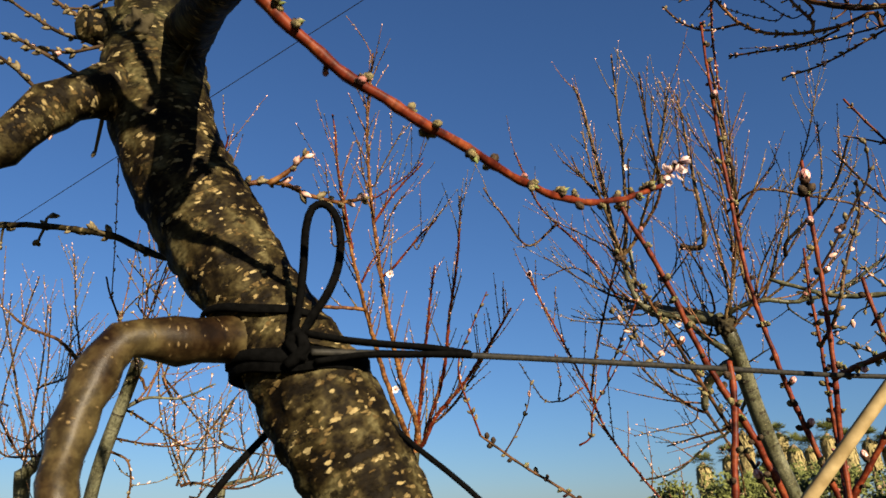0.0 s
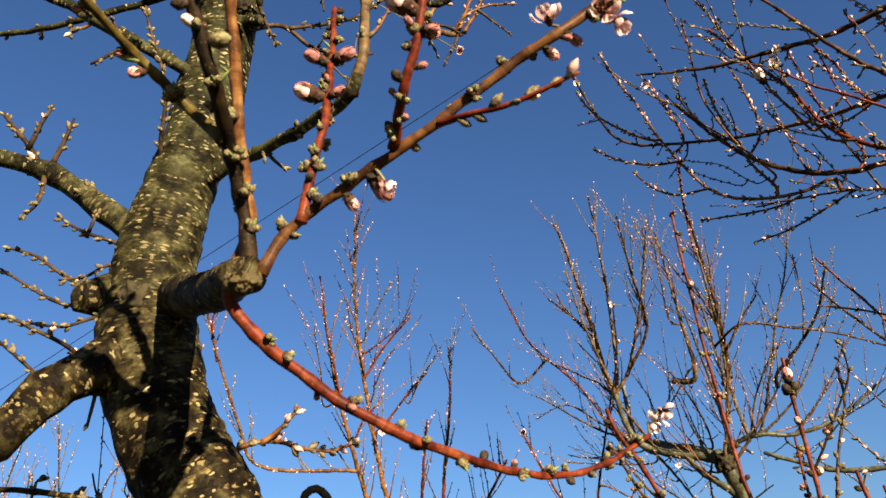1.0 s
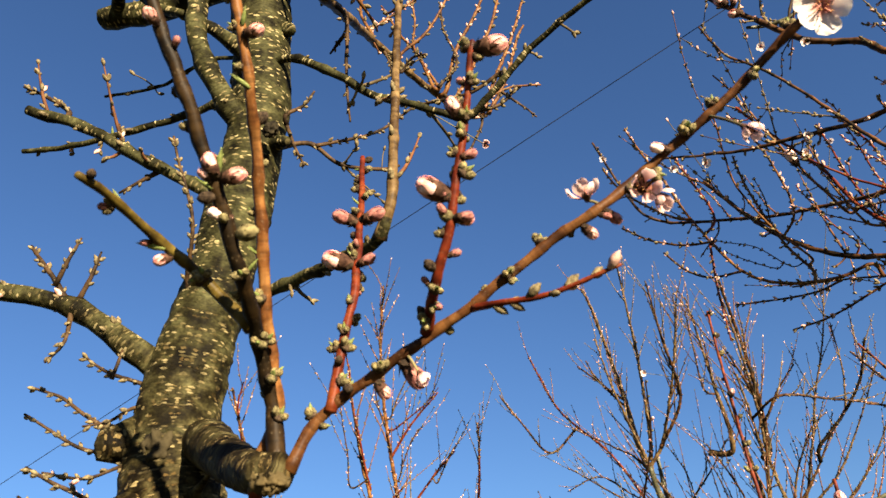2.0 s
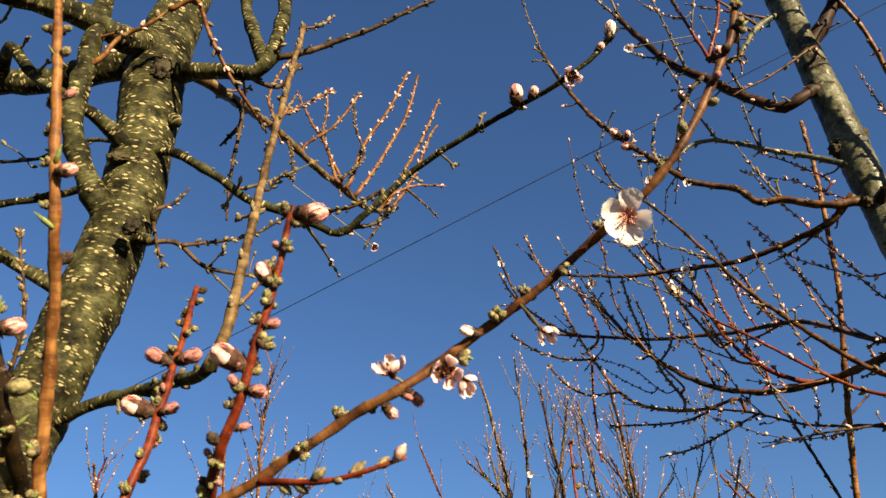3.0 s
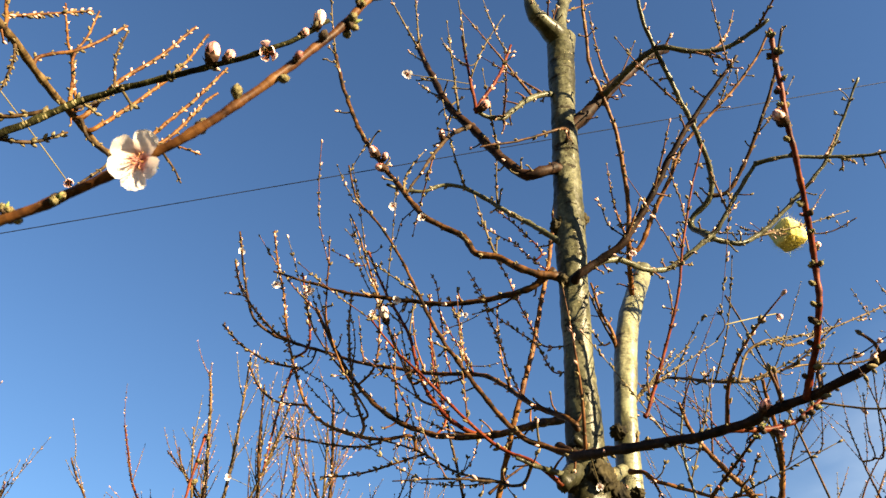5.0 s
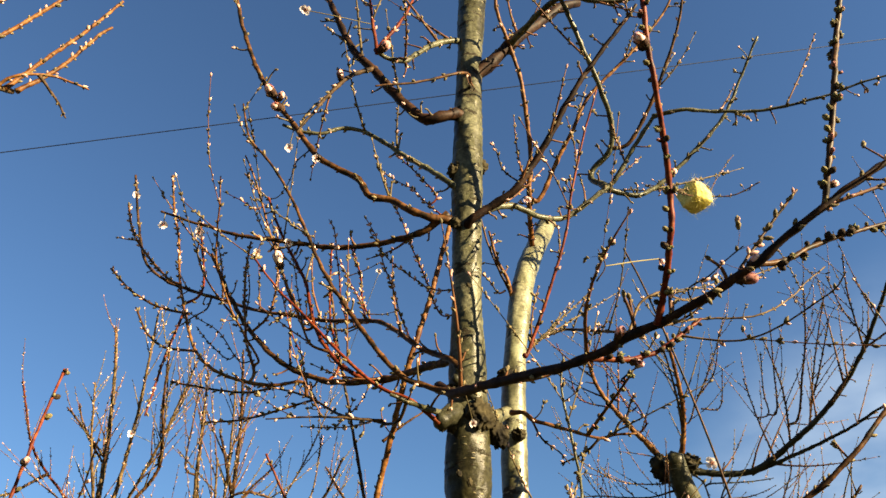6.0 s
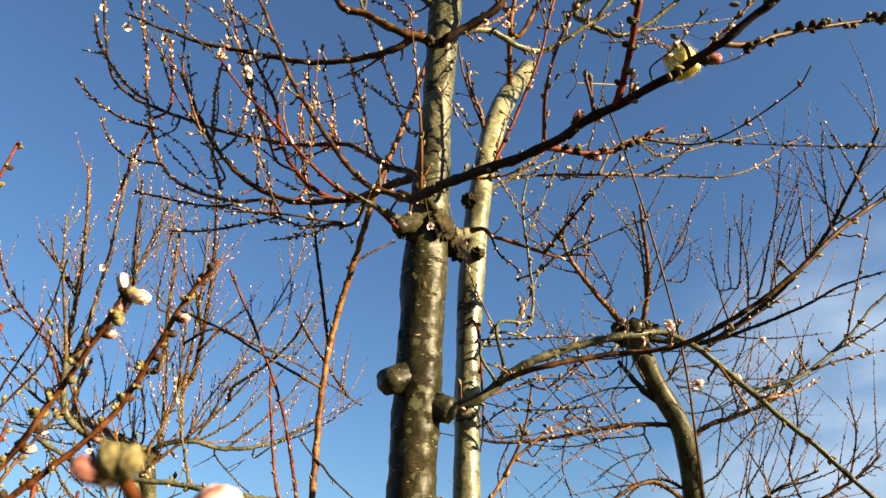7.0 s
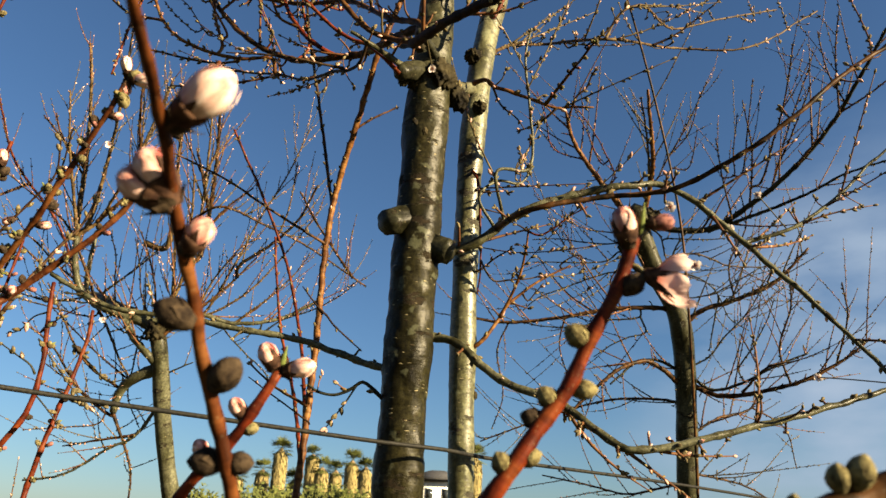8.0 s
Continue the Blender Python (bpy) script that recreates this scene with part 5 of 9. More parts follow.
limb(tree_b, "branch", "brown", 0.0050, 0.0027, [(1.448, 0.704, 3.104), (1.477, 0.679, 3.106), (1.499, 0.609, 3.176), (1.506, 0.535, 3.257), (1.504, 0.465, 3.339), (1.488, 0.398, 3.421)])
limb(tree_b, "branch", "red", 0.0033, 0.0018, [(1.134, 0.725, 2.461), (1.146, 0.735, 2.469), (1.193, 0.643, 2.687), (1.195, 0.607, 2.774), (1.205, 0.565, 2.879), (1.215, 0.511, 2.981)])
limb(tree_b, "branch", "orange", 0.0048, 0.0026, [(1.302, 0.934, 2.731), (1.299, 0.950, 2.738), (1.274, 0.930, 2.787), (1.240, 0.920, 2.833), (1.215, 0.910, 2.899)])
limb(tree_b, "limb", "bark2", 0.0081, 0.0027, [(1.115, 0.901, 2.065), (1.174, 0.880, 2.087), (1.200, 0.850, 2.099), (1.248, 0.820, 2.145), (1.290, 0.780, 2.174), (1.359, 0.740, 2.201), (1.415, 0.700, 2.214), (1.473, 0.680, 2.226), (1.515, 0.650, 2.203), (1.559, 0.630, 2.165), (1.587, 0.600, 2.118), (1.690, 0.510, 1.962), (1.732, 0.450, 1.852)])
# brown skin on this lower limb: its shade is put into the colour
limb(tree_b, "limb", "brown", 0.0046, 0.0030, [(1.229, 0.832, 2.127), (1.212, 0.718, 2.116), (1.289, 0.659, 2.136), (1.381, 0.580, 2.150), (1.426, 0.497, 2.183), (1.474, 0.428, 2.235), (1.540, 0.375, 2.310), (1.657, 0.288, 2.411)])
limb(tree_b, "branch", "bark2", 0.0037, 0.0020, [(1.591, 0.596, 2.112), (1.598, 0.607, 2.125), (1.666, 0.562, 2.155), (1.737, 0.511, 2.217), (1.791, 0.469, 2.285), (1.839, 0.424, 2.339)])
limb(tree_b, "limb", "bark2", 0.0071, 0.0036, [(1.119, 0.914, 1.938), (1.168, 0.920, 1.943), (1.192, 0.880, 1.929), (1.216, 0.850, 1.894), (1.250, 0.820, 1.862), (1.285, 0.780, 1.844), (1.314, 0.750, 1.821), (1.332, 0.710, 1.787), (1.356, 0.680, 1.763), (1.406, 0.650, 1.768), (1.458, 0.620, 1.784), (1.582, 0.560, 1.821), (1.641, 0.530, 1.842), (1.808, 0.460, 1.899)])
limb(tree_b, "limb", "bark2", 0.0061, 0.0035, [(1.123, 0.922, 1.854), (1.113, 0.930, 1.877), (1.071, 0.980, 1.896), (1.042, 1.030, 1.919), (0.996, 1.070, 1.938), (0.886, 1.130, 1.954), (0.830, 1.180, 1.969), (0.722, 1.250, 1.982), (0.666, 1.280, 2.008), (0.619, 1.300, 2.034)])
limb(tree_b, "branch", "bark2", 0.0032, 0.0020, [(1.242, 0.824, 2.139), (1.208, 0.800, 2.218), (1.259, 0.787, 2.230), (1.269, 0.781, 2.256), (1.253, 0.766, 2.334), (1.233, 0.754, 2.439), (1.234, 0.740, 2.492)])
limb(tree_b, "branch", "bark2", 0.0028, 0.0020, [(1.229, 0.832, 2.127), (1.188, 0.824, 2.171), (1.223, 0.819, 2.212), (1.268, 0.813, 2.219), (1.298, 0.811, 2.262)])
limb(tree_b, "branch", "orange", 0.0042, 0.0018, [(1.191, 0.851, 2.419), (1.190, 0.809, 2.400), (1.199, 0.801, 2.386), (1.215, 0.784, 2.375), (1.243, 0.772, 2.367), (1.275, 0.757, 2.357), (1.298, 0.746, 2.352), (1.328, 0.734, 2.360), (1.357, 0.715, 2.360)])
limb(tree_b, "shoot", "amber", 0.0028, 0.0016, [(1.279, 0.754, 2.357), (1.282, 0.701, 2.386), (1.284, 0.649, 2.412), (1.282, 0.629, 2.421)])
limb(tree_b, "twig", "twig", 0.0021, 0.0012, [(1.322, 0.732, 2.359), (1.323, 0.720, 2.373), (1.331, 0.705, 2.385), (1.331, 0.689, 2.404), (1.334, 0.677, 2.416)])
limb(tree_b, "twig", "twig", 0.0020, 0.0010, [(1.198, 0.805, 2.390), (1.215, 0.801, 2.354), (1.241, 0.788, 2.329), (1.259, 0.789, 2.313)])
limb(tree_b, "twig", "twig", 0.0022, 0.0012, [(1.298, 0.746, 2.352), (1.290, 0.762, 2.339), (1.284, 0.786, 2.332), (1.259, 0.812, 2.321)])
limb(tree_b, "branch", "orange", 0.0036, 0.0016, [(1.232, 0.923, 1.930), (1.245, 0.898, 1.941), (1.275, 0.884, 1.983), (1.296, 0.880, 2.017), (1.340, 0.855, 2.062), (1.396, 0.826, 2.100)])
limb(tree_b, "branch", "red", 0.0031, 0.0012, [(1.229, 0.912, 2.278), (1.210, 0.860, 2.225), (1.218, 0.860, 2.139), (1.227, 0.870, 2.061), (1.229, 0.880, 2.023)])
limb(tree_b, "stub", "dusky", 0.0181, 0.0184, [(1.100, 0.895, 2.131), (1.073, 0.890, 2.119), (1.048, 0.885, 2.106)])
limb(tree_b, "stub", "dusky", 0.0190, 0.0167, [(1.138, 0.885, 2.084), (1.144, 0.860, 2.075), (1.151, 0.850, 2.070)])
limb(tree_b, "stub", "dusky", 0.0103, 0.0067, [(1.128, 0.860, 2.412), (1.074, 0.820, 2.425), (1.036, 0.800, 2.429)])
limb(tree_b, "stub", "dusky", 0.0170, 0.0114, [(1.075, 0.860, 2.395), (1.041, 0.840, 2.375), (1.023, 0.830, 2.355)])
limb(tree_b, "limb", "bark", 0.0160, 0.0070, [(1.141, 0.965, 1.262), (1.140, 0.960, 1.280), (0.970, 0.620, 1.360), (0.800, 0.360, 1.420), (0.730, 0.200, 1.460), (0.720, 0.100, 1.480)], bare=True)
limb(tree_b, "shoot", "russet", 0.0047, 0.0017, [(0.747, 0.251, 1.447), (0.697, 0.320, 1.597), (0.671, 0.290, 1.623), (0.657, 0.275, 1.644), (0.602, 0.222, 1.743), (0.587, 0.192, 1.758), (0.556, 0.120, 1.771)], bare=True)
limb(tree_b, "shoot", "red", 0.0048, 0.0032, [(0.697, 0.320, 1.597), (0.756, 0.240, 1.615), (0.762, 0.220, 1.645), (0.793, 0.200, 1.699), (0.812, 0.172, 1.762), (0.814, 0.163, 1.785)], bare=True)
limb(tree_b, "shoot", "red", 0.0042, 0.0034, [(0.640, 0.470, 1.470), (0.650, 0.460, 1.570), (0.675, 0.433, 1.647), (0.697, 0.398, 1.689), (0.712, 0.385, 1.726)], bare=True)
limb(tree_b, "shoot", "brown", 0.0044, 0.0049, [(0.760, 0.224, 1.638), (0.776, 0.100, 1.631), (0.824, 0.070, 1.650), (0.836, 0.050, 1.659)], bare=True)
limb(tree_b, "branch", "brown", 0.0029, 0.0023, [(1.555, 0.678, 3.010), (1.569, 0.697, 3.025), (1.888, 0.858, 3.285), (2.181, 0.991, 3.494), (2.296, 0.929, 3.501), (2.358, 0.860, 3.535)])
limb(tree_b, "branch", "brown", 0.0043, 0.0019, [(1.109, 0.802, 3.208), (1.040, 0.711, 3.143), (0.934, 0.731, 3.071), (0.841, 0.754, 3.026)])
limb(tree_b, "twig", "orange", 0.0037, 0.0025, [(0.945, 1.266, 2.573), (0.929, 1.255, 2.599), (0.870, 1.287, 2.593), (0.801, 1.329, 2.609), (0.748, 1.361, 2.639), (0.713, 1.385, 2.683), (0.684, 1.408, 2.762), (0.643, 1.444, 2.922), (0.629, 1.459, 3.015), (0.596, 1.482, 3.144), (0.573, 1.500, 3.264)])
limb(tree_b, "twig", "orange", 0.0030, 0.0025, [(0.653, 1.435, 2.880), (0.629, 1.447, 2.892), (0.562, 1.482, 2.971), (0.517, 1.506, 3.046), (0.488, 1.524, 3.139)])
limb(tree_b, "twig", "red", 0.0029, 0.0024, [(0.669, 1.422, 2.820), (0.700, 1.411, 2.852), (0.680, 1.438, 3.022), (0.664, 1.453, 3.110)])
limb(tree_b, "twig", "orange", 0.0032, 0.0023, [(0.826, 1.314, 2.601), (0.833, 1.314, 2.623), (0.811, 1.341, 2.718), (0.791, 1.379, 2.930), (0.794, 1.391, 3.039)])
limb(tree_b, "twig", "orange", 0.0027, 0.0023, [(0.827, 1.370, 2.759), (0.851, 1.332, 2.793), (0.862, 1.352, 2.976), (0.850, 1.373, 3.098)])
limb(tree_b, "twig", "red", 0.0025, 0.0022, [(0.976, 1.229, 2.602), (0.996, 1.222, 2.634), (0.982, 1.264, 2.793), (0.985, 1.305, 3.047)])
limb(tree_b, "twig", "red", 0.0029, 0.0020, [(0.671, 1.417, 2.787), (0.653, 1.411, 2.665), (0.640, 1.400, 2.517)])
limb(tree_b, "twig", "brown", 0.0027, 0.0022, [(0.708, 1.388, 2.686), (0.648, 1.417, 2.694), (0.606, 1.441, 2.732), (0.570, 1.465, 2.805)])
limb(tree_b, "twig", "brown", 0.0028, 0.0023, [(0.685, 1.411, 2.791), (0.623, 1.441, 2.806), (0.552, 1.476, 2.852), (0.494, 1.506, 2.918)])
limb(tree_b, "twig", "brown", 0.0025, 0.0020, [(0.868, 1.287, 2.585), (0.823, 1.311, 2.575), (0.749, 1.352, 2.585), (0.674, 1.394, 2.603)])
limb(tree_b, "twig", "brown", 0.0024, 0.0019, [(0.948, 1.229, 2.551), (0.934, 1.240, 2.547), (0.822, 1.299, 2.507), (0.752, 1.338, 2.501)])
limb(tree_b, "twig", "red", 0.0026, 0.0022, [(0.996, 1.193, 2.745), (1.065, 1.214, 2.776), (1.052, 1.234, 2.839), (1.051, 1.252, 2.929), (1.031, 1.281, 3.038)])
limb(tree_b, "branch", "orange", 0.0032, 0.0018, [(0.926, 1.205, 2.719), (0.912, 1.221, 2.712), (0.867, 1.210, 2.773), (0.828, 1.195, 2.836), (0.786, 1.176, 2.905), (0.747, 1.155, 2.975), (0.710, 1.137, 3.039), (0.686, 1.132, 3.078)])
limb(tree_b, "branch", "orange", 0.0028, 0.0016, [(0.828, 1.321, 2.647), (0.838, 1.309, 2.652), (0.798, 1.291, 2.693), (0.752, 1.271, 2.739), (0.711, 1.244, 2.790), (0.684, 1.218, 2.829), (0.666, 1.177, 2.880), (0.650, 1.134, 2.929), (0.636, 1.103, 2.964)])
limb(tree_b, "branch", "orange", 0.0025, 0.0014, [(0.763, 1.276, 2.727), (0.706, 1.271, 2.777), (0.675, 1.265, 2.809), (0.646, 1.247, 2.852), (0.642, 1.233, 2.871)])
limb(tree_b, "branch", "orange", 0.0031, 0.0017, [(0.952, 1.168, 2.638), (0.912, 1.182, 2.654), (0.882, 1.170, 2.690), (0.846, 1.147, 2.745)])
limb(tree_b, "twig", "red", 0.0019, 0.0011, [(0.922, 1.289, 2.642), (0.927, 1.270, 2.660), (0.902, 1.282, 2.723), (0.877, 1.287, 2.794), (0.863, 1.295, 2.854)])
limb(tree_b, "twig", "red", 0.0020, 0.0011, [(0.996, 1.193, 2.745), (0.976, 1.184, 2.789), (0.956, 1.162, 2.847), (0.940, 1.148, 2.892), (0.922, 1.130, 2.945), (0.907, 1.132, 2.971)])
limb(tree_b, "twig", "red", 0.0020, 0.0011, [(1.056, 1.211, 2.772), (1.037, 1.220, 2.834), (1.011, 1.235, 2.895), (0.987, 1.246, 2.958)])
limb(tree_b, "twig", "red", 0.0017, 0.0009, [(1.053, 0.985, 2.600), (1.032, 0.993, 2.659), (1.013, 0.994, 2.724), (0.993, 1.001, 2.784), (0.977, 1.003, 2.846), (0.948, 1.012, 2.909)])
limb(tree_b, "twig", "red", 0.0017, 0.0009, [(1.099, 0.840, 2.658), (1.042, 0.876, 2.660), (1.027, 0.895, 2.718), (1.009, 0.910, 2.784), (0.998, 0.923, 2.846), (0.976, 0.937, 2.915), (0.954, 0.944, 2.994)])
limb(tree_b, "twig", "red", 0.0016, 0.0009, [(1.100, 0.844, 2.616), (1.066, 0.876, 2.604), (1.044, 0.902, 2.677), (1.022, 0.944, 2.731), (0.992, 0.985, 2.792), (0.959, 1.012, 2.874)])
limb(tree_b, "twig", "red", 0.0015, 0.0008, [(1.034, 0.827, 2.814), (1.021, 0.863, 2.869), (1.005, 0.897, 2.928), (0.991, 0.938, 2.976), (0.957, 0.981, 3.039)])
limb(tree_b, "twig", "red", 0.0018, 0.0010, [(1.024, 0.854, 2.855), (1.033, 0.840, 2.866), (1.010, 0.877, 2.955), (0.987, 0.921, 3.036), (0.984, 0.956, 3.112)])
limb(tree_b, "twig", "twig", 0.0017, 0.0010, [(0.804, 1.355, 2.797), (0.794, 1.322, 2.844), (0.773, 1.296, 2.890)])
limb(tree_b, "twig", "twig", 0.0015, 0.0008, [(0.886, 1.171, 2.686), (0.865, 1.177, 2.781), (0.849, 1.187, 2.869)])
limb(tree_b, "twig", "twig", 0.0017, 0.0009, [(0.994, 1.227, 2.654), (0.982, 1.234, 2.655), (0.953, 1.202, 2.715), (0.938, 1.185, 2.747)])
limb(tree_b, "twig", "twig", 0.0014, 0.0008, [(0.825, 1.324, 2.659), (0.807, 1.337, 2.657), (0.749, 1.360, 2.733), (0.705, 1.400, 2.778), (0.658, 1.440, 2.824)])
limb(tree_b, "twig", "twig", 0.0014, 0.0008, [(0.793, 1.343, 2.676), (0.784, 1.355, 2.668), (0.741, 1.407, 2.727), (0.713, 1.450, 2.785)])
limb(tree_b, "twig", "twig", 0.0023, 0.0013, [(0.740, 1.478, 2.898), (0.738, 1.499, 2.874), (0.710, 1.518, 2.848), (0.686, 1.533, 2.823)])
limb(tree_b, "twig", "twig", 0.0019, 0.0011, [(0.545, 1.543, 3.051), (0.515, 1.559, 3.055), (0.484, 1.575, 3.061)])
limb(tree_b, "twig", "red", 0.0014, 0.0008, [(0.752, 1.157, 2.966), (0.742, 1.168, 2.961), (0.702, 1.178, 2.981), (0.662, 1.189, 2.998)])
limb(tree_b, "twig", "twig", 0.0013, 0.0007, [(0.788, 0.958, 2.998), (0.768, 0.990, 2.975), (0.767, 1.017, 2.945), (0.761, 1.041, 2.921)])
limb(tree_b, "twig", "twig", 0.0015, 0.0008, [(1.060, 1.222, 2.800), (1.095, 1.200, 2.798), (1.123, 1.176, 2.804)])
limb(tree_b, "twig", "twig", 0.0015, 0.0008, [(1.008, 1.236, 2.903), (1.041, 1.204, 2.914), (1.068, 1.175, 2.928)])
limb(tree_b, "branch", "brown", 0.0032, 0.0018, [(1.283, 0.938, 2.769), (1.255, 0.937, 2.821), (1.223, 0.929, 2.883), (1.198, 0.917, 2.946)])
limb(tree_b, "twig", "brown", 0.0019, 0.0011, [(1.274, 0.943, 2.773), (1.264, 0.954, 2.768), (1.235, 0.951, 2.793), (1.209, 0.952, 2.812)])
limb(tree_b, "twig", "twig", 0.0017, 0.0010, [(1.153, 0.709, 2.863), (1.119, 0.713, 2.884), (1.095, 0.700, 2.918), (1.082, 0.696, 2.933)])
limb(tree_b, "branch", "tan", 0.0016, 0.0009, [(1.181, 0.438, 2.364), (1.222, 0.392, 2.343), (1.228, 0.359, 2.333), (1.234, 0.320, 2.332), (1.239, 0.274, 2.339), (1.236, 0.237, 2.341), (1.219, 0.210, 2.343)])
limb(tree_b, "branch", "twig", 0.0011, 0.0006, [(1.058, 0.310, 2.303), (1.047, 0.306, 2.317), (1.038, 0.268, 2.311), (1.024, 0.233, 2.305), (1.010, 0.200, 2.297)])
limb(tree_b, "branch", "twig", 0.0013, 0.0007, [(1.204, 0.595, 2.561), (1.209, 0.573, 2.581), (1.190, 0.565, 2.606)])
limb(tree_b, "branch", "orange", 0.0031, 0.0017, [(1.280, 0.883, 1.992), (1.286, 0.861, 2.024), (1.289, 0.836, 2.066), (1.286, 0.819, 2.101), (1.281, 0.806, 2.132)])
limb(tree_b, "shoot", "red", 0.0017, 0.0010, [(1.281, 0.807, 2.128), (1.299, 0.799, 2.123), (1.316, 0.781, 2.135), (1.332, 0.762, 2.153), (1.355, 0.737, 2.171)])
limb(tree_b, "twig", "twig", 0.0014, 0.0008, [(1.281, 0.807, 2.128), (1.267, 0.812, 2.136), (1.254, 0.818, 2.141)])
limb(tree_b, "branch", "tan", 0.0017, 0.0010, [(1.225, 0.867, 2.080), (1.241, 0.869, 2.059), (1.254, 0.867, 2.048), (1.278, 0.850, 2.051), (1.305, 0.831, 2.055), (1.326, 0.814, 2.062)])
limb(tree_b, "twig", "twig", 0.0018, 0.0010, [(1.230, 0.918, 2.069), (1.240, 0.888, 2.072), (1.249, 0.852, 2.087), (1.260, 0.819, 2.095)])
limb(tree_b, "twig", "twig", 0.0015, 0.0008, [(1.382, 0.833, 2.091), (1.377, 0.834, 2.096), (1.402, 0.807, 2.115), (1.422, 0.817, 2.074), (1.443, 0.817, 2.049)])
limb(tree_b, "twig", "twig", 0.0012, 0.0007, [(1.203, 0.827, 2.154), (1.227, 0.815, 2.149), (1.254, 0.803, 2.140)])
limb(tree_b, "twig", "twig", 0.0015, 0.0008, [(1.318, 0.867, 2.039), (1.329, 0.867, 2.028), (1.336, 0.855, 2.041), (1.344, 0.841, 2.058)])
limb(tree_b, "limb", "dusky", 0.0035, 0.0019, [(1.124, 0.925, 1.812), (1.096, 0.935, 1.829), (1.079, 0.943, 1.845), (1.062, 0.951, 1.858), (1.050, 0.969, 1.847), (1.033, 0.988, 1.839), (1.010, 1.005, 1.843), (0.996, 1.013, 1.854)])
limb(tree_b, "twig", "dusky", 0.0015, 0.0008, [(1.056, 0.960, 1.853), (1.048, 0.977, 1.828), (1.038, 0.996, 1.804), (1.026, 1.015, 1.778)])
limb(tree_b, "shoot", "deep", 0.0016, 0.0009, [(1.284, 0.649, 2.412), (1.278, 0.652, 2.415), (1.300, 0.626, 2.438), (1.310, 0.609, 2.460), (1.321, 0.589, 2.485)])
limb(tree_b, "twig", "deep", 0.0022, 0.0012, [(1.569, 1.006, 2.786), (1.579, 1.005, 2.774), (1.598, 0.984, 2.792), (1.609, 0.969, 2.807)])
limb(tree_b, "shoot", "deep", 0.0026, 0.0014, [(1.781, 0.911, 2.817), (1.818, 0.876, 2.839), (1.851, 0.837, 2.875), (1.898, 0.778, 2.933)])

tree_h = tree("young peach tree of long red budding shoots", (0.5, 1.02, 0))
STYLE[tree_h] = {'near': True, 'single': True, 'gap': 0.036, 'bud': 0.0095, 'kinds': (('trio', 'grey', 'dark', 'rose', 'pink'), (4, 2, 4, 1.5, 0.3)), 'pinkish': 0.15, 'twigs': {}, 'rise': 0.4, 'reach': (0.05, 0.12), 'thick': 1.0}
limb(tree_h, "shoot", "red", 0.0056, 0.0026, [(0.480, 0.980, 1.360), (0.419, 0.930, 1.589), (0.397, 0.920, 1.664), (0.326, 0.900, 1.811), (0.299, 0.890, 1.884), (0.269, 0.880, 1.950), (0.246, 0.870, 1.986), (0.240, 0.870, 2.015)])
limb(tree_h, "shoot", "red", 0.0039, 0.0019, [(0.419, 0.930, 1.589), (0.501, 0.980, 1.605), (0.486, 0.980, 1.680), (0.464, 0.980, 1.767), (0.449, 0.980, 1.844), (0.441, 0.990, 1.945), (0.443, 1.000, 2.075), (0.443, 1.000, 2.183), (0.458, 1.020, 2.403)])
limb(tree_h, "shoot", "red", 0.0037, 0.0024, [(0.501, 0.980, 1.605), (0.488, 0.940, 1.605), (0.494, 0.940, 1.690), (0.502, 0.930, 1.793), (0.512, 0.930, 1.906), (0.514, 0.920, 2.043), (0.517, 0.920, 2.082)])
limb(tree_h, "shoot", "red", 0.0030, 0.0017, [(0.501, 0.980, 1.605), (0.542, 1.050, 1.626), (0.555, 1.050, 1.858), (0.557, 1.050, 1.945), (0.562, 1.050, 2.000)])
limb(tree_h, "shoot", "red", 0.0039, 0.0033, [(0.419, 0.930, 1.589), (0.293, 0.780, 1.594), (0.311, 0.780, 1.736), (0.312, 0.780, 1.772)])
limb(tree_h, "shoot", "brown", 0.0027, 0.0018, [(0.419, 0.930, 1.589), (0.288, 1.100, 2.028)])
limb(tree_h, "shoot", "brown", 0.0024, 0.0017, [(0.554, 1.050, 1.847), (0.559, 1.000, 1.878), (0.597, 1.000, 1.970), (0.628, 1.000, 2.032), (0.637, 1.000, 2.088)])
limb(tree_h, "shoot", "brown", 0.0026, 0.0018, [(0.271, 1.300, 1.588), (0.269, 1.200, 1.605), (0.189, 1.200, 1.665), (0.121, 1.200, 1.709), (0.061, 1.200, 1.754)])
limb(tree_h, "shoot", "red", 0.0041, 0.0027, [(0.542, 1.050, 1.626), (0.616, 1.000, 1.767), (0.609, 1.000, 1.934)])
limb(tree_h, "shoot", "red", 0.0040, 0.0024, [(0.633, 1.000, 1.619), (0.638, 1.050, 1.648), (0.647, 1.050, 1.726), (0.671, 1.050, 1.877), (0.670, 1.050, 1.918)])
limb(tree_h, "shoot", "russet", 0.0034, 0.0020, [(0.500, 0.931, 1.779), (0.529, 0.720, 1.805), (0.544, 0.680, 1.847), (0.557, 0.650, 1.877), (0.567, 0.620, 1.903), (0.582, 0.590, 1.944), (0.593, 0.560, 1.978), (0.599, 0.550, 2.001)])
limb(tree_h, "shoot", "russet", 0.0034, 0.0021, [(0.529, 0.720, 1.805), (0.552, 0.760, 1.834), (0.615, 0.720, 1.905), (0.640, 0.700, 1.944), (0.666, 0.617, 2.042), (0.682, 0.583, 2.077)])
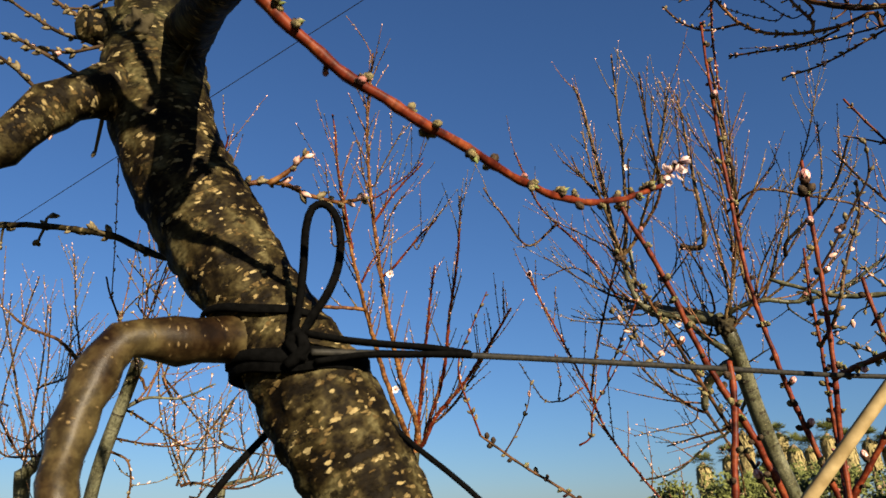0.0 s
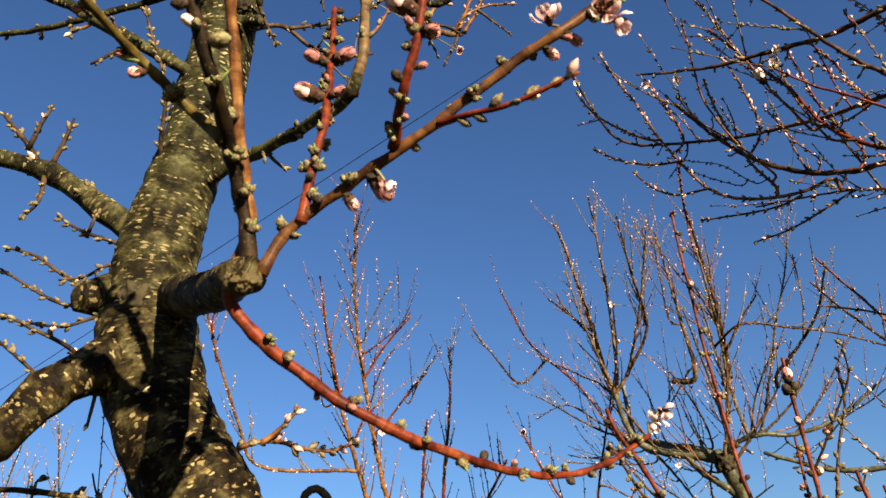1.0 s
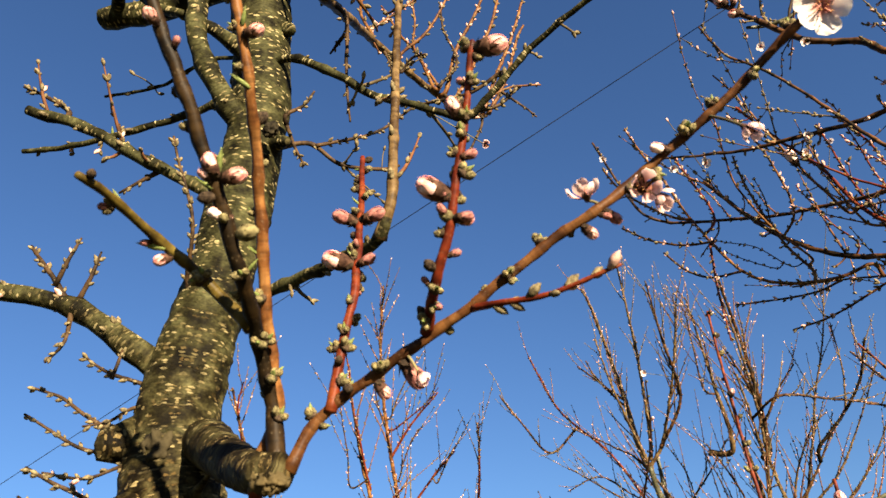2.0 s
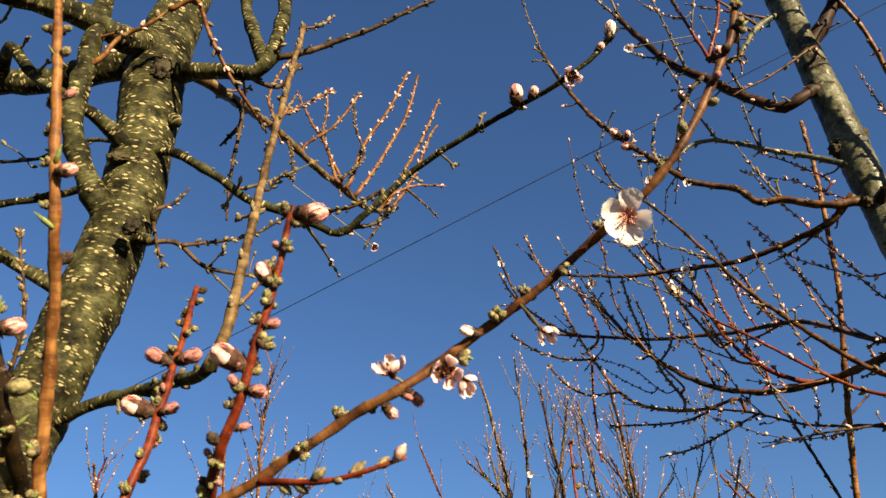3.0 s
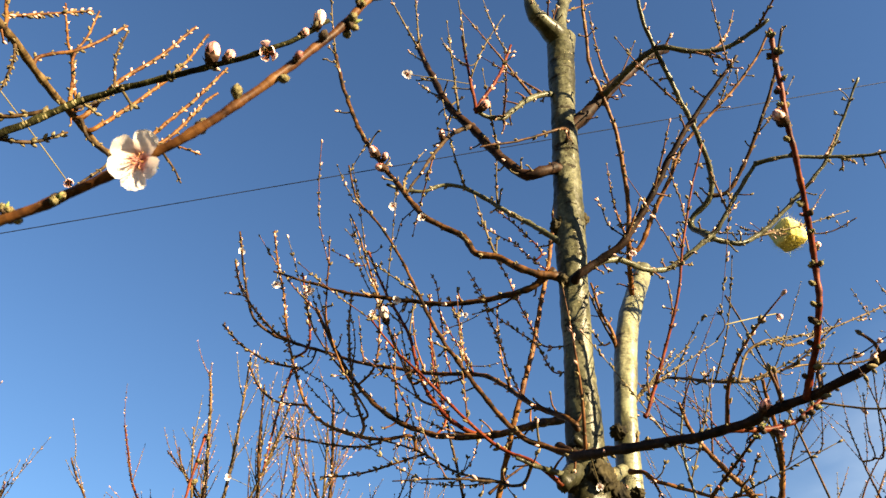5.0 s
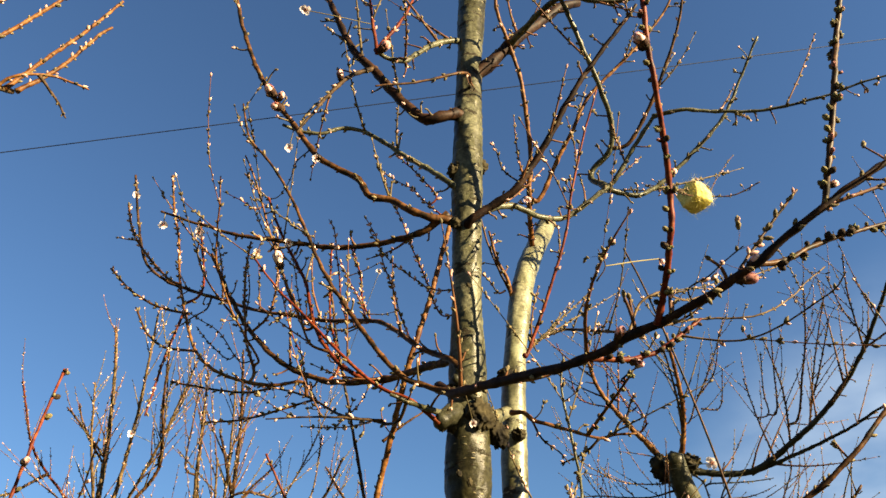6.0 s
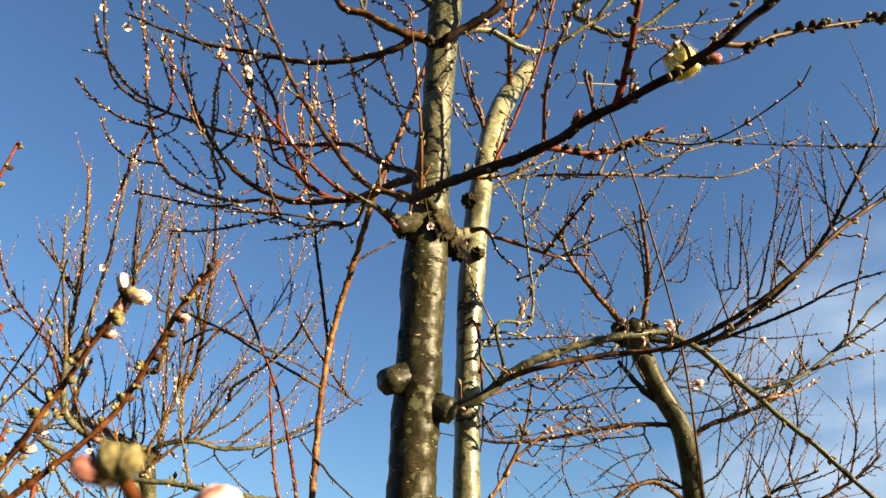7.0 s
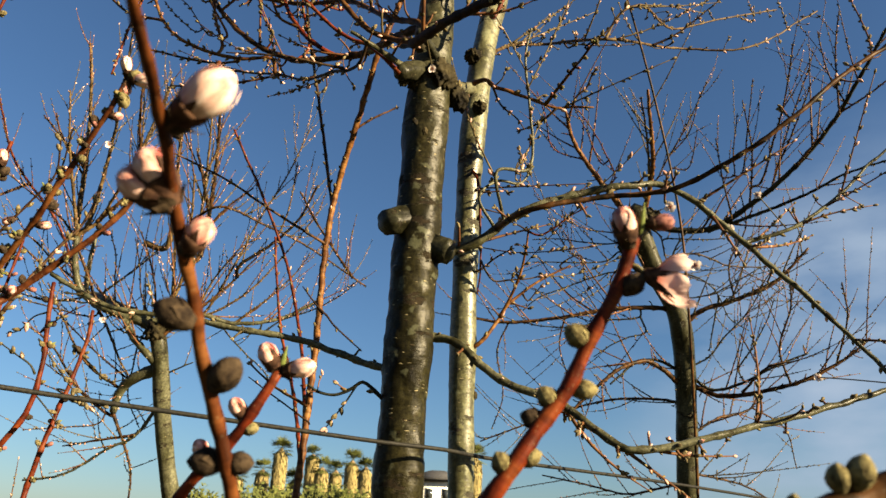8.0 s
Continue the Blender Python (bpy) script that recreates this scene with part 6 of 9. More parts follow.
limb(tree_h, "trunk", "bark", 0.0280, 0.0200, [(0.500, 1.020, -0.050), (0.490, 1.000, 0.600), (0.470, 0.980, 1.100), (0.480, 0.980, 1.360)])
limb(tree_h, "shoot", "red", 0.0015, 0.0008, [(0.235, 1.300, 1.744), (0.253, 1.296, 1.754), (0.261, 1.275, 1.801), (0.295, 1.252, 1.854), (0.336, 1.220, 1.925)])
limb(tree_h, "shoot", "brown", 0.0012, 0.0006, [(0.099, 1.200, 1.726), (0.114, 1.190, 1.748), (0.136, 1.171, 1.791), (0.143, 1.154, 1.830)])
limb(tree_h, "shoot", "red", 0.0012, 0.0007, [(0.612, 1.000, 1.871), (0.608, 1.006, 1.864), (0.627, 0.983, 1.885), (0.649, 0.962, 1.901)])
limb(tree_h, "twig", "dusky", 0.0013, 0.0007, [(0.614, 1.000, 1.809), (0.607, 0.999, 1.819), (0.589, 1.005, 1.831), (0.563, 1.014, 1.847)])
limb(tree_h, "shoot", "dusky", 0.0011, 0.0006, [(0.613, 1.000, 1.850), (0.608, 1.001, 1.855), (0.637, 0.999, 1.822), (0.662, 0.995, 1.795), (0.695, 0.988, 1.765)])
limb(tree_h, "shoot", "dusky", 0.0011, 0.0006, [(0.615, 1.000, 1.788), (0.635, 0.996, 1.769), (0.658, 0.994, 1.743)])
limb(tree_h, "shoot", "dusky", 0.0012, 0.0006, [(0.659, 1.050, 1.801), (0.648, 1.056, 1.803), (0.686, 1.042, 1.782), (0.711, 1.024, 1.786)])
limb(tree_h, "shoot", "dusky", 0.0012, 0.0007, [(0.668, 1.050, 1.858), (0.654, 1.055, 1.865), (0.686, 1.048, 1.838), (0.708, 1.043, 1.820), (0.730, 1.027, 1.824)])
limb(tree_h, "twig", "dusky", 0.0011, 0.0006, [(0.611, 1.000, 1.892), (0.597, 1.012, 1.886), (0.585, 1.028, 1.868), (0.571, 1.040, 1.864)])
limb(tree_h, "shoot", "deep", 0.0041, 0.0023, [(0.491, 2.470, 2.008), (0.509, 2.402, 2.141), (0.550, 2.313, 2.316), (0.577, 2.262, 2.416), (0.619, 2.179, 2.578), (0.621, 2.104, 2.728)])
limb(tree_h, "shoot", "deep", 0.0017, 0.0010, [(0.512, 0.929, 1.923), (0.515, 0.927, 1.927), (0.535, 0.909, 1.961), (0.555, 0.891, 1.997), (0.573, 0.872, 2.033), (0.567, 0.850, 2.077)])
limb(tree_h, "shoot", "red", 0.0016, 0.0009, [(0.291, 1.255, 1.847), (0.287, 1.252, 1.853), (0.301, 1.235, 1.887), (0.319, 1.213, 1.929), (0.338, 1.193, 1.970)])
limb(tree_h, "shoot", "red", 0.0015, 0.0008, [(0.061, 1.200, 1.754), (0.029, 1.149, 1.855), (0.053, 1.119, 1.913), (0.077, 1.095, 1.960)])
limb(tree_h, "shoot", "red", 0.0024, 0.0013, [(0.466, 2.448, 2.050), (0.388, 2.469, 2.011), (0.390, 2.435, 2.077), (0.374, 2.396, 2.156)])
limb(tree_h, "twig", "twig", 0.0024, 0.0013, [(0.388, 2.469, 2.011), (0.342, 2.469, 2.012), (0.288, 2.435, 2.080), (0.252, 2.408, 2.134)])
limb(tree_h, "twig", "deep", 0.0011, 0.0006, [(0.337, 1.036, 1.863), (0.312, 1.052, 1.834), (0.280, 1.034, 1.869), (0.247, 1.018, 1.902)])

tree_s = tree("slender young peach tree with a tall orange shoot", (1.02, 1.22, 0))
STYLE[tree_s] = {'near': False, 'single': False, 'gap': 0.035, 'bud': 0.008, 'pinkish': 0.1, 'twigs': {}, 'rise': 0.4, 'reach': (0.05, 0.12), 'thick': 1.0}
limb(tree_s, "shoot", "orange", 0.0067, 0.0055, [(1.070, 1.200, 1.539), (1.107, 1.260, 1.999), (1.113, 1.280, 2.191), (1.127, 1.290, 2.338), (1.132, 1.220, 2.500), (1.130, 1.130, 2.650), (1.165, 1.100, 2.800), (1.200, 1.100, 2.940), (1.250, 1.100, 3.140), (1.290, 1.100, 3.360)])
limb(tree_s, "shoot", "brown", 0.0038, 0.0028, [(1.128, 1.300, 2.310), (1.068, 1.300, 2.560), (1.022, 1.300, 2.742), (0.992, 1.300, 2.898)])
limb(tree_s, "twig", "brown", 0.0030, 0.0016, [(1.112, 1.280, 2.214), (0.974, 1.250, 2.243), (0.867, 1.220, 2.266), (0.762, 1.200, 2.278)])
limb(tree_s, "twig", "brown", 0.0034, 0.0021, [(1.166, 1.330, 2.536), (1.208, 1.300, 2.577), (1.265, 1.280, 2.622)])
limb(tree_s, "twig", "brown", 0.0032, 0.0016, [(1.096, 1.240, 1.859), (1.039, 1.300, 1.904), (0.988, 1.300, 1.940)])
limb(tree_s, "shoot", "red", 0.0039, 0.0027, [(1.088, 1.230, 1.760), (1.115, 1.380, 1.920), (1.112, 1.480, 2.060), (1.093, 1.500, 2.183), (1.074, 1.500, 2.294)])
limb(tree_s, "shoot", "red", 0.0038, 0.0026, [(1.094, 1.240, 1.830), (1.110, 1.350, 2.010), (1.075, 1.395, 2.190), (1.007, 1.400, 2.326), (0.911, 1.400, 2.483)])
limb(tree_s, "trunk", "russet", 0.0200, 0.0080, [(1.020, 1.220, -0.050), (1.040, 1.210, 0.700), (1.065, 1.200, 1.350), (1.070, 1.200, 1.560)])
limb(tree_s, "shoot", "deep", 0.0018, 0.0010, [(1.093, 1.238, 1.827), (1.100, 1.233, 1.827), (1.069, 1.242, 1.848), (1.026, 1.257, 1.876), (0.983, 1.271, 1.904)])
limb(tree_s, "shoot", "deep", 0.0023, 0.0013, [(1.109, 1.265, 2.047), (1.115, 1.257, 2.054), (1.137, 1.253, 2.033), (1.198, 1.237, 1.985)])
limb(tree_s, "shoot", "deep", 0.0021, 0.0011, [(1.115, 1.257, 2.054), (1.099, 1.261, 2.069), (1.066, 1.265, 2.103)])

tree_q = tree("thin red sapling rising past the branches", (2.06, 1.15, 0))
STYLE[tree_q] = {'near': False, 'single': False, 'gap': 0.04, 'bud': 0.008, 'pinkish': 0.1, 'twigs': {}, 'rise': 0.4, 'reach': (0.05, 0.12), 'thick': 1.0}
limb(tree_q, "trunk", "brown", 0.0042, 0.0024, [(2.060, 1.150, -0.050), (2.040, 1.125, 0.800), (1.979, 1.054, 1.652), (1.852, 0.933, 2.069), (1.813, 0.900, 2.321), (1.743, 0.881, 2.586), (1.650, 0.869, 2.865), (1.616, 0.876, 2.975)])

tree_e = tree("pruned peach tree with a grey trunk and upright orange shoots", (1.52, 3.06, 0))
STYLE[tree_e] = {'spurs': 0.4, 'near': False, 'single': False, 'gap': 0.019, 'bud': 0.0080, 'pinkish': 0.25, 'twigs': {'limb': 0.45, 'branch': 0.45, 'shoot': 0.30}, 'rise': 0.8, 'reach': (0.12, 0.36), 'thick': 0.95}
limb(tree_e, "trunk", "bark2", 0.0359, 0.0299, [(1.520, 3.060, -0.050), (1.480, 3.030, 0.800), (1.359, 2.933, 1.516), (1.233, 2.845, 1.867), (1.180, 2.803, 2.023), (1.095, 2.725, 2.296), (1.068, 2.749, 2.362)])
limb(tree_e, "limb", "bark2", 0.0180, 0.0120, [(1.078, 2.737, 2.339), (1.082, 2.749, 2.342), (1.012, 2.806, 2.397), (0.972, 2.903, 2.435), (0.904, 3.077, 2.512), (0.846, 3.259, 2.558)])
limb(tree_e, "limb", "bark2", 0.0190, 0.0127, [(1.125, 2.754, 2.195), (1.059, 2.814, 2.159), (1.026, 2.857, 2.114), (1.020, 2.900, 2.035)])
limb(tree_e, "shoot", "tan", 0.0103, 0.0042, [(0.752, 2.819, 2.653), (0.749, 2.876, 2.700), (0.724, 2.877, 2.988), (0.689, 2.858, 3.219), (0.649, 2.807, 3.393), (0.626, 2.814, 3.487)])
limb(tree_e, "shoot", "tan", 0.0077, 0.0030, [(0.749, 2.876, 2.700), (0.772, 2.876, 2.699), (0.791, 2.778, 3.019), (0.751, 2.585, 3.488)])
limb(tree_e, "shoot", "tan", 0.0067, 0.0027, [(0.752, 2.819, 2.653), (0.805, 2.789, 2.715), (0.850, 2.683, 2.856), (0.877, 2.604, 2.963), (0.913, 2.419, 3.214)])
limb(tree_e, "shoot", "brown", 0.0067, 0.0027, [(0.805, 2.789, 2.715), (0.897, 2.671, 2.871), (0.844, 2.537, 3.056), (0.793, 2.391, 3.259)])
limb(tree_e, "shoot", "tan", 0.0099, 0.0028, [(0.994, 2.804, 2.683), (1.061, 2.744, 2.660), (1.033, 2.646, 2.898), (1.009, 2.595, 3.070), (0.979, 2.531, 3.245)])
limb(tree_e, "shoot", "brown", 0.0097, 0.0036, [(1.114, 2.590, 2.585), (1.179, 2.685, 2.633), (1.158, 2.564, 2.901), (1.128, 2.501, 3.090), (1.064, 2.368, 3.276)])
limb(tree_e, "shoot", "red", 0.0059, 0.0031, [(0.846, 3.259, 2.558), (0.705, 3.277, 2.848), (0.484, 3.151, 3.033), (0.403, 3.058, 3.165), (0.358, 2.995, 3.253)])
limb(tree_e, "shoot", "brown", 0.0057, 0.0030, [(0.557, 3.196, 2.968), (0.406, 3.144, 2.843), (0.290, 3.061, 2.963), (0.232, 3.016, 3.028), (0.203, 2.986, 3.071)])
limb(tree_e, "shoot", "brown", 0.0066, 0.0026, [(1.167, 2.605, 2.806), (1.056, 2.498, 2.997)])
limb(tree_e, "shoot", "brown", 0.0056, 0.0026, [(1.172, 2.637, 2.737), (1.177, 2.609, 2.737), (1.227, 2.546, 2.820), (1.293, 2.490, 2.894)])
limb(tree_e, "shoot", "olive", 0.0062, 0.0033, [(1.315, 2.601, 2.557), (1.304, 2.565, 2.587), (1.394, 2.493, 2.680), (1.463, 2.421, 2.774), (1.495, 2.325, 2.905)])
limb(tree_e, "shoot", "brown", 0.0046, 0.0033, [(1.094, 2.538, 2.716), (1.166, 2.425, 2.752), (1.348, 2.434, 2.729), (1.509, 2.449, 2.701), (1.828, 2.503, 2.609)])
limb(tree_e, "shoot", "brown", 0.0053, 0.0033, [(1.758, 2.492, 2.628), (1.535, 2.391, 2.778), (1.430, 2.335, 2.860)])
limb(tree_e, "shoot", "brown", 0.0045, 0.0029, [(0.728, 2.878, 2.955), (0.631, 2.847, 3.034), (0.539, 2.803, 3.100)])
limb(tree_e, "shoot", "brown", 0.0045, 0.0029, [(0.731, 2.878, 2.920), (0.721, 2.905, 2.950), (0.653, 2.861, 3.013), (0.598, 2.818, 3.076), (0.577, 2.789, 3.117)])
limb(tree_e, "limb", "bark2", 0.0120, 0.0075, [(1.115, 2.758, 2.202), (1.077, 2.730, 2.227), (1.006, 2.774, 2.308), (0.965, 2.816, 2.390), (0.870, 2.946, 2.443), (0.840, 2.981, 2.517), (0.828, 2.967, 2.745)])
limb(tree_e, "branch", "tan", 0.0065, 0.0034, [(1.088, 2.727, 2.316), (1.080, 2.683, 2.348), (1.118, 2.620, 2.507), (1.102, 2.557, 2.668), (1.065, 2.478, 2.870)])
limb(tree_e, "branch", "brown", 0.0065, 0.0026, [(1.099, 2.726, 2.284), (1.089, 2.706, 2.287), (1.179, 2.668, 2.385), (1.291, 2.614, 2.522), (1.381, 2.560, 2.660)])
limb(tree_e, "limb", "bark2", 0.0165, 0.0090, [(1.082, 2.749, 2.342), (0.880, 2.852, 2.418), (0.814, 2.866, 2.462), (0.771, 2.845, 2.555), (0.752, 2.819, 2.653)])
limb(tree_e, "limb", "bark2", 0.0095, 0.0050, [(1.105, 2.745, 2.359), (1.120, 2.723, 2.378), (1.200, 2.657, 2.398), (1.345, 2.639, 2.386), (1.497, 2.585, 2.420), (1.636, 2.501, 2.512)])
limb(tree_e, "shoot", "tan", 0.0063, 0.0025, [(0.752, 2.819, 2.653), (0.702, 2.776, 2.807), (0.648, 2.713, 2.954), (0.598, 2.622, 3.139)])
limb(tree_e, "shoot", "tan", 0.0062, 0.0025, [(1.120, 2.723, 2.378), (1.089, 2.645, 2.544), (0.999, 2.506, 2.880)])
limb(tree_e, "shoot", "tan", 0.0062, 0.0026, [(1.179, 2.668, 2.385), (1.188, 2.683, 2.391), (1.139, 2.610, 2.588), (1.124, 2.531, 2.761), (1.086, 2.429, 2.993), (1.055, 2.370, 3.152)])
limb(tree_e, "shoot", "tan", 0.0048, 0.0017, [(1.188, 2.683, 2.391), (1.210, 2.704, 2.420), (1.234, 2.643, 2.528), (1.307, 2.541, 2.671), (1.360, 2.521, 2.711)])
limb(tree_e, "shoot", "tan", 0.0048, 0.0018, [(1.210, 2.704, 2.420), (1.230, 2.697, 2.411), (1.295, 2.599, 2.595), (1.344, 2.509, 2.785), (1.401, 2.422, 2.961), (1.440, 2.344, 3.143)])
limb(tree_e, "shoot", "tan", 0.0048, 0.0018, [(1.230, 2.697, 2.411), (1.253, 2.705, 2.416), (1.362, 2.618, 2.502), (1.449, 2.542, 2.633), (1.550, 2.401, 2.847)])
limb(tree_e, "shoot", "tan", 0.0048, 0.0018, [(1.345, 2.639, 2.386), (1.452, 2.558, 2.504), (1.528, 2.502, 2.616), (1.546, 2.452, 2.674)])
limb(tree_e, "shoot", "brown", 0.0054, 0.0017, [(0.880, 2.852, 2.418), (0.712, 2.844, 2.696), (0.641, 2.854, 2.750), (0.481, 2.886, 2.858)])
limb(tree_e, "shoot", "brown", 0.0054, 0.0017, [(0.810, 2.868, 2.461), (0.690, 2.958, 2.547), (0.453, 2.992, 2.727)])
limb(tree_e, "shoot", "brown", 0.0056, 0.0025, [(1.020, 2.900, 2.035), (1.124, 2.927, 1.842), (1.151, 2.977, 1.705)])
limb(tree_e, "shoot", "brown", 0.0056, 0.0025, [(1.027, 2.902, 2.023), (1.014, 2.909, 2.025), (0.895, 2.945, 2.108), (0.766, 2.954, 2.261), (0.658, 2.988, 2.335)])
limb(tree_e, "shoot", "bark2", 0.0063, 0.0034, [(1.161, 2.786, 2.083), (1.111, 2.878, 1.960), (1.036, 2.952, 1.907), (0.918, 3.074, 1.812), (0.800, 3.162, 1.787)])
limb(tree_e, "shoot", "brown", 0.0048, 0.0025, [(1.111, 2.878, 1.960), (0.993, 2.966, 1.935), (0.893, 3.043, 1.910)])
limb(tree_e, "shoot", "brown", 0.0048, 0.0025, [(1.026, 2.857, 2.114), (0.887, 2.902, 2.207), (0.776, 2.899, 2.360), (0.701, 2.891, 2.475)])
limb(tree_e, "shoot", "tan", 0.0037, 0.0020, [(0.897, 2.671, 2.871), (0.873, 2.602, 3.029), (0.838, 2.539, 3.172), (0.810, 2.489, 3.286)])
limb(tree_e, "shoot", "tan", 0.0034, 0.0019, [(0.870, 2.624, 2.936), (0.909, 2.556, 3.090), (0.921, 2.488, 3.246)])
limb(tree_e, "shoot", "brown", 0.0037, 0.0020, [(1.036, 2.658, 2.868), (0.997, 2.654, 2.878), (0.971, 2.579, 3.049), (0.959, 2.523, 3.177)])
limb(tree_e, "shoot", "brown", 0.0028, 0.0016, [(1.110, 2.493, 2.848), (1.098, 2.487, 2.861), (1.116, 2.434, 2.981), (1.106, 2.372, 3.122)])
limb(tree_e, "shoot", "brown", 0.0027, 0.0015, [(1.096, 2.547, 2.928), (1.006, 2.499, 3.038), (0.927, 2.438, 3.177)])
limb(tree_e, "shoot", "tan", 0.0032, 0.0017, [(1.411, 2.475, 2.704), (1.425, 2.424, 2.820), (1.409, 2.349, 2.990)])
limb(tree_e, "shoot", "twig", 0.0024, 0.0013, [(1.083, 2.518, 2.769), (0.985, 2.490, 2.833), (0.913, 2.469, 2.881)])
limb(tree_e, "shoot", "twig", 0.0035, 0.0019, [(0.894, 2.913, 2.430), (0.891, 2.930, 2.393), (0.702, 2.928, 2.397), (0.529, 2.921, 2.416)])
limb(tree_e, "shoot", "brown", 0.0038, 0.0021, [(0.889, 3.123, 2.523), (0.725, 3.084, 2.611), (0.592, 3.049, 2.692), (0.446, 3.069, 2.649)])
limb(tree_e, "shoot", "brown", 0.0029, 0.0016, [(0.999, 2.913, 2.035), (0.984, 2.932, 1.994), (0.879, 2.943, 1.969), (0.744, 2.954, 1.945)])
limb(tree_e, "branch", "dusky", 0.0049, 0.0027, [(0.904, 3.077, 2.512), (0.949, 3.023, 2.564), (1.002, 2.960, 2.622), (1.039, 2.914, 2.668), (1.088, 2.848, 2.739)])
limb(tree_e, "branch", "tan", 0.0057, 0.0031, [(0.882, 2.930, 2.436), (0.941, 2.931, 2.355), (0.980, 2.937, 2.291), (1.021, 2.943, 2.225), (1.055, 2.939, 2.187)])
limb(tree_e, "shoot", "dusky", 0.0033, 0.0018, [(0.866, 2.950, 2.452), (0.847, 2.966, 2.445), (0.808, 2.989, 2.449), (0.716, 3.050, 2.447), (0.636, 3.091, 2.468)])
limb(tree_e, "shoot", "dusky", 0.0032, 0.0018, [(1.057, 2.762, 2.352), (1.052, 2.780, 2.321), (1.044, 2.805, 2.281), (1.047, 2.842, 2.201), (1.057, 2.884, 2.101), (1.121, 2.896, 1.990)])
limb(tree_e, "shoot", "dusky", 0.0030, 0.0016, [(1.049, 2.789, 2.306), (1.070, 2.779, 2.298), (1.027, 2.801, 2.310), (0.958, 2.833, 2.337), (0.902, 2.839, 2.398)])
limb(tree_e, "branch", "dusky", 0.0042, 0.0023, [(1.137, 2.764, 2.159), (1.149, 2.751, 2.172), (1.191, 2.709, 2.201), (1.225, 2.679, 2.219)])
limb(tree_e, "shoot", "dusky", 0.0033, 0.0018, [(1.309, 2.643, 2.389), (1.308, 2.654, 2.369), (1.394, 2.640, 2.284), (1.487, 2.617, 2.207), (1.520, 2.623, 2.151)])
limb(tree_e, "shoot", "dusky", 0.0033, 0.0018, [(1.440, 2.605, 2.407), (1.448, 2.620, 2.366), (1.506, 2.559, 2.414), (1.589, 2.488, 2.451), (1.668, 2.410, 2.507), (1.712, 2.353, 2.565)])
limb(tree_e, "shoot", "brown", 0.0030, 0.0016, [(0.746, 3.089, 2.600), (0.786, 3.025, 2.677), (0.783, 2.985, 2.763)])
limb(tree_e, "shoot", "tan", 0.0031, 0.0017, [(0.955, 2.946, 2.454), (0.931, 2.922, 2.537), (0.907, 2.887, 2.640), (0.850, 2.869, 2.753)])
limb(tree_e, "shoot", "brown", 0.0030, 0.0017, [(1.047, 2.777, 2.369), (1.051, 2.767, 2.385), (1.009, 2.756, 2.463), (0.978, 2.728, 2.563), (0.940, 2.705, 2.661)])
limb(tree_e, "branch", "brown", 0.0045, 0.0025, [(1.051, 2.767, 2.385), (1.066, 2.758, 2.385), (1.054, 2.726, 2.465), (1.015, 2.703, 2.564), (0.952, 2.686, 2.682)])
limb(tree_e, "shoot", "brown", 0.0028, 0.0015, [(1.157, 2.678, 2.361), (1.180, 2.676, 2.334), (1.131, 2.683, 2.382), (1.093, 2.670, 2.459), (1.060, 2.663, 2.518)])
limb(tree_e, "shoot", "deep", 0.0033, 0.0018, [(1.052, 2.863, 2.151), (0.908, 2.824, 2.231), (0.801, 2.788, 2.302), (0.732, 2.765, 2.349)])
limb(tree_e, "shoot", "deep", 0.0033, 0.0018, [(0.969, 2.922, 2.056), (0.864, 2.893, 2.116), (0.745, 2.863, 2.178)])
limb(tree_e, "shoot", "deep", 0.0035, 0.0019, [(0.889, 3.123, 2.523), (0.765, 3.144, 2.483), (0.639, 3.146, 2.482), (0.572, 3.138, 2.499)])
limb(tree_e, "shoot", "red", 0.0046, 0.0026, [(1.470, 3.020, 0.850), (0.980, 2.560, 1.350), (0.486, 2.211, 1.865), (0.428, 2.152, 1.983), (0.379, 2.107, 2.072), (0.329, 2.063, 2.161), (0.286, 2.026, 2.235), (0.257, 1.995, 2.296)])

tree_f = tree("small peach tree with upright orange shoots in bud", (-0.16, 2.8, 0))
STYLE[tree_f] = {'spurs': 0.4, 'near': False, 'single': False, 'gap': 0.019, 'bud': 0.0080, 'pinkish': 0.25, 'twigs': {'limb': 0.45, 'branch': 0.45, 'shoot': 0.30}, 'rise': 0.8, 'reach': (0.12, 0.36), 'thick': 0.95}
limb(tree_f, "trunk", "bark2", 0.0196, 0.0157, [(-0.160, 2.800, -0.050), (-0.138, 2.743, 1.509), (-0.127, 2.671, 1.691), (-0.107, 2.600, 1.873)])
limb(tree_f, "shoot", "orange", 0.0095, 0.0031, [(-0.108, 2.607, 1.855), (-0.095, 2.571, 1.946), (-0.140, 2.521, 2.075), (-0.182, 2.441, 2.276), (-0.214, 2.355, 2.496), (-0.236, 2.262, 2.734), (-0.240, 2.183, 2.934), (-0.213, 2.094, 3.162)])
limb(tree_f, "shoot", "orange", 0.0088, 0.0030, [(-0.108, 2.607, 1.855), (-0.167, 2.491, 2.013), (-0.220, 2.428, 2.175), (-0.273, 2.288, 2.393), (-0.311, 2.219, 2.569), (-0.332, 2.150, 2.744), (-0.339, 2.102, 2.867)])
limb(tree_f, "shoot", "red", 0.0073, 0.0031, [(-0.107, 2.600, 1.873), (-0.031, 2.386, 2.418), (-0.019, 2.365, 2.473)])
limb(tree_f, "shoot", "red", 0.0073, 0.0031, [(-0.100, 2.594, 1.887), (-0.087, 2.593, 1.891), (-0.035, 2.558, 1.981), (0.066, 2.516, 2.087), (0.148, 2.474, 2.194), (0.240, 2.421, 2.329)])
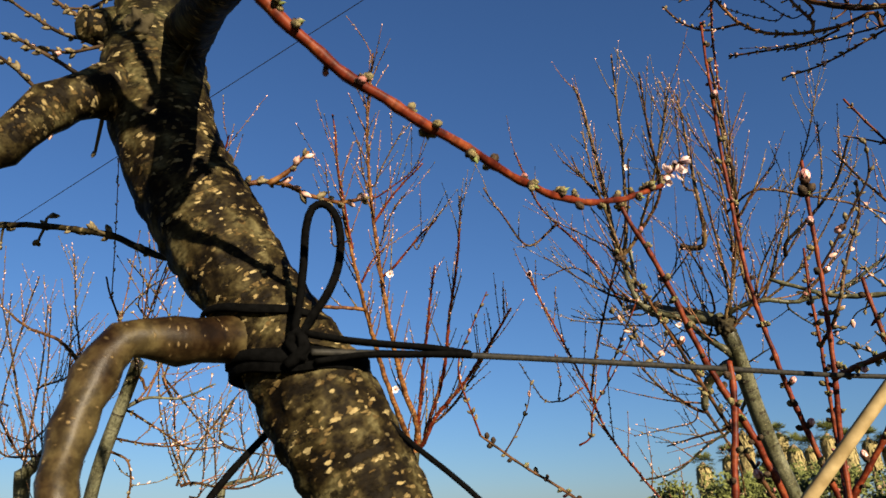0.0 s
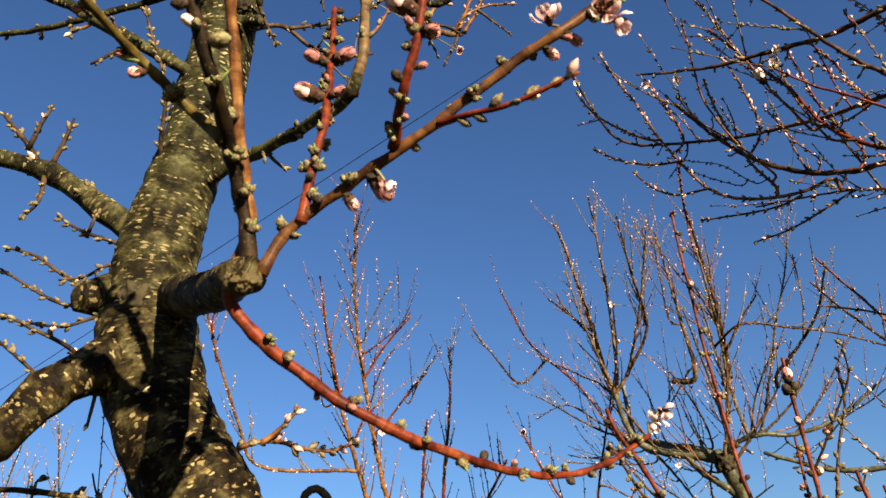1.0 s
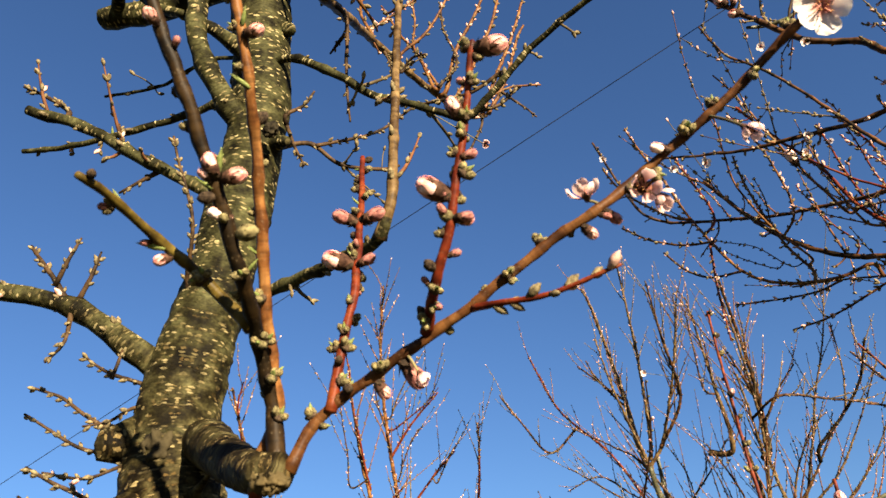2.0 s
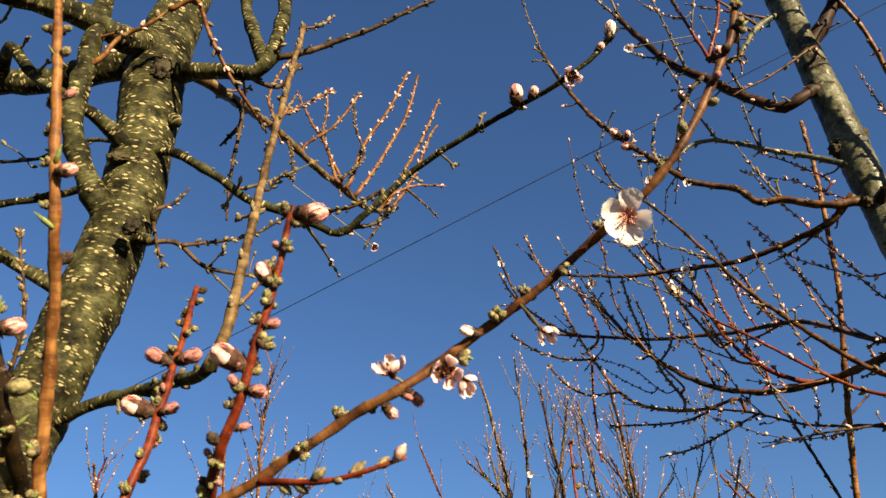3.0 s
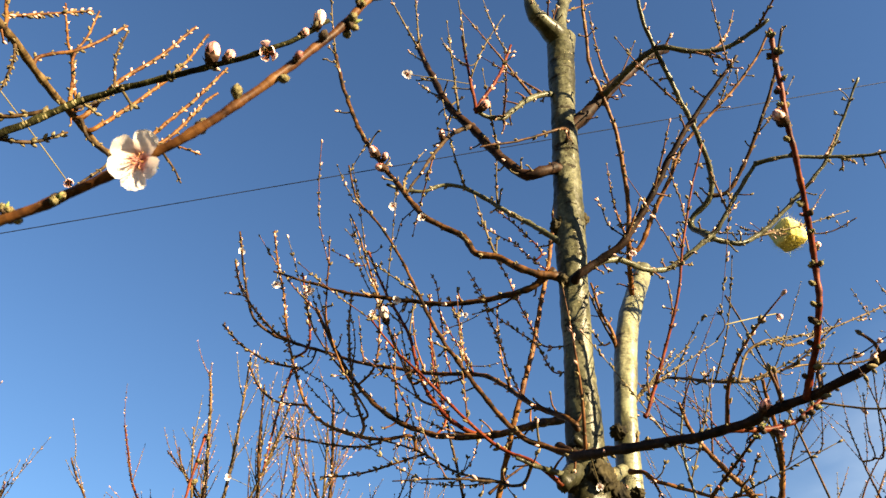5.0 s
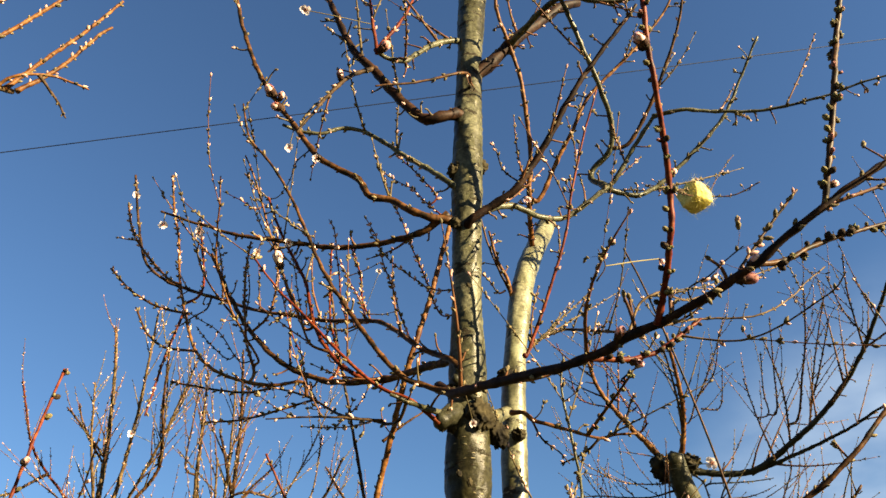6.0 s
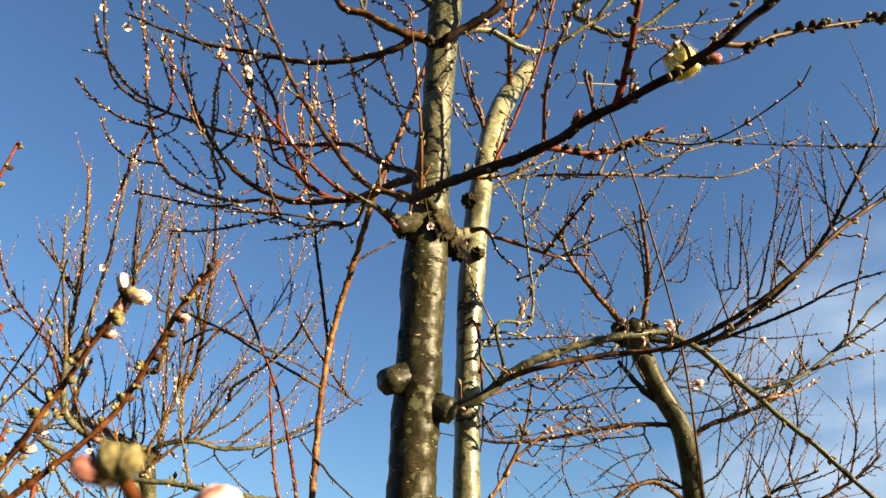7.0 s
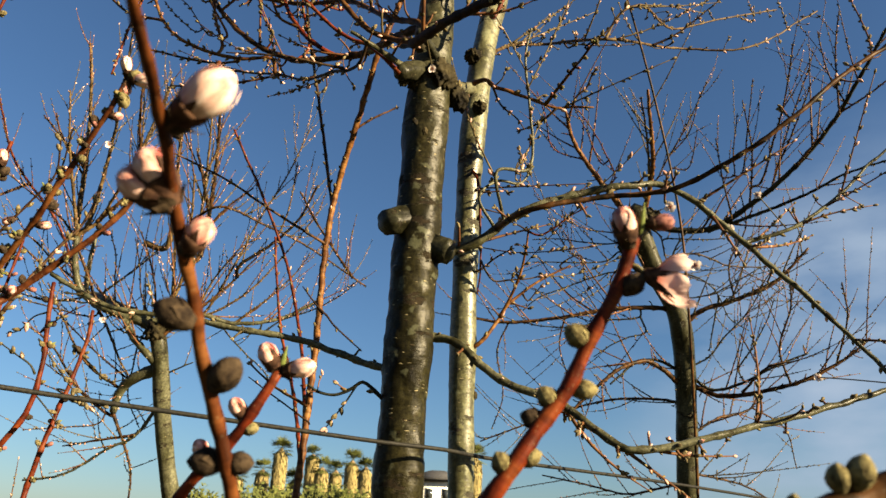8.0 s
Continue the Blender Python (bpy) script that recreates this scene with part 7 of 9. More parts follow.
limb(tree_f, "shoot", "red", 0.0069, 0.0033, [(-0.070, 2.580, 1.924), (-0.069, 2.674, 1.958), (-0.002, 2.600, 2.146), (0.025, 2.526, 2.335), (0.057, 2.459, 2.505), (0.077, 2.389, 2.684)])
limb(tree_f, "shoot", "brown", 0.0046, 0.0024, [(-0.069, 2.674, 1.958), (0.025, 2.645, 2.032), (0.110, 2.601, 2.143), (0.196, 2.550, 2.273)])
limb(tree_f, "shoot", "red", 0.0044, 0.0023, [(-0.207, 2.377, 2.440), (-0.176, 2.370, 2.459), (-0.065, 2.325, 2.574), (-0.011, 2.307, 2.618)])
limb(tree_f, "shoot", "red", 0.0044, 0.0023, [(-0.227, 2.308, 2.616), (-0.149, 2.270, 2.713), (-0.052, 2.235, 2.802)])
limb(tree_f, "shoot", "red", 0.0035, 0.0023, [(-0.264, 2.288, 2.392), (-0.224, 2.261, 2.461), (-0.186, 2.248, 2.495)])
limb(tree_f, "shoot", "orange", 0.0054, 0.0029, [(-0.254, 2.339, 2.312), (-0.578, 2.259, 2.346), (-0.614, 2.204, 2.442), (-0.648, 2.131, 2.570), (-0.675, 2.067, 2.682), (-0.692, 2.008, 2.785)])
limb(tree_f, "shoot", "red", 0.0041, 0.0022, [(-0.670, 2.095, 2.634), (-0.679, 2.040, 2.729), (-0.655, 2.000, 2.798)])
limb(tree_f, "shoot", "red", 0.0037, 0.0020, [(-0.297, 2.245, 2.503), (-0.291, 2.250, 2.494), (-0.298, 2.226, 2.535), (-0.312, 2.170, 2.633), (-0.328, 2.105, 2.747), (-0.330, 2.049, 2.844), (-0.335, 2.028, 2.880)])
limb(tree_f, "shoot", "red", 0.0027, 0.0015, [(-0.233, 2.274, 2.704), (-0.220, 2.277, 2.698), (-0.148, 2.254, 2.735), (-0.096, 2.235, 2.765), (-0.047, 2.208, 2.809)])
limb(tree_f, "shoot", "tan", 0.0027, 0.0015, [(-0.236, 2.262, 2.734), (-0.223, 2.262, 2.734), (-0.193, 2.230, 2.788), (-0.163, 2.204, 2.832), (-0.109, 2.158, 2.907)])
limb(tree_f, "shoot", "brown", 0.0027, 0.0015, [(-0.225, 2.276, 2.700), (-0.230, 2.282, 2.690), (-0.260, 2.232, 2.778), (-0.266, 2.197, 2.838), (-0.277, 2.179, 2.871)])
limb(tree_f, "shoot", "brown", 0.0027, 0.0015, [(-0.220, 2.332, 2.555), (-0.211, 2.339, 2.542), (-0.188, 2.311, 2.590), (-0.150, 2.270, 2.658), (-0.110, 2.247, 2.697)])
limb(tree_f, "shoot", "brown", 0.0026, 0.0014, [(-0.301, 2.236, 2.525), (-0.352, 2.247, 2.508), (-0.356, 2.191, 2.606), (-0.364, 2.144, 2.687), (-0.367, 2.114, 2.739)])
limb(tree_f, "shoot", "red", 0.0028, 0.0016, [(0.060, 2.450, 2.527), (0.073, 2.384, 2.641), (0.076, 2.338, 2.721)])
limb(tree_f, "shoot", "tan", 0.0025, 0.0014, [(-0.093, 2.336, 2.545), (-0.082, 2.346, 2.527), (-0.046, 2.315, 2.580), (-0.013, 2.288, 2.625)])

tree_c = tree("peach tree with a bent grey trunk and a dark knotted head", (3.18, 2.11, 0))
STYLE[tree_c] = {'spurs': 0.4, 'near': False, 'single': False, 'gap': 0.019, 'bud': 0.0080, 'pinkish': 0.08, 'twigs': {'limb': 0.45, 'branch': 0.6, 'shoot': 0.22}, 'rise': 0.35, 'reach': (0.12, 0.4), 'thick': 0.95}
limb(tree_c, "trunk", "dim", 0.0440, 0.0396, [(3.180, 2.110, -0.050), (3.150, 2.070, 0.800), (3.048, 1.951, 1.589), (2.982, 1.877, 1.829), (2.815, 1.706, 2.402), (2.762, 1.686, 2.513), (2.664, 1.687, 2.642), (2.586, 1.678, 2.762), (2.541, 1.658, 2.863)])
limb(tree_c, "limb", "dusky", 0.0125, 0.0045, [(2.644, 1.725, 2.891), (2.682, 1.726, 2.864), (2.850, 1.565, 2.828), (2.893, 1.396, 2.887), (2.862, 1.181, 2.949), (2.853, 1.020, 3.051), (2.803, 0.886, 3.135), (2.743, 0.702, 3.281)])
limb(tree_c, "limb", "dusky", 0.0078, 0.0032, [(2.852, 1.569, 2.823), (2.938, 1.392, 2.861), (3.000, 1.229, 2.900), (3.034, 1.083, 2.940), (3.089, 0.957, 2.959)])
limb(tree_c, "limb", "orange", 0.0110, 0.0055, [(2.619, 1.748, 2.883), (2.644, 1.725, 2.891), (2.614, 1.626, 3.021), (2.459, 1.484, 3.285)])
limb(tree_c, "limb", "orange", 0.0132, 0.0055, [(2.644, 1.725, 2.891), (2.619, 1.748, 2.883), (2.507, 1.752, 2.955), (2.298, 1.736, 3.116), (2.227, 1.700, 3.205)])
limb(tree_c, "shoot", "brown", 0.0037, 0.0018, [(2.896, 1.402, 2.879), (2.806, 1.306, 3.046), (2.687, 1.242, 3.198)])
limb(tree_c, "shoot", "brown", 0.0037, 0.0018, [(2.890, 1.344, 2.901), (2.931, 1.336, 2.927), (2.881, 1.201, 3.110), (2.839, 1.062, 3.293)])
limb(tree_c, "shoot", "brown", 0.0033, 0.0018, [(2.844, 0.986, 3.071), (2.804, 0.967, 3.044), (2.697, 0.894, 3.198), (2.641, 0.832, 3.306)])
limb(tree_c, "shoot", "brown", 0.0037, 0.0018, [(2.884, 1.484, 2.851), (2.854, 1.457, 2.847), (2.756, 1.410, 2.965), (2.667, 1.359, 3.083)])
limb(tree_c, "branch", "dusky", 0.0066, 0.0034, [(2.859, 1.736, 2.281), (2.957, 1.701, 2.223), (2.990, 1.597, 2.235), (3.027, 1.472, 2.285), (3.119, 1.386, 2.338)])
limb(tree_c, "branch", "dusky", 0.0066, 0.0034, [(2.860, 1.750, 2.252), (2.853, 1.746, 2.270), (2.766, 1.778, 2.317), (2.647, 1.787, 2.299), (2.534, 1.830, 2.203)])
limb(tree_c, "branch", "brown", 0.0053, 0.0032, [(2.966, 1.574, 2.197), (2.899, 1.415, 2.255), (2.945, 1.375, 2.276)])
limb(tree_c, "limb", "brown", 0.0099, 0.0044, [(2.802, 1.698, 2.436), (2.809, 1.685, 2.453), (2.756, 1.696, 2.500), (2.589, 1.803, 2.503), (2.414, 1.934, 2.464), (2.236, 2.063, 2.435), (2.084, 2.153, 2.450)])
limb(tree_c, "limb", "brown", 0.0099, 0.0044, [(2.809, 1.685, 2.453), (2.812, 1.678, 2.464), (2.847, 1.635, 2.505), (2.947, 1.549, 2.550), (3.059, 1.444, 2.617), (3.136, 1.331, 2.747)])
limb(tree_c, "limb", "brown", 0.0099, 0.0041, [(2.875, 1.766, 2.199), (2.862, 1.764, 2.219), (2.684, 1.763, 2.299), (2.562, 1.795, 2.263), (2.439, 1.853, 2.149), (2.369, 1.901, 2.064)])
limb(tree_c, "limb", "brown", 0.0099, 0.0041, [(2.867, 1.758, 2.225), (2.870, 1.749, 2.240), (2.930, 1.658, 2.190), (3.029, 1.417, 2.211), (3.138, 1.299, 2.281), (3.217, 1.203, 2.373)])
limb(tree_c, "branch", "brown", 0.0058, 0.0029, [(2.890, 1.781, 2.147), (2.878, 1.791, 2.170), (2.806, 1.999, 2.208), (2.756, 2.176, 2.200), (2.637, 2.331, 2.144), (2.438, 2.509, 2.043)])
limb(tree_c, "branch", "brown", 0.0058, 0.0027, [(2.928, 1.818, 2.048), (3.055, 1.760, 2.131), (3.211, 1.708, 2.189), (3.227, 1.664, 2.312), (3.084, 1.634, 2.458)])
limb(tree_c, "branch", "brown", 0.0050, 0.0028, [(2.957, 1.851, 1.915), (3.027, 1.844, 1.917), (3.260, 1.809, 1.890), (3.419, 1.797, 1.837)])
limb(tree_c, "branch", "brown", 0.0050, 0.0028, [(2.975, 1.870, 1.853), (2.955, 1.885, 1.874), (2.860, 2.078, 1.842), (2.784, 2.190, 1.871), (2.627, 2.324, 1.909)])
limb(tree_c, "shoot", "brown", 0.0031, 0.0018, [(2.947, 1.549, 2.550), (2.896, 1.521, 2.674), (2.914, 1.439, 2.819), (2.864, 1.412, 2.940)])
limb(tree_c, "shoot", "brown", 0.0031, 0.0018, [(2.589, 1.803, 2.503), (2.528, 1.797, 2.595), (2.569, 1.709, 2.720), (2.519, 1.683, 2.842)])
limb(tree_c, "shoot", "brown", 0.0038, 0.0025, [(3.029, 1.417, 2.211), (2.983, 1.414, 2.331), (2.959, 1.331, 2.479), (2.930, 1.306, 2.596)])
limb(tree_c, "shoot", "brown", 0.0038, 0.0025, [(3.138, 1.299, 2.281), (3.130, 1.225, 2.446), (3.083, 1.200, 2.558)])
limb(tree_c, "shoot", "brown", 0.0031, 0.0018, [(2.414, 1.934, 2.464), (2.421, 1.978, 2.363), (2.495, 2.000, 2.222)])
limb(tree_c, "shoot", "brown", 0.0033, 0.0018, [(3.211, 1.708, 2.189), (3.404, 1.694, 2.122), (3.502, 1.728, 1.974)])
limb(tree_c, "shoot", "brown", 0.0031, 0.0018, [(2.236, 2.063, 2.435), (2.225, 2.119, 2.333), (2.286, 2.159, 2.171), (2.281, 2.222, 2.048)])
limb(tree_c, "shoot", "tan", 0.0045, 0.0025, [(2.622, 1.651, 2.989), (2.567, 1.597, 3.094), (2.507, 1.552, 3.193), (2.456, 1.520, 3.270)])
limb(tree_c, "shoot", "brown", 0.0029, 0.0016, [(2.618, 1.638, 3.005), (2.634, 1.628, 3.005), (2.639, 1.559, 3.081), (2.666, 1.476, 3.158), (2.639, 1.382, 3.289)])
limb(tree_c, "shoot", "tan", 0.0029, 0.0016, [(2.637, 1.576, 3.062), (2.647, 1.470, 3.180), (2.644, 1.351, 3.322)])
limb(tree_c, "shoot", "brown", 0.0027, 0.0015, [(2.662, 1.572, 3.048), (2.719, 1.535, 3.047), (2.691, 1.451, 3.168)])
limb(tree_c, "shoot", "red", 0.0033, 0.0018, [(2.481, 1.750, 2.975), (2.496, 1.714, 3.006), (2.417, 1.690, 3.094), (2.347, 1.680, 3.161), (2.235, 1.678, 3.250)])
limb(tree_c, "shoot", "red", 0.0029, 0.0016, [(2.447, 1.699, 3.061), (2.434, 1.717, 3.051), (2.325, 1.694, 3.161), (2.255, 1.684, 3.228)])
limb(tree_c, "shoot", "red", 0.0029, 0.0016, [(2.376, 1.742, 3.056), (2.244, 1.796, 3.094), (2.173, 1.758, 3.194), (2.110, 1.734, 3.271)])
limb(tree_c, "shoot", "brown", 0.0039, 0.0021, [(2.862, 1.366, 2.942), (2.886, 1.341, 2.953), (2.831, 1.233, 3.064), (2.772, 1.131, 3.172), (2.682, 1.017, 3.318)])
limb(tree_c, "shoot", "brown", 0.0034, 0.0019, [(2.912, 1.285, 2.996), (2.861, 1.177, 3.076), (2.796, 1.037, 3.204)])
limb(tree_c, "shoot", "brown", 0.0028, 0.0015, [(2.756, 1.410, 2.965), (2.788, 1.382, 2.974), (2.753, 1.351, 3.037), (2.700, 1.278, 3.164)])
limb(tree_c, "shoot", "brown", 0.0030, 0.0016, [(2.788, 1.382, 2.974), (2.809, 1.368, 2.973), (2.750, 1.272, 3.131), (2.693, 1.193, 3.269)])
limb(tree_c, "shoot", "brown", 0.0026, 0.0014, [(2.828, 0.953, 3.093), (2.695, 0.928, 3.139), (2.563, 0.875, 3.216)])
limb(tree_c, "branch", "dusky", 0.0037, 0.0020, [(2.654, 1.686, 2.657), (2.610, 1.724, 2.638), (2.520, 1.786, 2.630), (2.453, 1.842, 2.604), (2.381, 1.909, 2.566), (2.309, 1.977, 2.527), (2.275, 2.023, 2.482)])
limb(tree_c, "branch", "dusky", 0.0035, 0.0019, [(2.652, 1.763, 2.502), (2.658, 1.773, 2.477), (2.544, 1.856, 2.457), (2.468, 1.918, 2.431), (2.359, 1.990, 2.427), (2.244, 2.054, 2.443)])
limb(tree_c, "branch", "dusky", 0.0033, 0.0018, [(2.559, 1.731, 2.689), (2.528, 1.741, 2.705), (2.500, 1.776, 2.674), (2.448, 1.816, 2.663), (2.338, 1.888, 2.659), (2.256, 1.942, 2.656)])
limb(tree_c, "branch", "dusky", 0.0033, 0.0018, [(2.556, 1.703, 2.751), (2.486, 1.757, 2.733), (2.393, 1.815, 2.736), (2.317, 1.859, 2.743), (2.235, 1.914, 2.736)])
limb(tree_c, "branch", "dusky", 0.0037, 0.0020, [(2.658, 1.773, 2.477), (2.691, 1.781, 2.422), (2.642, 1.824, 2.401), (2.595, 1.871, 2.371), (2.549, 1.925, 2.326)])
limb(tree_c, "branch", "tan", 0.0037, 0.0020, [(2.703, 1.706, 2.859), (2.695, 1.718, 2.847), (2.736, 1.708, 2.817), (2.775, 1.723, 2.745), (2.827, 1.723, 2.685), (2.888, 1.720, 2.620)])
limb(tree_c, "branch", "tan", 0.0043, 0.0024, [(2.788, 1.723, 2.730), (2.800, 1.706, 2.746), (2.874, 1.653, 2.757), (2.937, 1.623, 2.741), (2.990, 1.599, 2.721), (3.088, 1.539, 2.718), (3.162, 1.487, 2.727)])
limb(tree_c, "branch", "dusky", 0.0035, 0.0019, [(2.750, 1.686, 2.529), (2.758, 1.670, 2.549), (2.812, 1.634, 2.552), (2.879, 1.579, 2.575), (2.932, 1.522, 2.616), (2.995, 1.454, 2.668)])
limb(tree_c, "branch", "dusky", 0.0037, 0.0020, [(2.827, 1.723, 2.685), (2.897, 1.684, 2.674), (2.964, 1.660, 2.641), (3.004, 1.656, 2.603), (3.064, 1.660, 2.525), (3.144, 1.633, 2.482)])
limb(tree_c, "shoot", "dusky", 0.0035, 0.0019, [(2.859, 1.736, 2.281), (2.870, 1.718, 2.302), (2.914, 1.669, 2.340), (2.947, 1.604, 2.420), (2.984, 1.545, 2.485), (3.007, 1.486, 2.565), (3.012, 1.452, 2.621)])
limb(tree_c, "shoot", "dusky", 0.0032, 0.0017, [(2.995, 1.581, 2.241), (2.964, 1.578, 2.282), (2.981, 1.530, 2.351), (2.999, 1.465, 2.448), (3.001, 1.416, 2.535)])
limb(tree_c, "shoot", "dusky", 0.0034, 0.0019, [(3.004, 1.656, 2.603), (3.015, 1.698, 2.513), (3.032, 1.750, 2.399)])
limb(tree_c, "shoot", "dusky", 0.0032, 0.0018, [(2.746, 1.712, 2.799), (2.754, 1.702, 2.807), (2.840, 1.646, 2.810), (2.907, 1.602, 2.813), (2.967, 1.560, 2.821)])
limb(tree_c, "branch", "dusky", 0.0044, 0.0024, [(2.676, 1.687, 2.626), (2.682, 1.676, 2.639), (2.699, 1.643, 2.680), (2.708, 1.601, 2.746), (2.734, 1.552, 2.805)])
limb(tree_c, "shoot", "brown", 0.0026, 0.0014, [(2.544, 1.696, 2.781), (2.531, 1.707, 2.777), (2.400, 1.787, 2.783), (2.294, 1.828, 2.829), (2.192, 1.856, 2.896)])
limb(tree_c, "shoot", "brown", 0.0026, 0.0014, [(2.500, 1.776, 2.674), (2.439, 1.786, 2.728), (2.387, 1.790, 2.781)])
limb(tree_c, "shoot", "brown", 0.0026, 0.0014, [(2.434, 1.825, 2.662), (2.375, 1.847, 2.690), (2.319, 1.851, 2.748), (2.257, 1.852, 2.816)])
limb(tree_c, "shoot", "brown", 0.0026, 0.0014, [(2.544, 1.856, 2.457), (2.477, 1.858, 2.531), (2.421, 1.856, 2.599)])
limb(tree_c, "limb", "dusky", 0.0131, 0.0072, [(2.701, 1.687, 2.594), (2.682, 1.701, 2.589), (2.620, 1.720, 2.627), (2.566, 1.728, 2.675), (2.515, 1.733, 2.723)])

tree_k = tree("old peach tree with a dark leaning trunk", (-0.95, 1.95, 0))
STYLE[tree_k] = {'spurs': 0.4, 'near': False, 'single': False, 'gap': 0.019, 'bud': 0.0080, 'pinkish': 0.25, 'twigs': {'limb': 0.45, 'branch': 0.45, 'shoot': 0.30}, 'rise': 0.8, 'reach': (0.12, 0.36), 'thick': 0.95}
limb(tree_k, "trunk", "bark2", 0.0226, 0.0146, [(-0.950, 1.950, -0.050), (-0.900, 1.900, 0.800), (-0.869, 1.862, 1.563), (-0.830, 1.794, 1.736), (-0.715, 1.688, 2.006)])
limb(tree_k, "branch", "bark2", 0.0045, 0.0023, [(-0.758, 1.729, 1.901), (-0.719, 1.770, 1.934), (-0.655, 1.821, 1.941), (-0.569, 1.809, 1.971)])
limb(tree_k, "branch", "brown", 0.0035, 0.0016, [(-0.737, 1.712, 1.944), (-0.707, 1.669, 2.055), (-0.678, 1.640, 2.129), (-0.635, 1.606, 2.214)])
limb(tree_k, "branch", "brown", 0.0034, 0.0020, [(-0.723, 1.694, 1.989), (-0.700, 1.639, 1.994), (-0.696, 1.571, 2.030), (-0.730, 1.534, 2.124), (-0.738, 1.520, 2.159)])
limb(tree_k, "shoot", "twig", 0.0036, 0.0015, [(-0.673, 1.812, 1.938), (-0.735, 1.902, 2.009), (-0.699, 2.036, 1.940), (-0.638, 2.065, 1.865), (-0.577, 2.078, 1.834)])
limb(tree_k, "shoot", "brown", 0.0030, 0.0018, [(-0.767, 1.734, 1.887), (-0.767, 1.749, 1.905), (-0.713, 1.849, 1.870), (-0.666, 1.970, 1.833), (-0.591, 1.969, 1.838)])
limb(tree_k, "shoot", "brown", 0.0030, 0.0017, [(-0.787, 1.753, 1.840), (-0.701, 1.864, 1.830), (-0.616, 1.863, 1.834)])
limb(tree_k, "shoot", "brown", 0.0030, 0.0021, [(-0.792, 1.764, 1.812), (-0.749, 1.773, 1.789), (-0.741, 1.790, 1.746), (-0.752, 1.809, 1.697)])
limb(tree_k, "shoot", "brown", 0.0040, 0.0026, [(-0.734, 1.703, 1.966), (-0.704, 1.682, 1.967), (-0.683, 1.673, 1.935)])
limb(tree_k, "shoot", "brown", 0.0026, 0.0017, [(-0.726, 1.695, 1.987), (-0.743, 1.737, 2.017), (-0.740, 1.745, 2.133), (-0.724, 1.715, 2.212), (-0.687, 1.694, 2.263)])
limb(tree_k, "shoot", "twig", 0.0022, 0.0014, [(-0.735, 1.902, 2.009), (-0.702, 1.864, 2.105), (-0.718, 1.840, 2.166), (-0.751, 1.820, 2.217), (-0.822, 1.785, 2.305)])
limb(tree_k, "shoot", "twig", 0.0022, 0.0014, [(-0.702, 1.864, 2.105), (-0.796, 1.830, 2.190), (-0.757, 1.812, 2.238), (-0.697, 1.803, 2.260)])

tree_j = tree("peach tree with thin reddish shoots", (-0.86, 2.8, 0))
STYLE[tree_j] = {'spurs': 0.4, 'near': False, 'single': False, 'gap': 0.019, 'bud': 0.0080, 'pinkish': 0.25, 'twigs': {'limb': 0.45, 'branch': 0.45, 'shoot': 0.30}, 'rise': 0.8, 'reach': (0.12, 0.36), 'thick': 0.95}
limb(tree_j, "branch", "bark2", 0.0076, 0.0041, [(-0.813, 2.741, 1.765), (-0.797, 2.740, 1.789), (-0.633, 2.727, 1.822)])
limb(tree_j, "shoot", "twig", 0.0037, 0.0020, [(-0.940, 2.738, 1.793), (-0.996, 2.678, 1.946), (-1.013, 2.633, 2.060)])
limb(tree_j, "shoot", "twig", 0.0037, 0.0020, [(-0.695, 2.734, 1.805), (-0.731, 2.681, 1.939), (-0.738, 2.636, 2.053)])
limb(tree_j, "shoot", "twig", 0.0037, 0.0020, [(-0.975, 2.738, 1.794), (-0.937, 2.709, 1.869), (-0.747, 2.621, 2.091), (-0.726, 2.614, 2.109)])
limb(tree_j, "shoot", "twig", 0.0044, 0.0022, [(-0.764, 2.629, 2.072), (-0.678, 2.274, 1.882), (-0.601, 2.284, 1.856), (-0.507, 2.291, 1.837)])
limb(tree_j, "shoot", "twig", 0.0027, 0.0019, [(-0.820, 2.082, 2.097), (-0.909, 2.285, 2.126), (-0.905, 2.344, 1.975), (-0.920, 2.487, 1.885), (-0.923, 2.633, 1.786)])
limb(tree_j, "shoot", "twig", 0.0031, 0.0020, [(-0.923, 2.739, 1.791), (-0.967, 2.693, 1.907), (-0.977, 2.649, 2.021), (-0.970, 2.611, 2.116)])
limb(tree_j, "shoot", "twig", 0.0031, 0.0020, [(-0.931, 2.753, 1.755), (-0.900, 2.754, 1.754), (-0.863, 2.672, 1.961), (-0.845, 2.620, 2.094)])
limb(tree_j, "shoot", "twig", 0.0031, 0.0020, [(-0.815, 2.742, 1.734), (-0.829, 2.754, 1.752), (-0.835, 2.650, 2.017)])
limb(tree_j, "shoot", "twig", 0.0031, 0.0020, [(-0.695, 2.734, 1.805), (-0.657, 2.697, 1.899), (-0.679, 2.659, 1.994)])
limb(tree_j, "shoot", "twig", 0.0031, 0.0020, [(-0.633, 2.727, 1.822), (-0.651, 2.689, 1.918), (-0.679, 2.667, 1.975)])
limb(tree_j, "shoot", "brown", 0.0044, 0.0023, [(-0.923, 2.633, 1.786), (-0.883, 2.630, 1.794), (-0.727, 2.639, 1.772), (-0.569, 2.620, 1.822)])
limb(tree_j, "trunk", "bark2", 0.0300, 0.0140, [(-0.860, 2.800, -0.050), (-0.850, 2.780, 0.800), (-0.830, 2.750, 1.500), (-0.810, 2.740, 1.800)])

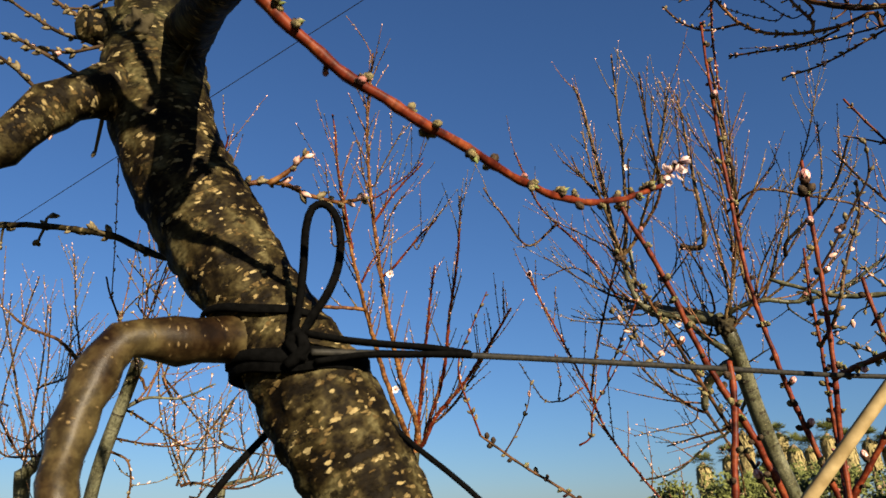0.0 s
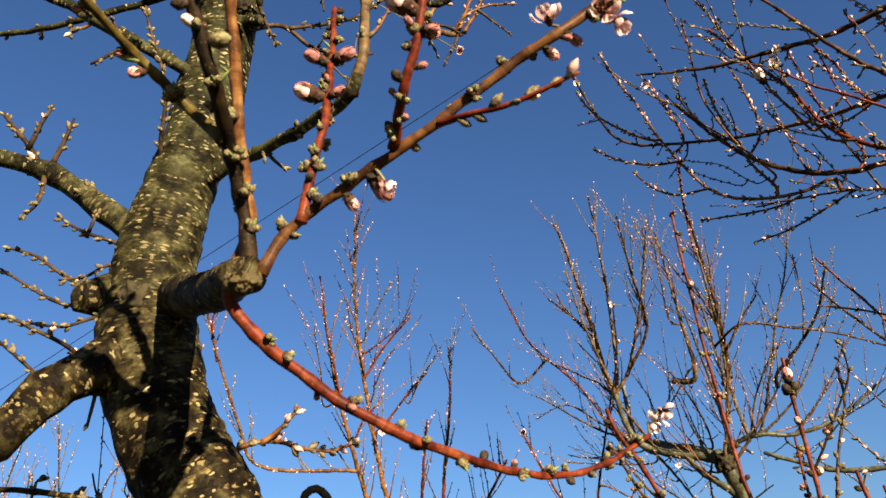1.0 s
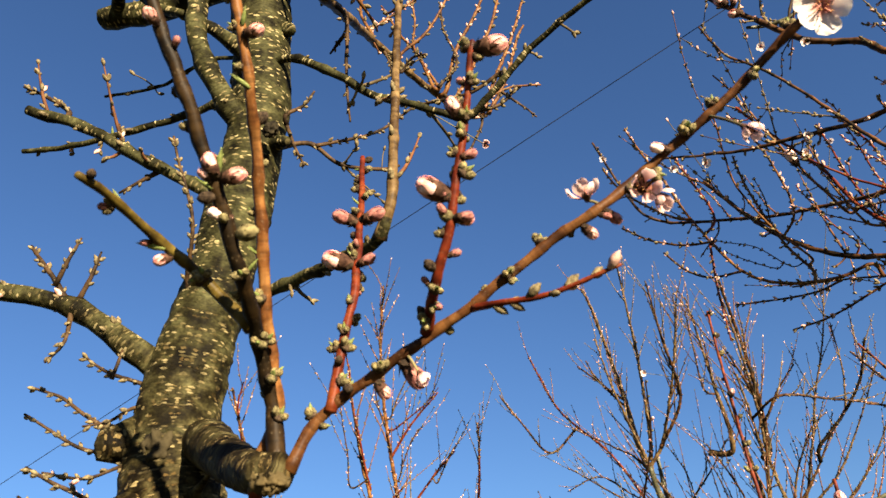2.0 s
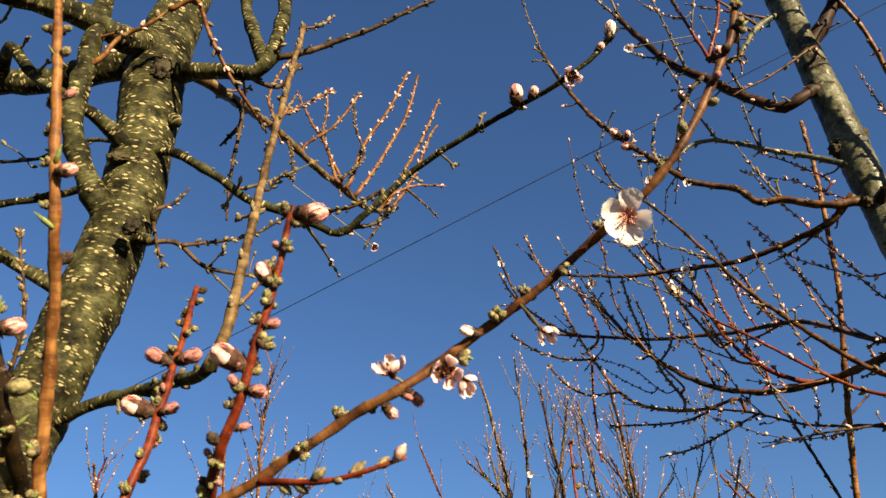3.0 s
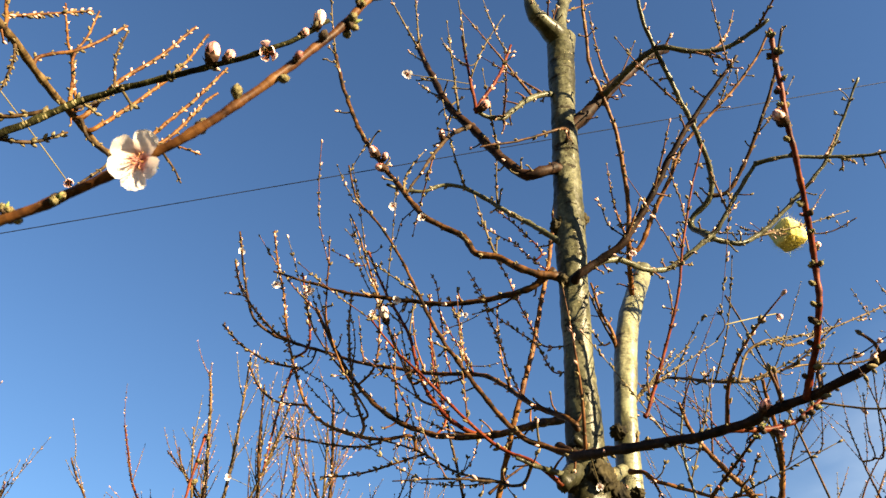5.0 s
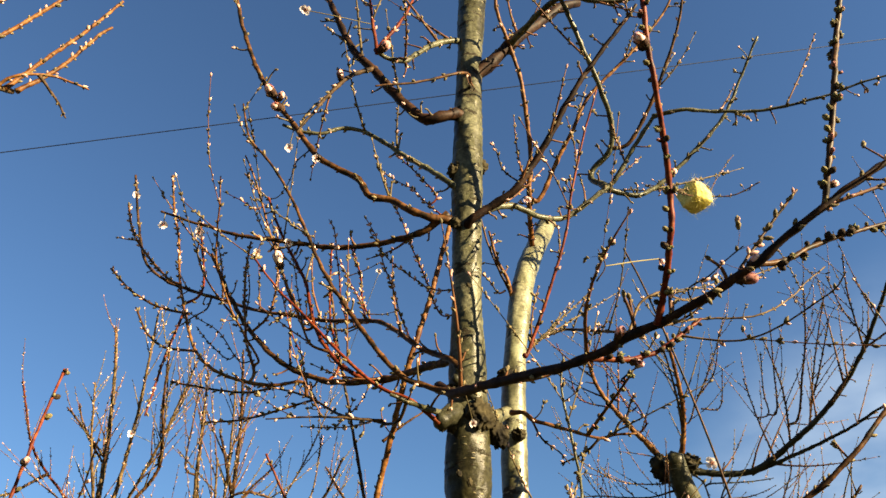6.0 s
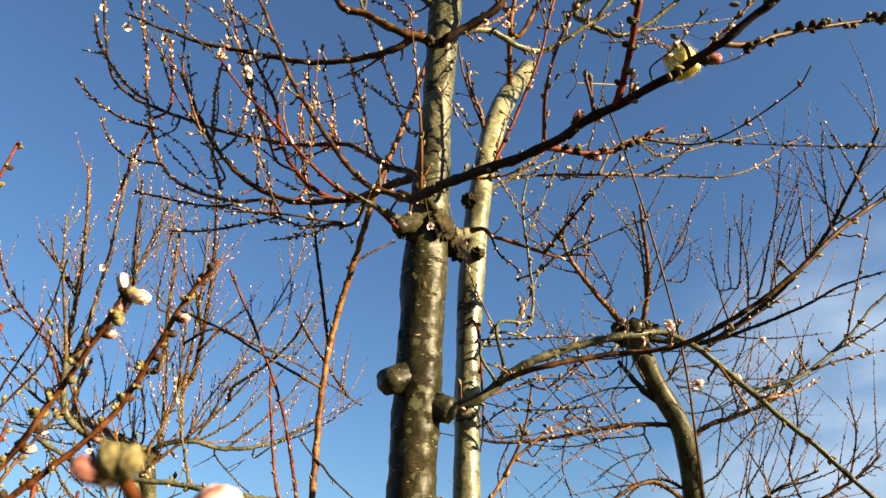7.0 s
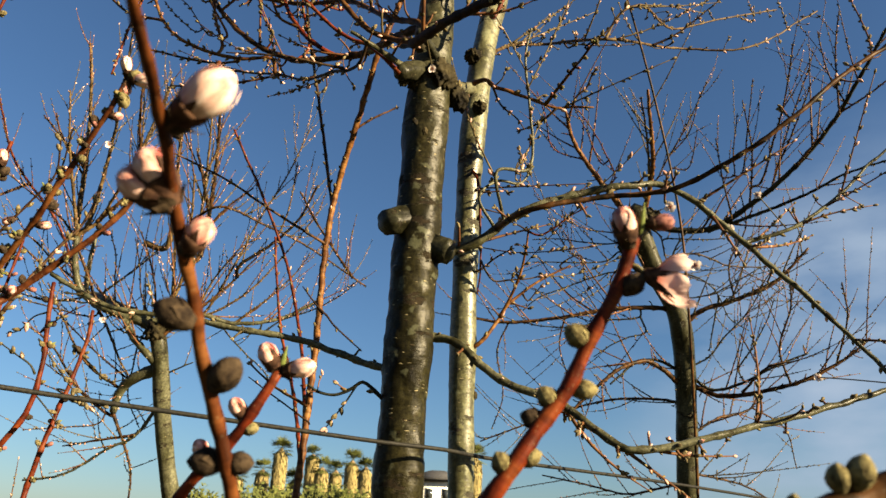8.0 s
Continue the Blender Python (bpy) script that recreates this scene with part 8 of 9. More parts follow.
tree_g = tree("peach tree with a pale sunlit trunk", (-1.95, 3.55, 0))
STYLE[tree_g] = {'spurs': 0.4, 'near': False, 'single': False, 'gap': 0.019, 'bud': 0.0080, 'pinkish': 0.25, 'twigs': {'limb': 0.45, 'branch': 0.45, 'shoot': 0.30}, 'rise': 0.8, 'reach': (0.12, 0.36), 'thick': 0.95}
limb(tree_g, "trunk", "bark2", 0.0376, 0.0326, [(-1.950, 3.550, -0.050), (-1.930, 3.500, 0.800), (-1.921, 3.486, 1.529), (-1.884, 3.335, 1.913)])
limb(tree_g, "limb", "bark2", 0.0226, 0.0125, [(-1.879, 3.340, 1.901), (-1.781, 3.304, 1.992), (-1.703, 3.268, 2.083)])
limb(tree_g, "shoot", "twig", 0.0060, 0.0024, [(-1.833, 3.322, 1.947), (-1.888, 3.230, 2.182), (-1.918, 3.138, 2.416), (-1.960, 3.046, 2.650)])
limb(tree_g, "shoot", "twig", 0.0053, 0.0024, [(-1.884, 3.335, 1.913), (-1.782, 3.158, 2.365), (-1.749, 3.066, 2.598)])
limb(tree_g, "shoot", "twig", 0.0046, 0.0021, [(-1.808, 3.202, 2.253), (-1.415, 2.767, 2.267), (-1.421, 2.702, 2.431), (-1.420, 2.614, 2.655)])
limb(tree_g, "shoot", "brown", 0.0069, 0.0033, [(-1.415, 2.767, 2.267), (-1.392, 2.540, 2.298), (-1.493, 2.524, 2.339), (-1.592, 2.493, 2.418)])
limb(tree_g, "shoot", "twig", 0.0049, 0.0023, [(-1.731, 3.282, 2.049), (-1.621, 3.082, 2.011), (-1.567, 2.997, 2.228), (-1.539, 2.886, 2.512)])
limb(tree_g, "shoot", "twig", 0.0060, 0.0024, [(-1.872, 3.318, 1.957), (-1.906, 3.303, 1.995), (-1.977, 3.247, 2.137), (-2.046, 3.173, 2.326)])
limb(tree_g, "shoot", "twig", 0.0042, 0.0023, [(-1.614, 3.071, 2.038), (-1.502, 3.066, 2.051), (-1.400, 2.973, 2.289), (-1.335, 2.896, 2.484), (-1.250, 2.863, 2.569)])
limb(tree_g, "shoot", "twig", 0.0042, 0.0023, [(-1.896, 3.392, 1.768), (-1.693, 3.167, 1.794), (-1.677, 3.047, 2.100), (-1.646, 2.962, 2.318), (-1.627, 2.876, 2.536)])
limb(tree_g, "shoot", "twig", 0.0042, 0.0023, [(-1.686, 3.105, 1.952), (-1.857, 3.097, 1.973), (-1.734, 2.892, 2.495), (-1.671, 2.832, 2.647)])
limb(tree_g, "shoot", "twig", 0.0041, 0.0022, [(-1.693, 3.167, 1.794), (-1.573, 3.063, 1.786), (-1.542, 2.964, 2.039), (-1.445, 2.882, 2.248)])
limb(tree_g, "shoot", "twig", 0.0034, 0.0022, [(-1.562, 3.012, 1.915), (-1.539, 2.930, 2.123), (-1.466, 2.865, 2.291)])
limb(tree_g, "shoot", "brown", 0.0041, 0.0028, [(-1.581, 2.955, 2.061), (-1.704, 2.995, 1.959), (-1.718, 3.124, 1.904)])
limb(tree_g, "shoot", "brown", 0.0041, 0.0026, [(-1.555, 2.987, 1.979), (-1.555, 2.869, 2.006), (-1.377, 2.839, 2.082)])
limb(tree_g, "shoot", "twig", 0.0035, 0.0023, [(-1.817, 3.027, 2.150), (-1.897, 3.010, 2.193), (-1.819, 2.925, 2.410), (-1.790, 2.857, 2.584)])

dress()


# ---- single buds and flowers, each on the shoot that it grows from ----
def nearest_wood(thing, at):
    best = min((float(np.min(np.linalg.norm(w[4] - np.array(at), axis=1))), k) for k, w in enumerate(WOOD) if w[0] == thing and w[2] not in ("trunk", "stem", "stub"))
    w = WOOD[best[1]]
    i = int(np.argmin(np.linalg.norm(w[4] - np.array(at), axis=1)))
    return w, i


def settle(thing, at):
    """The wood nearest to a place, and the place drawn onto its skin where it stood off it."""
    w, i = nearest_wood(thing, at)
    core = w[4][i]
    off = np.array(at) - core
    d = np.linalg.norm(off)
    if d > w[6][i] * 1.1:
        at = core + off / d * w[6][i] * 0.9
    return w[1], tuple(at), d


def bud_at(thing, kind, at, way, size):
    ob, place, d = settle(thing, at)
    bud(ob, kind, place, way, size + min(d, size * 0.12))


def flower_at(thing, at, way, size, cup, seed):
    w, i = nearest_wood(thing, at)
    core = Vector(w[4][i])
    ob = flower(w[1], at, way, size, cup, 5, 16, seed * 0.7, seed)
    # the short stalk under the calyx
    back = Vector(at) - Vector(way) * size * 0.25
    if (back - core).length > w[6][i] * 1.5:
        line, s = spline([core, core.lerp(back, 0.6) + Vector((0, 0, 0.1 * size)), back], 0.003)
        v, f, uv = tube_data(line, s, np.full(len(line), max(0.0011, size * 0.06)), 6)
        mesh_object("stalk", v - np.array(thing.location), f, [MAT["scale"]], w[1])


bud_at(tree_a, "pink", (0.0551, 0.2550, 2.2377), (0.982, -0.178, -0.061), 0.0220)
bud_at(tree_a, "pink", (0.0263, 0.2930, 2.1367), (-0.873, -0.376, 0.310), 0.0226)
bud_at(tree_a, "rose", (0.0320, 0.2880, 2.1168), (0.984, -0.136, -0.119), 0.0124)
bud_at(tree_a, "rose", (0.0340, 0.2830, 2.1605), (0.945, -0.306, 0.116), 0.0124)
bud_at(tree_a, "pink", (0.0362, 0.2720, 2.1869), (-0.460, -0.626, 0.630), 0.0163)
bud_at(tree_a, "pink", (-0.0573, 0.3870, 2.1528), (-0.935, -0.294, 0.201), 0.0228)
bud_at(tree_a, "rose", (-0.0528, 0.4000, 2.2009), (-0.901, -0.343, 0.266), 0.0211)
bud_at(tree_a, "rose", (-0.0505, 0.4000, 2.2024), (0.935, -0.325, 0.142), 0.0216)
bud_at(tree_a, "rose", (-0.0506, 0.3870, 2.1508), (0.906, -0.369, 0.205), 0.0151)
bud_at(tree_a, "rose", (0.1352, 0.3200, 2.1269), (0.720, 0.259, -0.644), 0.0137)
bud_at(tree_a, "pink", (0.1679, 0.3120, 2.1392), (0.818, 0.183, -0.546), 0.0152)
bud_at(tree_a, "pink", (0.1187, 0.3250, 2.1189), (0.688, 0.279, -0.670), 0.0123)
bud_at(tree_a, "white", (0.1864, 0.2950, 2.1618), (-0.971, -0.219, 0.101), 0.0134)
bud_at(tree_a, "rose", (-0.0186, 0.3700, 2.0557), (0.600, 0.326, -0.730), 0.0228)
bud_at(tree_a, "pink", (-0.0341, 0.3750, 2.0391), (0.516, 0.363, -0.776), 0.0138)
bud_at(tree_a, "white", (-0.1678, 0.1900, 2.2831), (0.891, -0.389, 0.232), 0.0262)
bud_at(tree_a, "pink", (-0.0915, 0.2620, 2.1473), (-0.898, -0.346, 0.271), 0.0139)
bud_at(tree_a, "pink", (-0.0915, 0.2620, 2.1473), (0.979, -0.200, -0.031), 0.0171)
bud_at(tree_a, "white", (-0.0966, 0.2800, 2.1350), (-0.905, -0.337, 0.258), 0.0157)
bud_at(tree_a, "pink", (-0.1011, 0.2200, 2.2520), (0.964, -0.261, 0.053), 0.0146)
bud_at(tree_a, "grey", (-0.0949, 0.2900, 2.1218), (0.976, -0.216, -0.008), 0.0148)
bud_at(tree_a, "leaf", (-0.0976, 0.2350, 2.2071), (-0.755, -0.480, 0.447), 0.0150)
bud_at(tree_a, "leaf", (-0.1014, 0.2200, 2.2543), (0.322, -0.679, 0.660), 0.0128)
bud_at(tree_a, "leaf", (-0.1278, 0.2700, 2.1439), (-0.801, -0.445, 0.401), 0.0139)
bud_at(tree_a, "leaf", (-0.1252, 0.2650, 2.1513), (0.314, -0.680, 0.662), 0.0175)
bud_at(tree_a, "pink", (-0.1248, 0.2650, 2.1490), (-0.244, -0.680, 0.692), 0.0159)
bud_at(tree_a, "dark", (-0.1290, 0.2750, 2.1408), (-0.992, -0.064, -0.110), 0.0109)
bud_at(tree_a, "leaf", (-0.1763, 0.3150, 2.1299), (-0.949, -0.268, 0.167), 0.0177)
bud_at(tree_a, "leaf", (-0.2179, 0.2950, 2.1659), (-0.334, -0.662, 0.672), 0.0132)
bud_at(tree_a, "leaf", (-0.4714, 0.7000, 2.6243), (0.109, -0.702, 0.703), 0.0153)
bud_at(tree_a, "pink", (0.2303, 0.4500, 2.5435), (-0.083, -0.700, 0.710), 0.0272)
bud_at(tree_a, "pink", (0.2641, 0.4400, 2.5518), (0.341, -0.675, 0.654), 0.0175)
bud_at(tree_a, "pink", (0.3835, 0.4000, 2.6455), (0.506, -0.753, 0.420), 0.0146)
bud_at(tree_a, "white", (0.4040, 0.3850, 2.6459), (-0.017, -0.764, 0.645), 0.0240)
bud_at(tree_a, "grey", (0.0372, 0.3000, 2.1214), (-0.931, -0.281, 0.235), 0.0110)
bud_at(tree_a, "pink", (0.0274, 0.3000, 2.1234), (0.968, -0.058, -0.243), 0.0124)
bud_at(tree_b, "pink", (0.9539, 0.4150, 2.2618), (-0.055, -0.766, 0.641), 0.0199)
bud_at(tree_b, "pink", (0.7205, 0.9089, 3.1598), (-0.850, -0.150, 0.505), 0.0317)
bud_at(tree_b, "pink", (0.7262, 0.8983, 3.1676), (-0.431, -0.579, 0.692), 0.0235)
bud_at(tree_b, "pink", (0.7300, 0.9105, 3.1516), (0.015, -0.787, 0.616), 0.0210)
bud_at(tree_b, "pink", (0.7423, 0.9274, 3.1244), (-0.958, 0.252, 0.136), 0.0287)
bud_at(tree_b, "pink", (0.9001, 0.1569, 2.5224), (-0.896, -0.063, 0.440), 0.0209)
bud_at(tree_b, "white", (0.8214, 1.2490, 2.8461), (-0.537, -0.501, 0.679), 0.0402)
bud_at(tree_b, "white", (1.0840, 0.2474, 2.3290), (0.331, -0.831, 0.447), 0.0183)
bud_at(tree_b, "rose", (1.0813, 0.2650, 2.3114), (0.713, -0.700, 0.040), 0.0223)
bud_at(tree_b, "pink", (0.8677, 0.7084, 3.1655), (0.387, -0.828, 0.406), 0.0311)
bud_at(tree_b, "white", (0.5854, 0.1787, 1.7629), (0.453, -0.731, 0.511), 0.0277)
bud_at(tree_b, "pink", (0.5980, 0.2107, 1.7413), (-0.887, 0.173, 0.428), 0.0223)
bud_at(tree_b, "pink", (0.5984, 0.2055, 1.7383), (-0.668, -0.118, 0.735), 0.0229)
bud_at(tree_b, "pink", (0.6056, 0.2087, 1.7223), (0.267, -0.690, 0.673), 0.0167)
# dark kind: shade low on this shoot is put into the bud colour
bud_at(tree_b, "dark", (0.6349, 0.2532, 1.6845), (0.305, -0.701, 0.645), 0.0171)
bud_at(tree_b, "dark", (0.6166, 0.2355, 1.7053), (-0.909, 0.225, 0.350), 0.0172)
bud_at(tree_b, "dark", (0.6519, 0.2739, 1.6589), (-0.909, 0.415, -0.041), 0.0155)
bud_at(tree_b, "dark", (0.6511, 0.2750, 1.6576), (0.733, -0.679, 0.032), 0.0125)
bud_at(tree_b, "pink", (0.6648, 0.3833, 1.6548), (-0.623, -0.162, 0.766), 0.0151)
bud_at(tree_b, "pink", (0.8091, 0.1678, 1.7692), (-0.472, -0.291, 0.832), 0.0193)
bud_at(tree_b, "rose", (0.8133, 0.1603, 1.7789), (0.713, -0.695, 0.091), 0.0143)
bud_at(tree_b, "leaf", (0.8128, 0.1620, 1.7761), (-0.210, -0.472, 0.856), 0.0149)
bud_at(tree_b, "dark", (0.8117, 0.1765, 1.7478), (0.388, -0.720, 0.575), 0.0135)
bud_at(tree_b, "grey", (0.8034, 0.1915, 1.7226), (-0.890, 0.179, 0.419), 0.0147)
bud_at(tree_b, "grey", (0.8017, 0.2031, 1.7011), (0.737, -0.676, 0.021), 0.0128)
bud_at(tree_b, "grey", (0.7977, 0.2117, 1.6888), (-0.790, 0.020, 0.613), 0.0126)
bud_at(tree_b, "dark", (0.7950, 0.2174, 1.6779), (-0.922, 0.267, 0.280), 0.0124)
bud_at(tree_b, "grey", (0.7849, 0.2321, 1.6559), (-0.654, -0.131, 0.745), 0.0121)
bud_at(tree_b, "grey", (0.7874, 0.2284, 1.6627), (0.567, -0.736, 0.370), 0.0114)
bud_at(tree_b, "pink", (0.7256, 0.4077, 1.7353), (-0.682, -0.103, 0.724), 0.0196)
bud_at(tree_b, "leaf", (0.7267, 0.4061, 1.7372), (-0.040, -0.566, 0.824), 0.0167)
bud_at(tree_b, "white", (0.7305, 0.4045, 1.7356), (0.680, -0.713, 0.171), 0.0222)
bud_at(tree_b, "pink", (0.7111, 0.4212, 1.7003), (-0.731, -0.050, 0.680), 0.0156)
bud_at(tree_b, "grey", (0.7100, 0.4229, 1.6985), (0.720, -0.690, 0.073), 0.0110)
bud_at(tree_b, "grey", (0.8078, 0.0775, 1.6499), (-0.458, -0.303, 0.836), 0.0103)
bud_at(tree_b, "grey", (0.8115, 0.0745, 1.6512), (-0.143, -0.511, 0.848), 0.0122)
bud_at(tree_b, "grey", (0.7948, 0.0896, 1.6423), (-0.335, -0.392, 0.857), 0.0068)
bud_at(tree_h, "white", (0.6045, 0.5568, 2.0255), (-0.354, -0.501, 0.790), 0.0173)
bud_at(tree_h, "white", (0.6058, 0.5611, 2.0179), (0.775, -0.616, -0.139), 0.0226)
bud_at(tree_h, "grey", (0.6057, 0.5566, 2.0246), (0.600, -0.761, 0.249), 0.0124)
bud_at(tree_h, "pink", (0.6001, 0.5619, 2.0223), (0.115, 0.345, -0.931), 0.0139)
bud_at(tree_h, "grey", (0.5980, 0.5892, 2.0039), (0.485, 0.065, -0.872), 0.0146)
bud_at(tree_h, "pink", (0.6019, 0.8929, 1.9349), (-0.726, 0.548, -0.415), 0.0145)
bud_at(tree_h, "pink", (0.5139, 0.9200, 2.0426), (-0.113, -0.497, 0.860), 0.0239)
bud_at(tree_h, "dark", (0.5112, 0.9200, 2.0297), (-0.564, -0.435, 0.702), 0.0147)
bud_at(tree_h, "dark", (0.5140, 0.9200, 2.0322), (0.596, -0.426, 0.681), 0.0151)
bud_at(tree_b, "grey", (0.5547, 0.1175, 1.7701), (0.043, -0.642, 0.766), 0.0088)
bud_at(tree_b, "grey", (0.5542, 0.1178, 1.7701), (-0.630, -0.205, 0.749), 0.0095)
bud_at(tree_b, "rose", (0.5536, 0.1186, 1.7694), (-0.930, 0.248, 0.271), 0.0113)
bud_at(tree_b, "leaf", (0.5541, 0.1148, 1.7687), (-0.224, -0.508, 0.832), 0.0082)
flower_at(tree_a, (0.2866, 0.2310, 2.2207), (-0.347, -0.701, -0.624), 0.0187, .22, 1)
flower_at(tree_a, (0.1236, 0.3180, 2.1453), (-0.251, -0.781, 0.571), 0.0136, 1.1, 2)
flower_at(tree_a, (0.1600, 0.3050, 2.1398), (-0.108, -0.868, -0.484), 0.0140, .9, 3)
flower_at(tree_a, (0.2192, 0.2580, 2.1442), (0.478, -0.046, -0.877), 0.0109, .8, 4)
flower_at(tree_a, (0.1722, 0.3150, 2.1384), (0.478, -0.046, -0.877), 0.0118, 1.0, 5)
flower_at(tree_a, (0.3554, 0.4180, 2.6211), (-0.121, -0.621, -0.775), 0.0171, .9, 6)
flower_at(tree_a, (0.2450, 0.6550, 1.9432), (0.883, -0.166, -0.439), 0.0137, .95, 7)
flower_at(tree_a, (0.2364, 0.6550, 1.9357), (-0.238, -0.719, 0.653), 0.0114, .8, 8)
flower_at(tree_a, (0.2295, 0.6550, 1.9305), (0.475, -0.133, -0.870), 0.0108, 1.0, 9)
flower_at(tree_a, (-0.0054, 0.3600, 2.0394), (0.478, -0.046, -0.877), 0.0090, 1.0, 10)
flower_at(tree_a, (0.1171, 1.0000, 2.8094), (0.084, -0.784, -0.615), 0.0142, .7, 11)
flower_at(tree_b, (0.5577, 1.2110, 2.8714), (-0.070, -0.796, -0.601), 0.0109, .22, 12)
flower_at(tree_b, (0.6342, 1.2110, 2.8792), (-0.114, -0.790, -0.602), 0.0132, .22, 13)
flower_at(tree_b, (0.8006, 1.0760, 2.8212), (-0.227, -0.761, -0.608), 0.0098, .22, 14)
flower_at(tree_b, (1.1975, 0.7460, 2.8682), (0.429, -0.294, -0.854), 0.0134, .8, 15)
flower_at(tree_b, (0.5007, 1.5430, 3.1940), (-0.029, -0.781, -0.624), 0.0111, .22, 16)
flower_at(tree_b, (0.7584, 1.0299, 3.0493), (-0.188, -0.686, -0.703), 0.0103, .22, 17)
flower_at(tree_b, (0.7986, 0.9500, 2.9674), (-0.225, -0.680, -0.698), 0.0098, .22, 18)
flower_at(tree_b, (0.9341, 1.3600, 2.6265), (0.429, -0.294, -0.854), 0.0106, .6, 19)
flower_at(tree_b, (1.3580, 0.5743, 2.6494), (0.429, -0.294, -0.854), 0.0110, .8, 20)
flower_at(tree_b, (0.7107, 0.9700, 2.6912), (-0.192, -0.782, -0.593), 0.0077, .22, 21)
flower_at(tree_b, (0.6883, 0.8135, 3.2545), (-0.146, -0.555, -0.819), 0.0120, .22, 22)
flower_at(tree_b, (0.8217, 0.1625, 1.7554), (0.641, -0.704, -0.305), 0.0206, .95, 23)
flower_at(tree_b, (1.5778, 0.6202, 2.1510), (-0.767, -0.510, -0.390), 0.0094, .22, 24)
flower_at(tree_b, (1.6450, 0.6026, 2.2304), (-0.773, -0.470, -0.425), 0.0073, .22, 25)
flower_at(tree_b, (1.8153, 0.6386, 1.9305), (-0.856, -0.475, -0.205), 0.0081, .22, 26)
flower_at(tree_b, (1.0435, 0.7600, 2.3320), (-0.416, -0.691, -0.591), 0.0065, .22, 27)
flower_at(tree_c, (2.3613, 1.3527, 2.7030), (-0.729, -0.567, -0.383), 0.0226, .22, 28)
flower_at(tree_c, (2.4959, 1.3789, 2.5328), (-0.765, -0.565, -0.309), 0.0226, .22, 29)
flower_at(tree_e, (1.4080, 1.8896, 3.4709), (-0.466, -0.691, -0.553), 0.0122, .22, 30)
flower_at(tree_e, (0.8847, 2.6438, 2.3096), (-0.306, -0.920, -0.245), 0.0115, .22, 31)
flower_at(tree_e, (0.7700, 2.6467, 2.9773), (-0.110, -0.922, -0.372), 0.0140, .22, 32)
flower_at(tree_f, (-0.1730, 2.3263, 2.4327), (0.075, -0.939, -0.334), 0.0130, .22, 33)
flower_at(tree_f, (-0.1620, 2.4202, 2.0569), (0.071, -0.981, -0.182), 0.0125, .22, 34)
flower_at(tree_e, (0.2565, 1.9920, 2.3010), (-0.121, -0.940, -0.320), 0.0165, .8, 35)
# ---- knots and healed cuts ----
knot(tree_b, (1.106, 0.830, 2.387), 0.0240, 1, (1, 0.8, 1.15))
knot(tree_b, (1.154, 0.850, 2.368), 0.0181, 2, (1, 0.9, 1.3))
knot(tree_b, (1.072, 0.860, 2.382), 0.0178, 3, (1, 0.9, 1.3))
knot(tree_b, (1.092, 0.815, 2.950), 0.0197, 4, (1.25, 1.1, 0.9))
knot(tree_b, (1.139, 0.820, 2.994), 0.0150, 5, (1, 1, 1.2))
knot(tree_b, (1.067, 0.820, 2.943), 0.0130, 6, (1, 1, 1.5))
knot(tree_b, (1.225, 0.905, 2.528), 0.0156, 7, (1, 1, 0.9))
knot(tree_b, (1.114, 0.820, 2.818), 0.0126, 8, (1, 1, 1))
knot(tree_b, (1.059, 0.810, 2.788), 0.0110, 9, (1, 1, 1))
knot(tree_b, (1.077, 0.800, 2.635), 0.0051, 10, (1.2, 0.5, 1))
knot(tree_b, (1.049, 0.820, 2.418), 0.0104, 11, (1.2, 1, 0.9))
knot(tree_b, (1.126, 0.800, 3.297), 0.0135, 12, (1, 1, 1))
knot(tree_b, (1.080, 0.800, 3.112), 0.0111, 13, (1, 1, 1))
knot(tree_b, (1.086, 0.860, 2.374), 0.0137, 14, (1, 0.8, 1))
knot(tree_b, (1.128, 0.850, 2.412), 0.0130, 15, (1, 0.8, 1.2))
knot(tree_b, (1.081, 0.835, 2.267), 0.0061, 16, (0.8, 0.5, 1.2))
knot(tree_b, (1.126, 0.865, 2.173), 0.0055, 17, (0.8, 0.5, 1.2))
knot(tree_b, (1.224, 0.880, 2.394), 0.0125, 18, (1, 1, 0.9))
knot(tree_b, (1.048, 0.860, 2.371), 0.0104, 19, (1, 1, 1.2))
knot(tree_b, (1.061, 0.835, 2.278), 0.0050, 20, (1, 0.5, 1))
knot(tree_a, (-0.292, 0.620, 2.098), 0.0181, 23, (1, 0.9, 1.2))
knot(tree_a, (-0.305, 0.630, 2.060), 0.0141, 24, (1, 0.9, 1.2))
knot(tree_a, (-0.247, 0.610, 2.650), 0.0109, 25, (1.3, 0.6, 0.8))
knot(tree_a, (-0.197, 0.600, 2.514), 0.0101, 26, (1, 0.7, 1.2))
knot(tree_a, (-0.224, 0.610, 2.847), 0.0159, 27, (1, 0.8, 1.3))
knot(tree_a, (-0.207, 0.605, 1.773), 0.0065, 28, (0.7, 1, 1.3))
knot(tree_a, (-0.111, 0.388, 1.983), 0.0100, 41, (1.15, 0.9, 0.85), "cutface", "pruned end of a spur, dry tan wood")
knot(tree_c, (2.560, 1.734, 2.848), 0.0435, 60, (1, 1, 1.1))
knot(tree_c, (2.636, 1.671, 2.864), 0.0327, 61, (1.4, 1, 0.8))
knot(tree_c, (2.611, 1.723, 2.823), 0.0370, 62, (1, 1, 1))
knot(tree_e, (1.083, 2.712, 2.316), 0.0323, 73, (1.1, 1, 1.2))
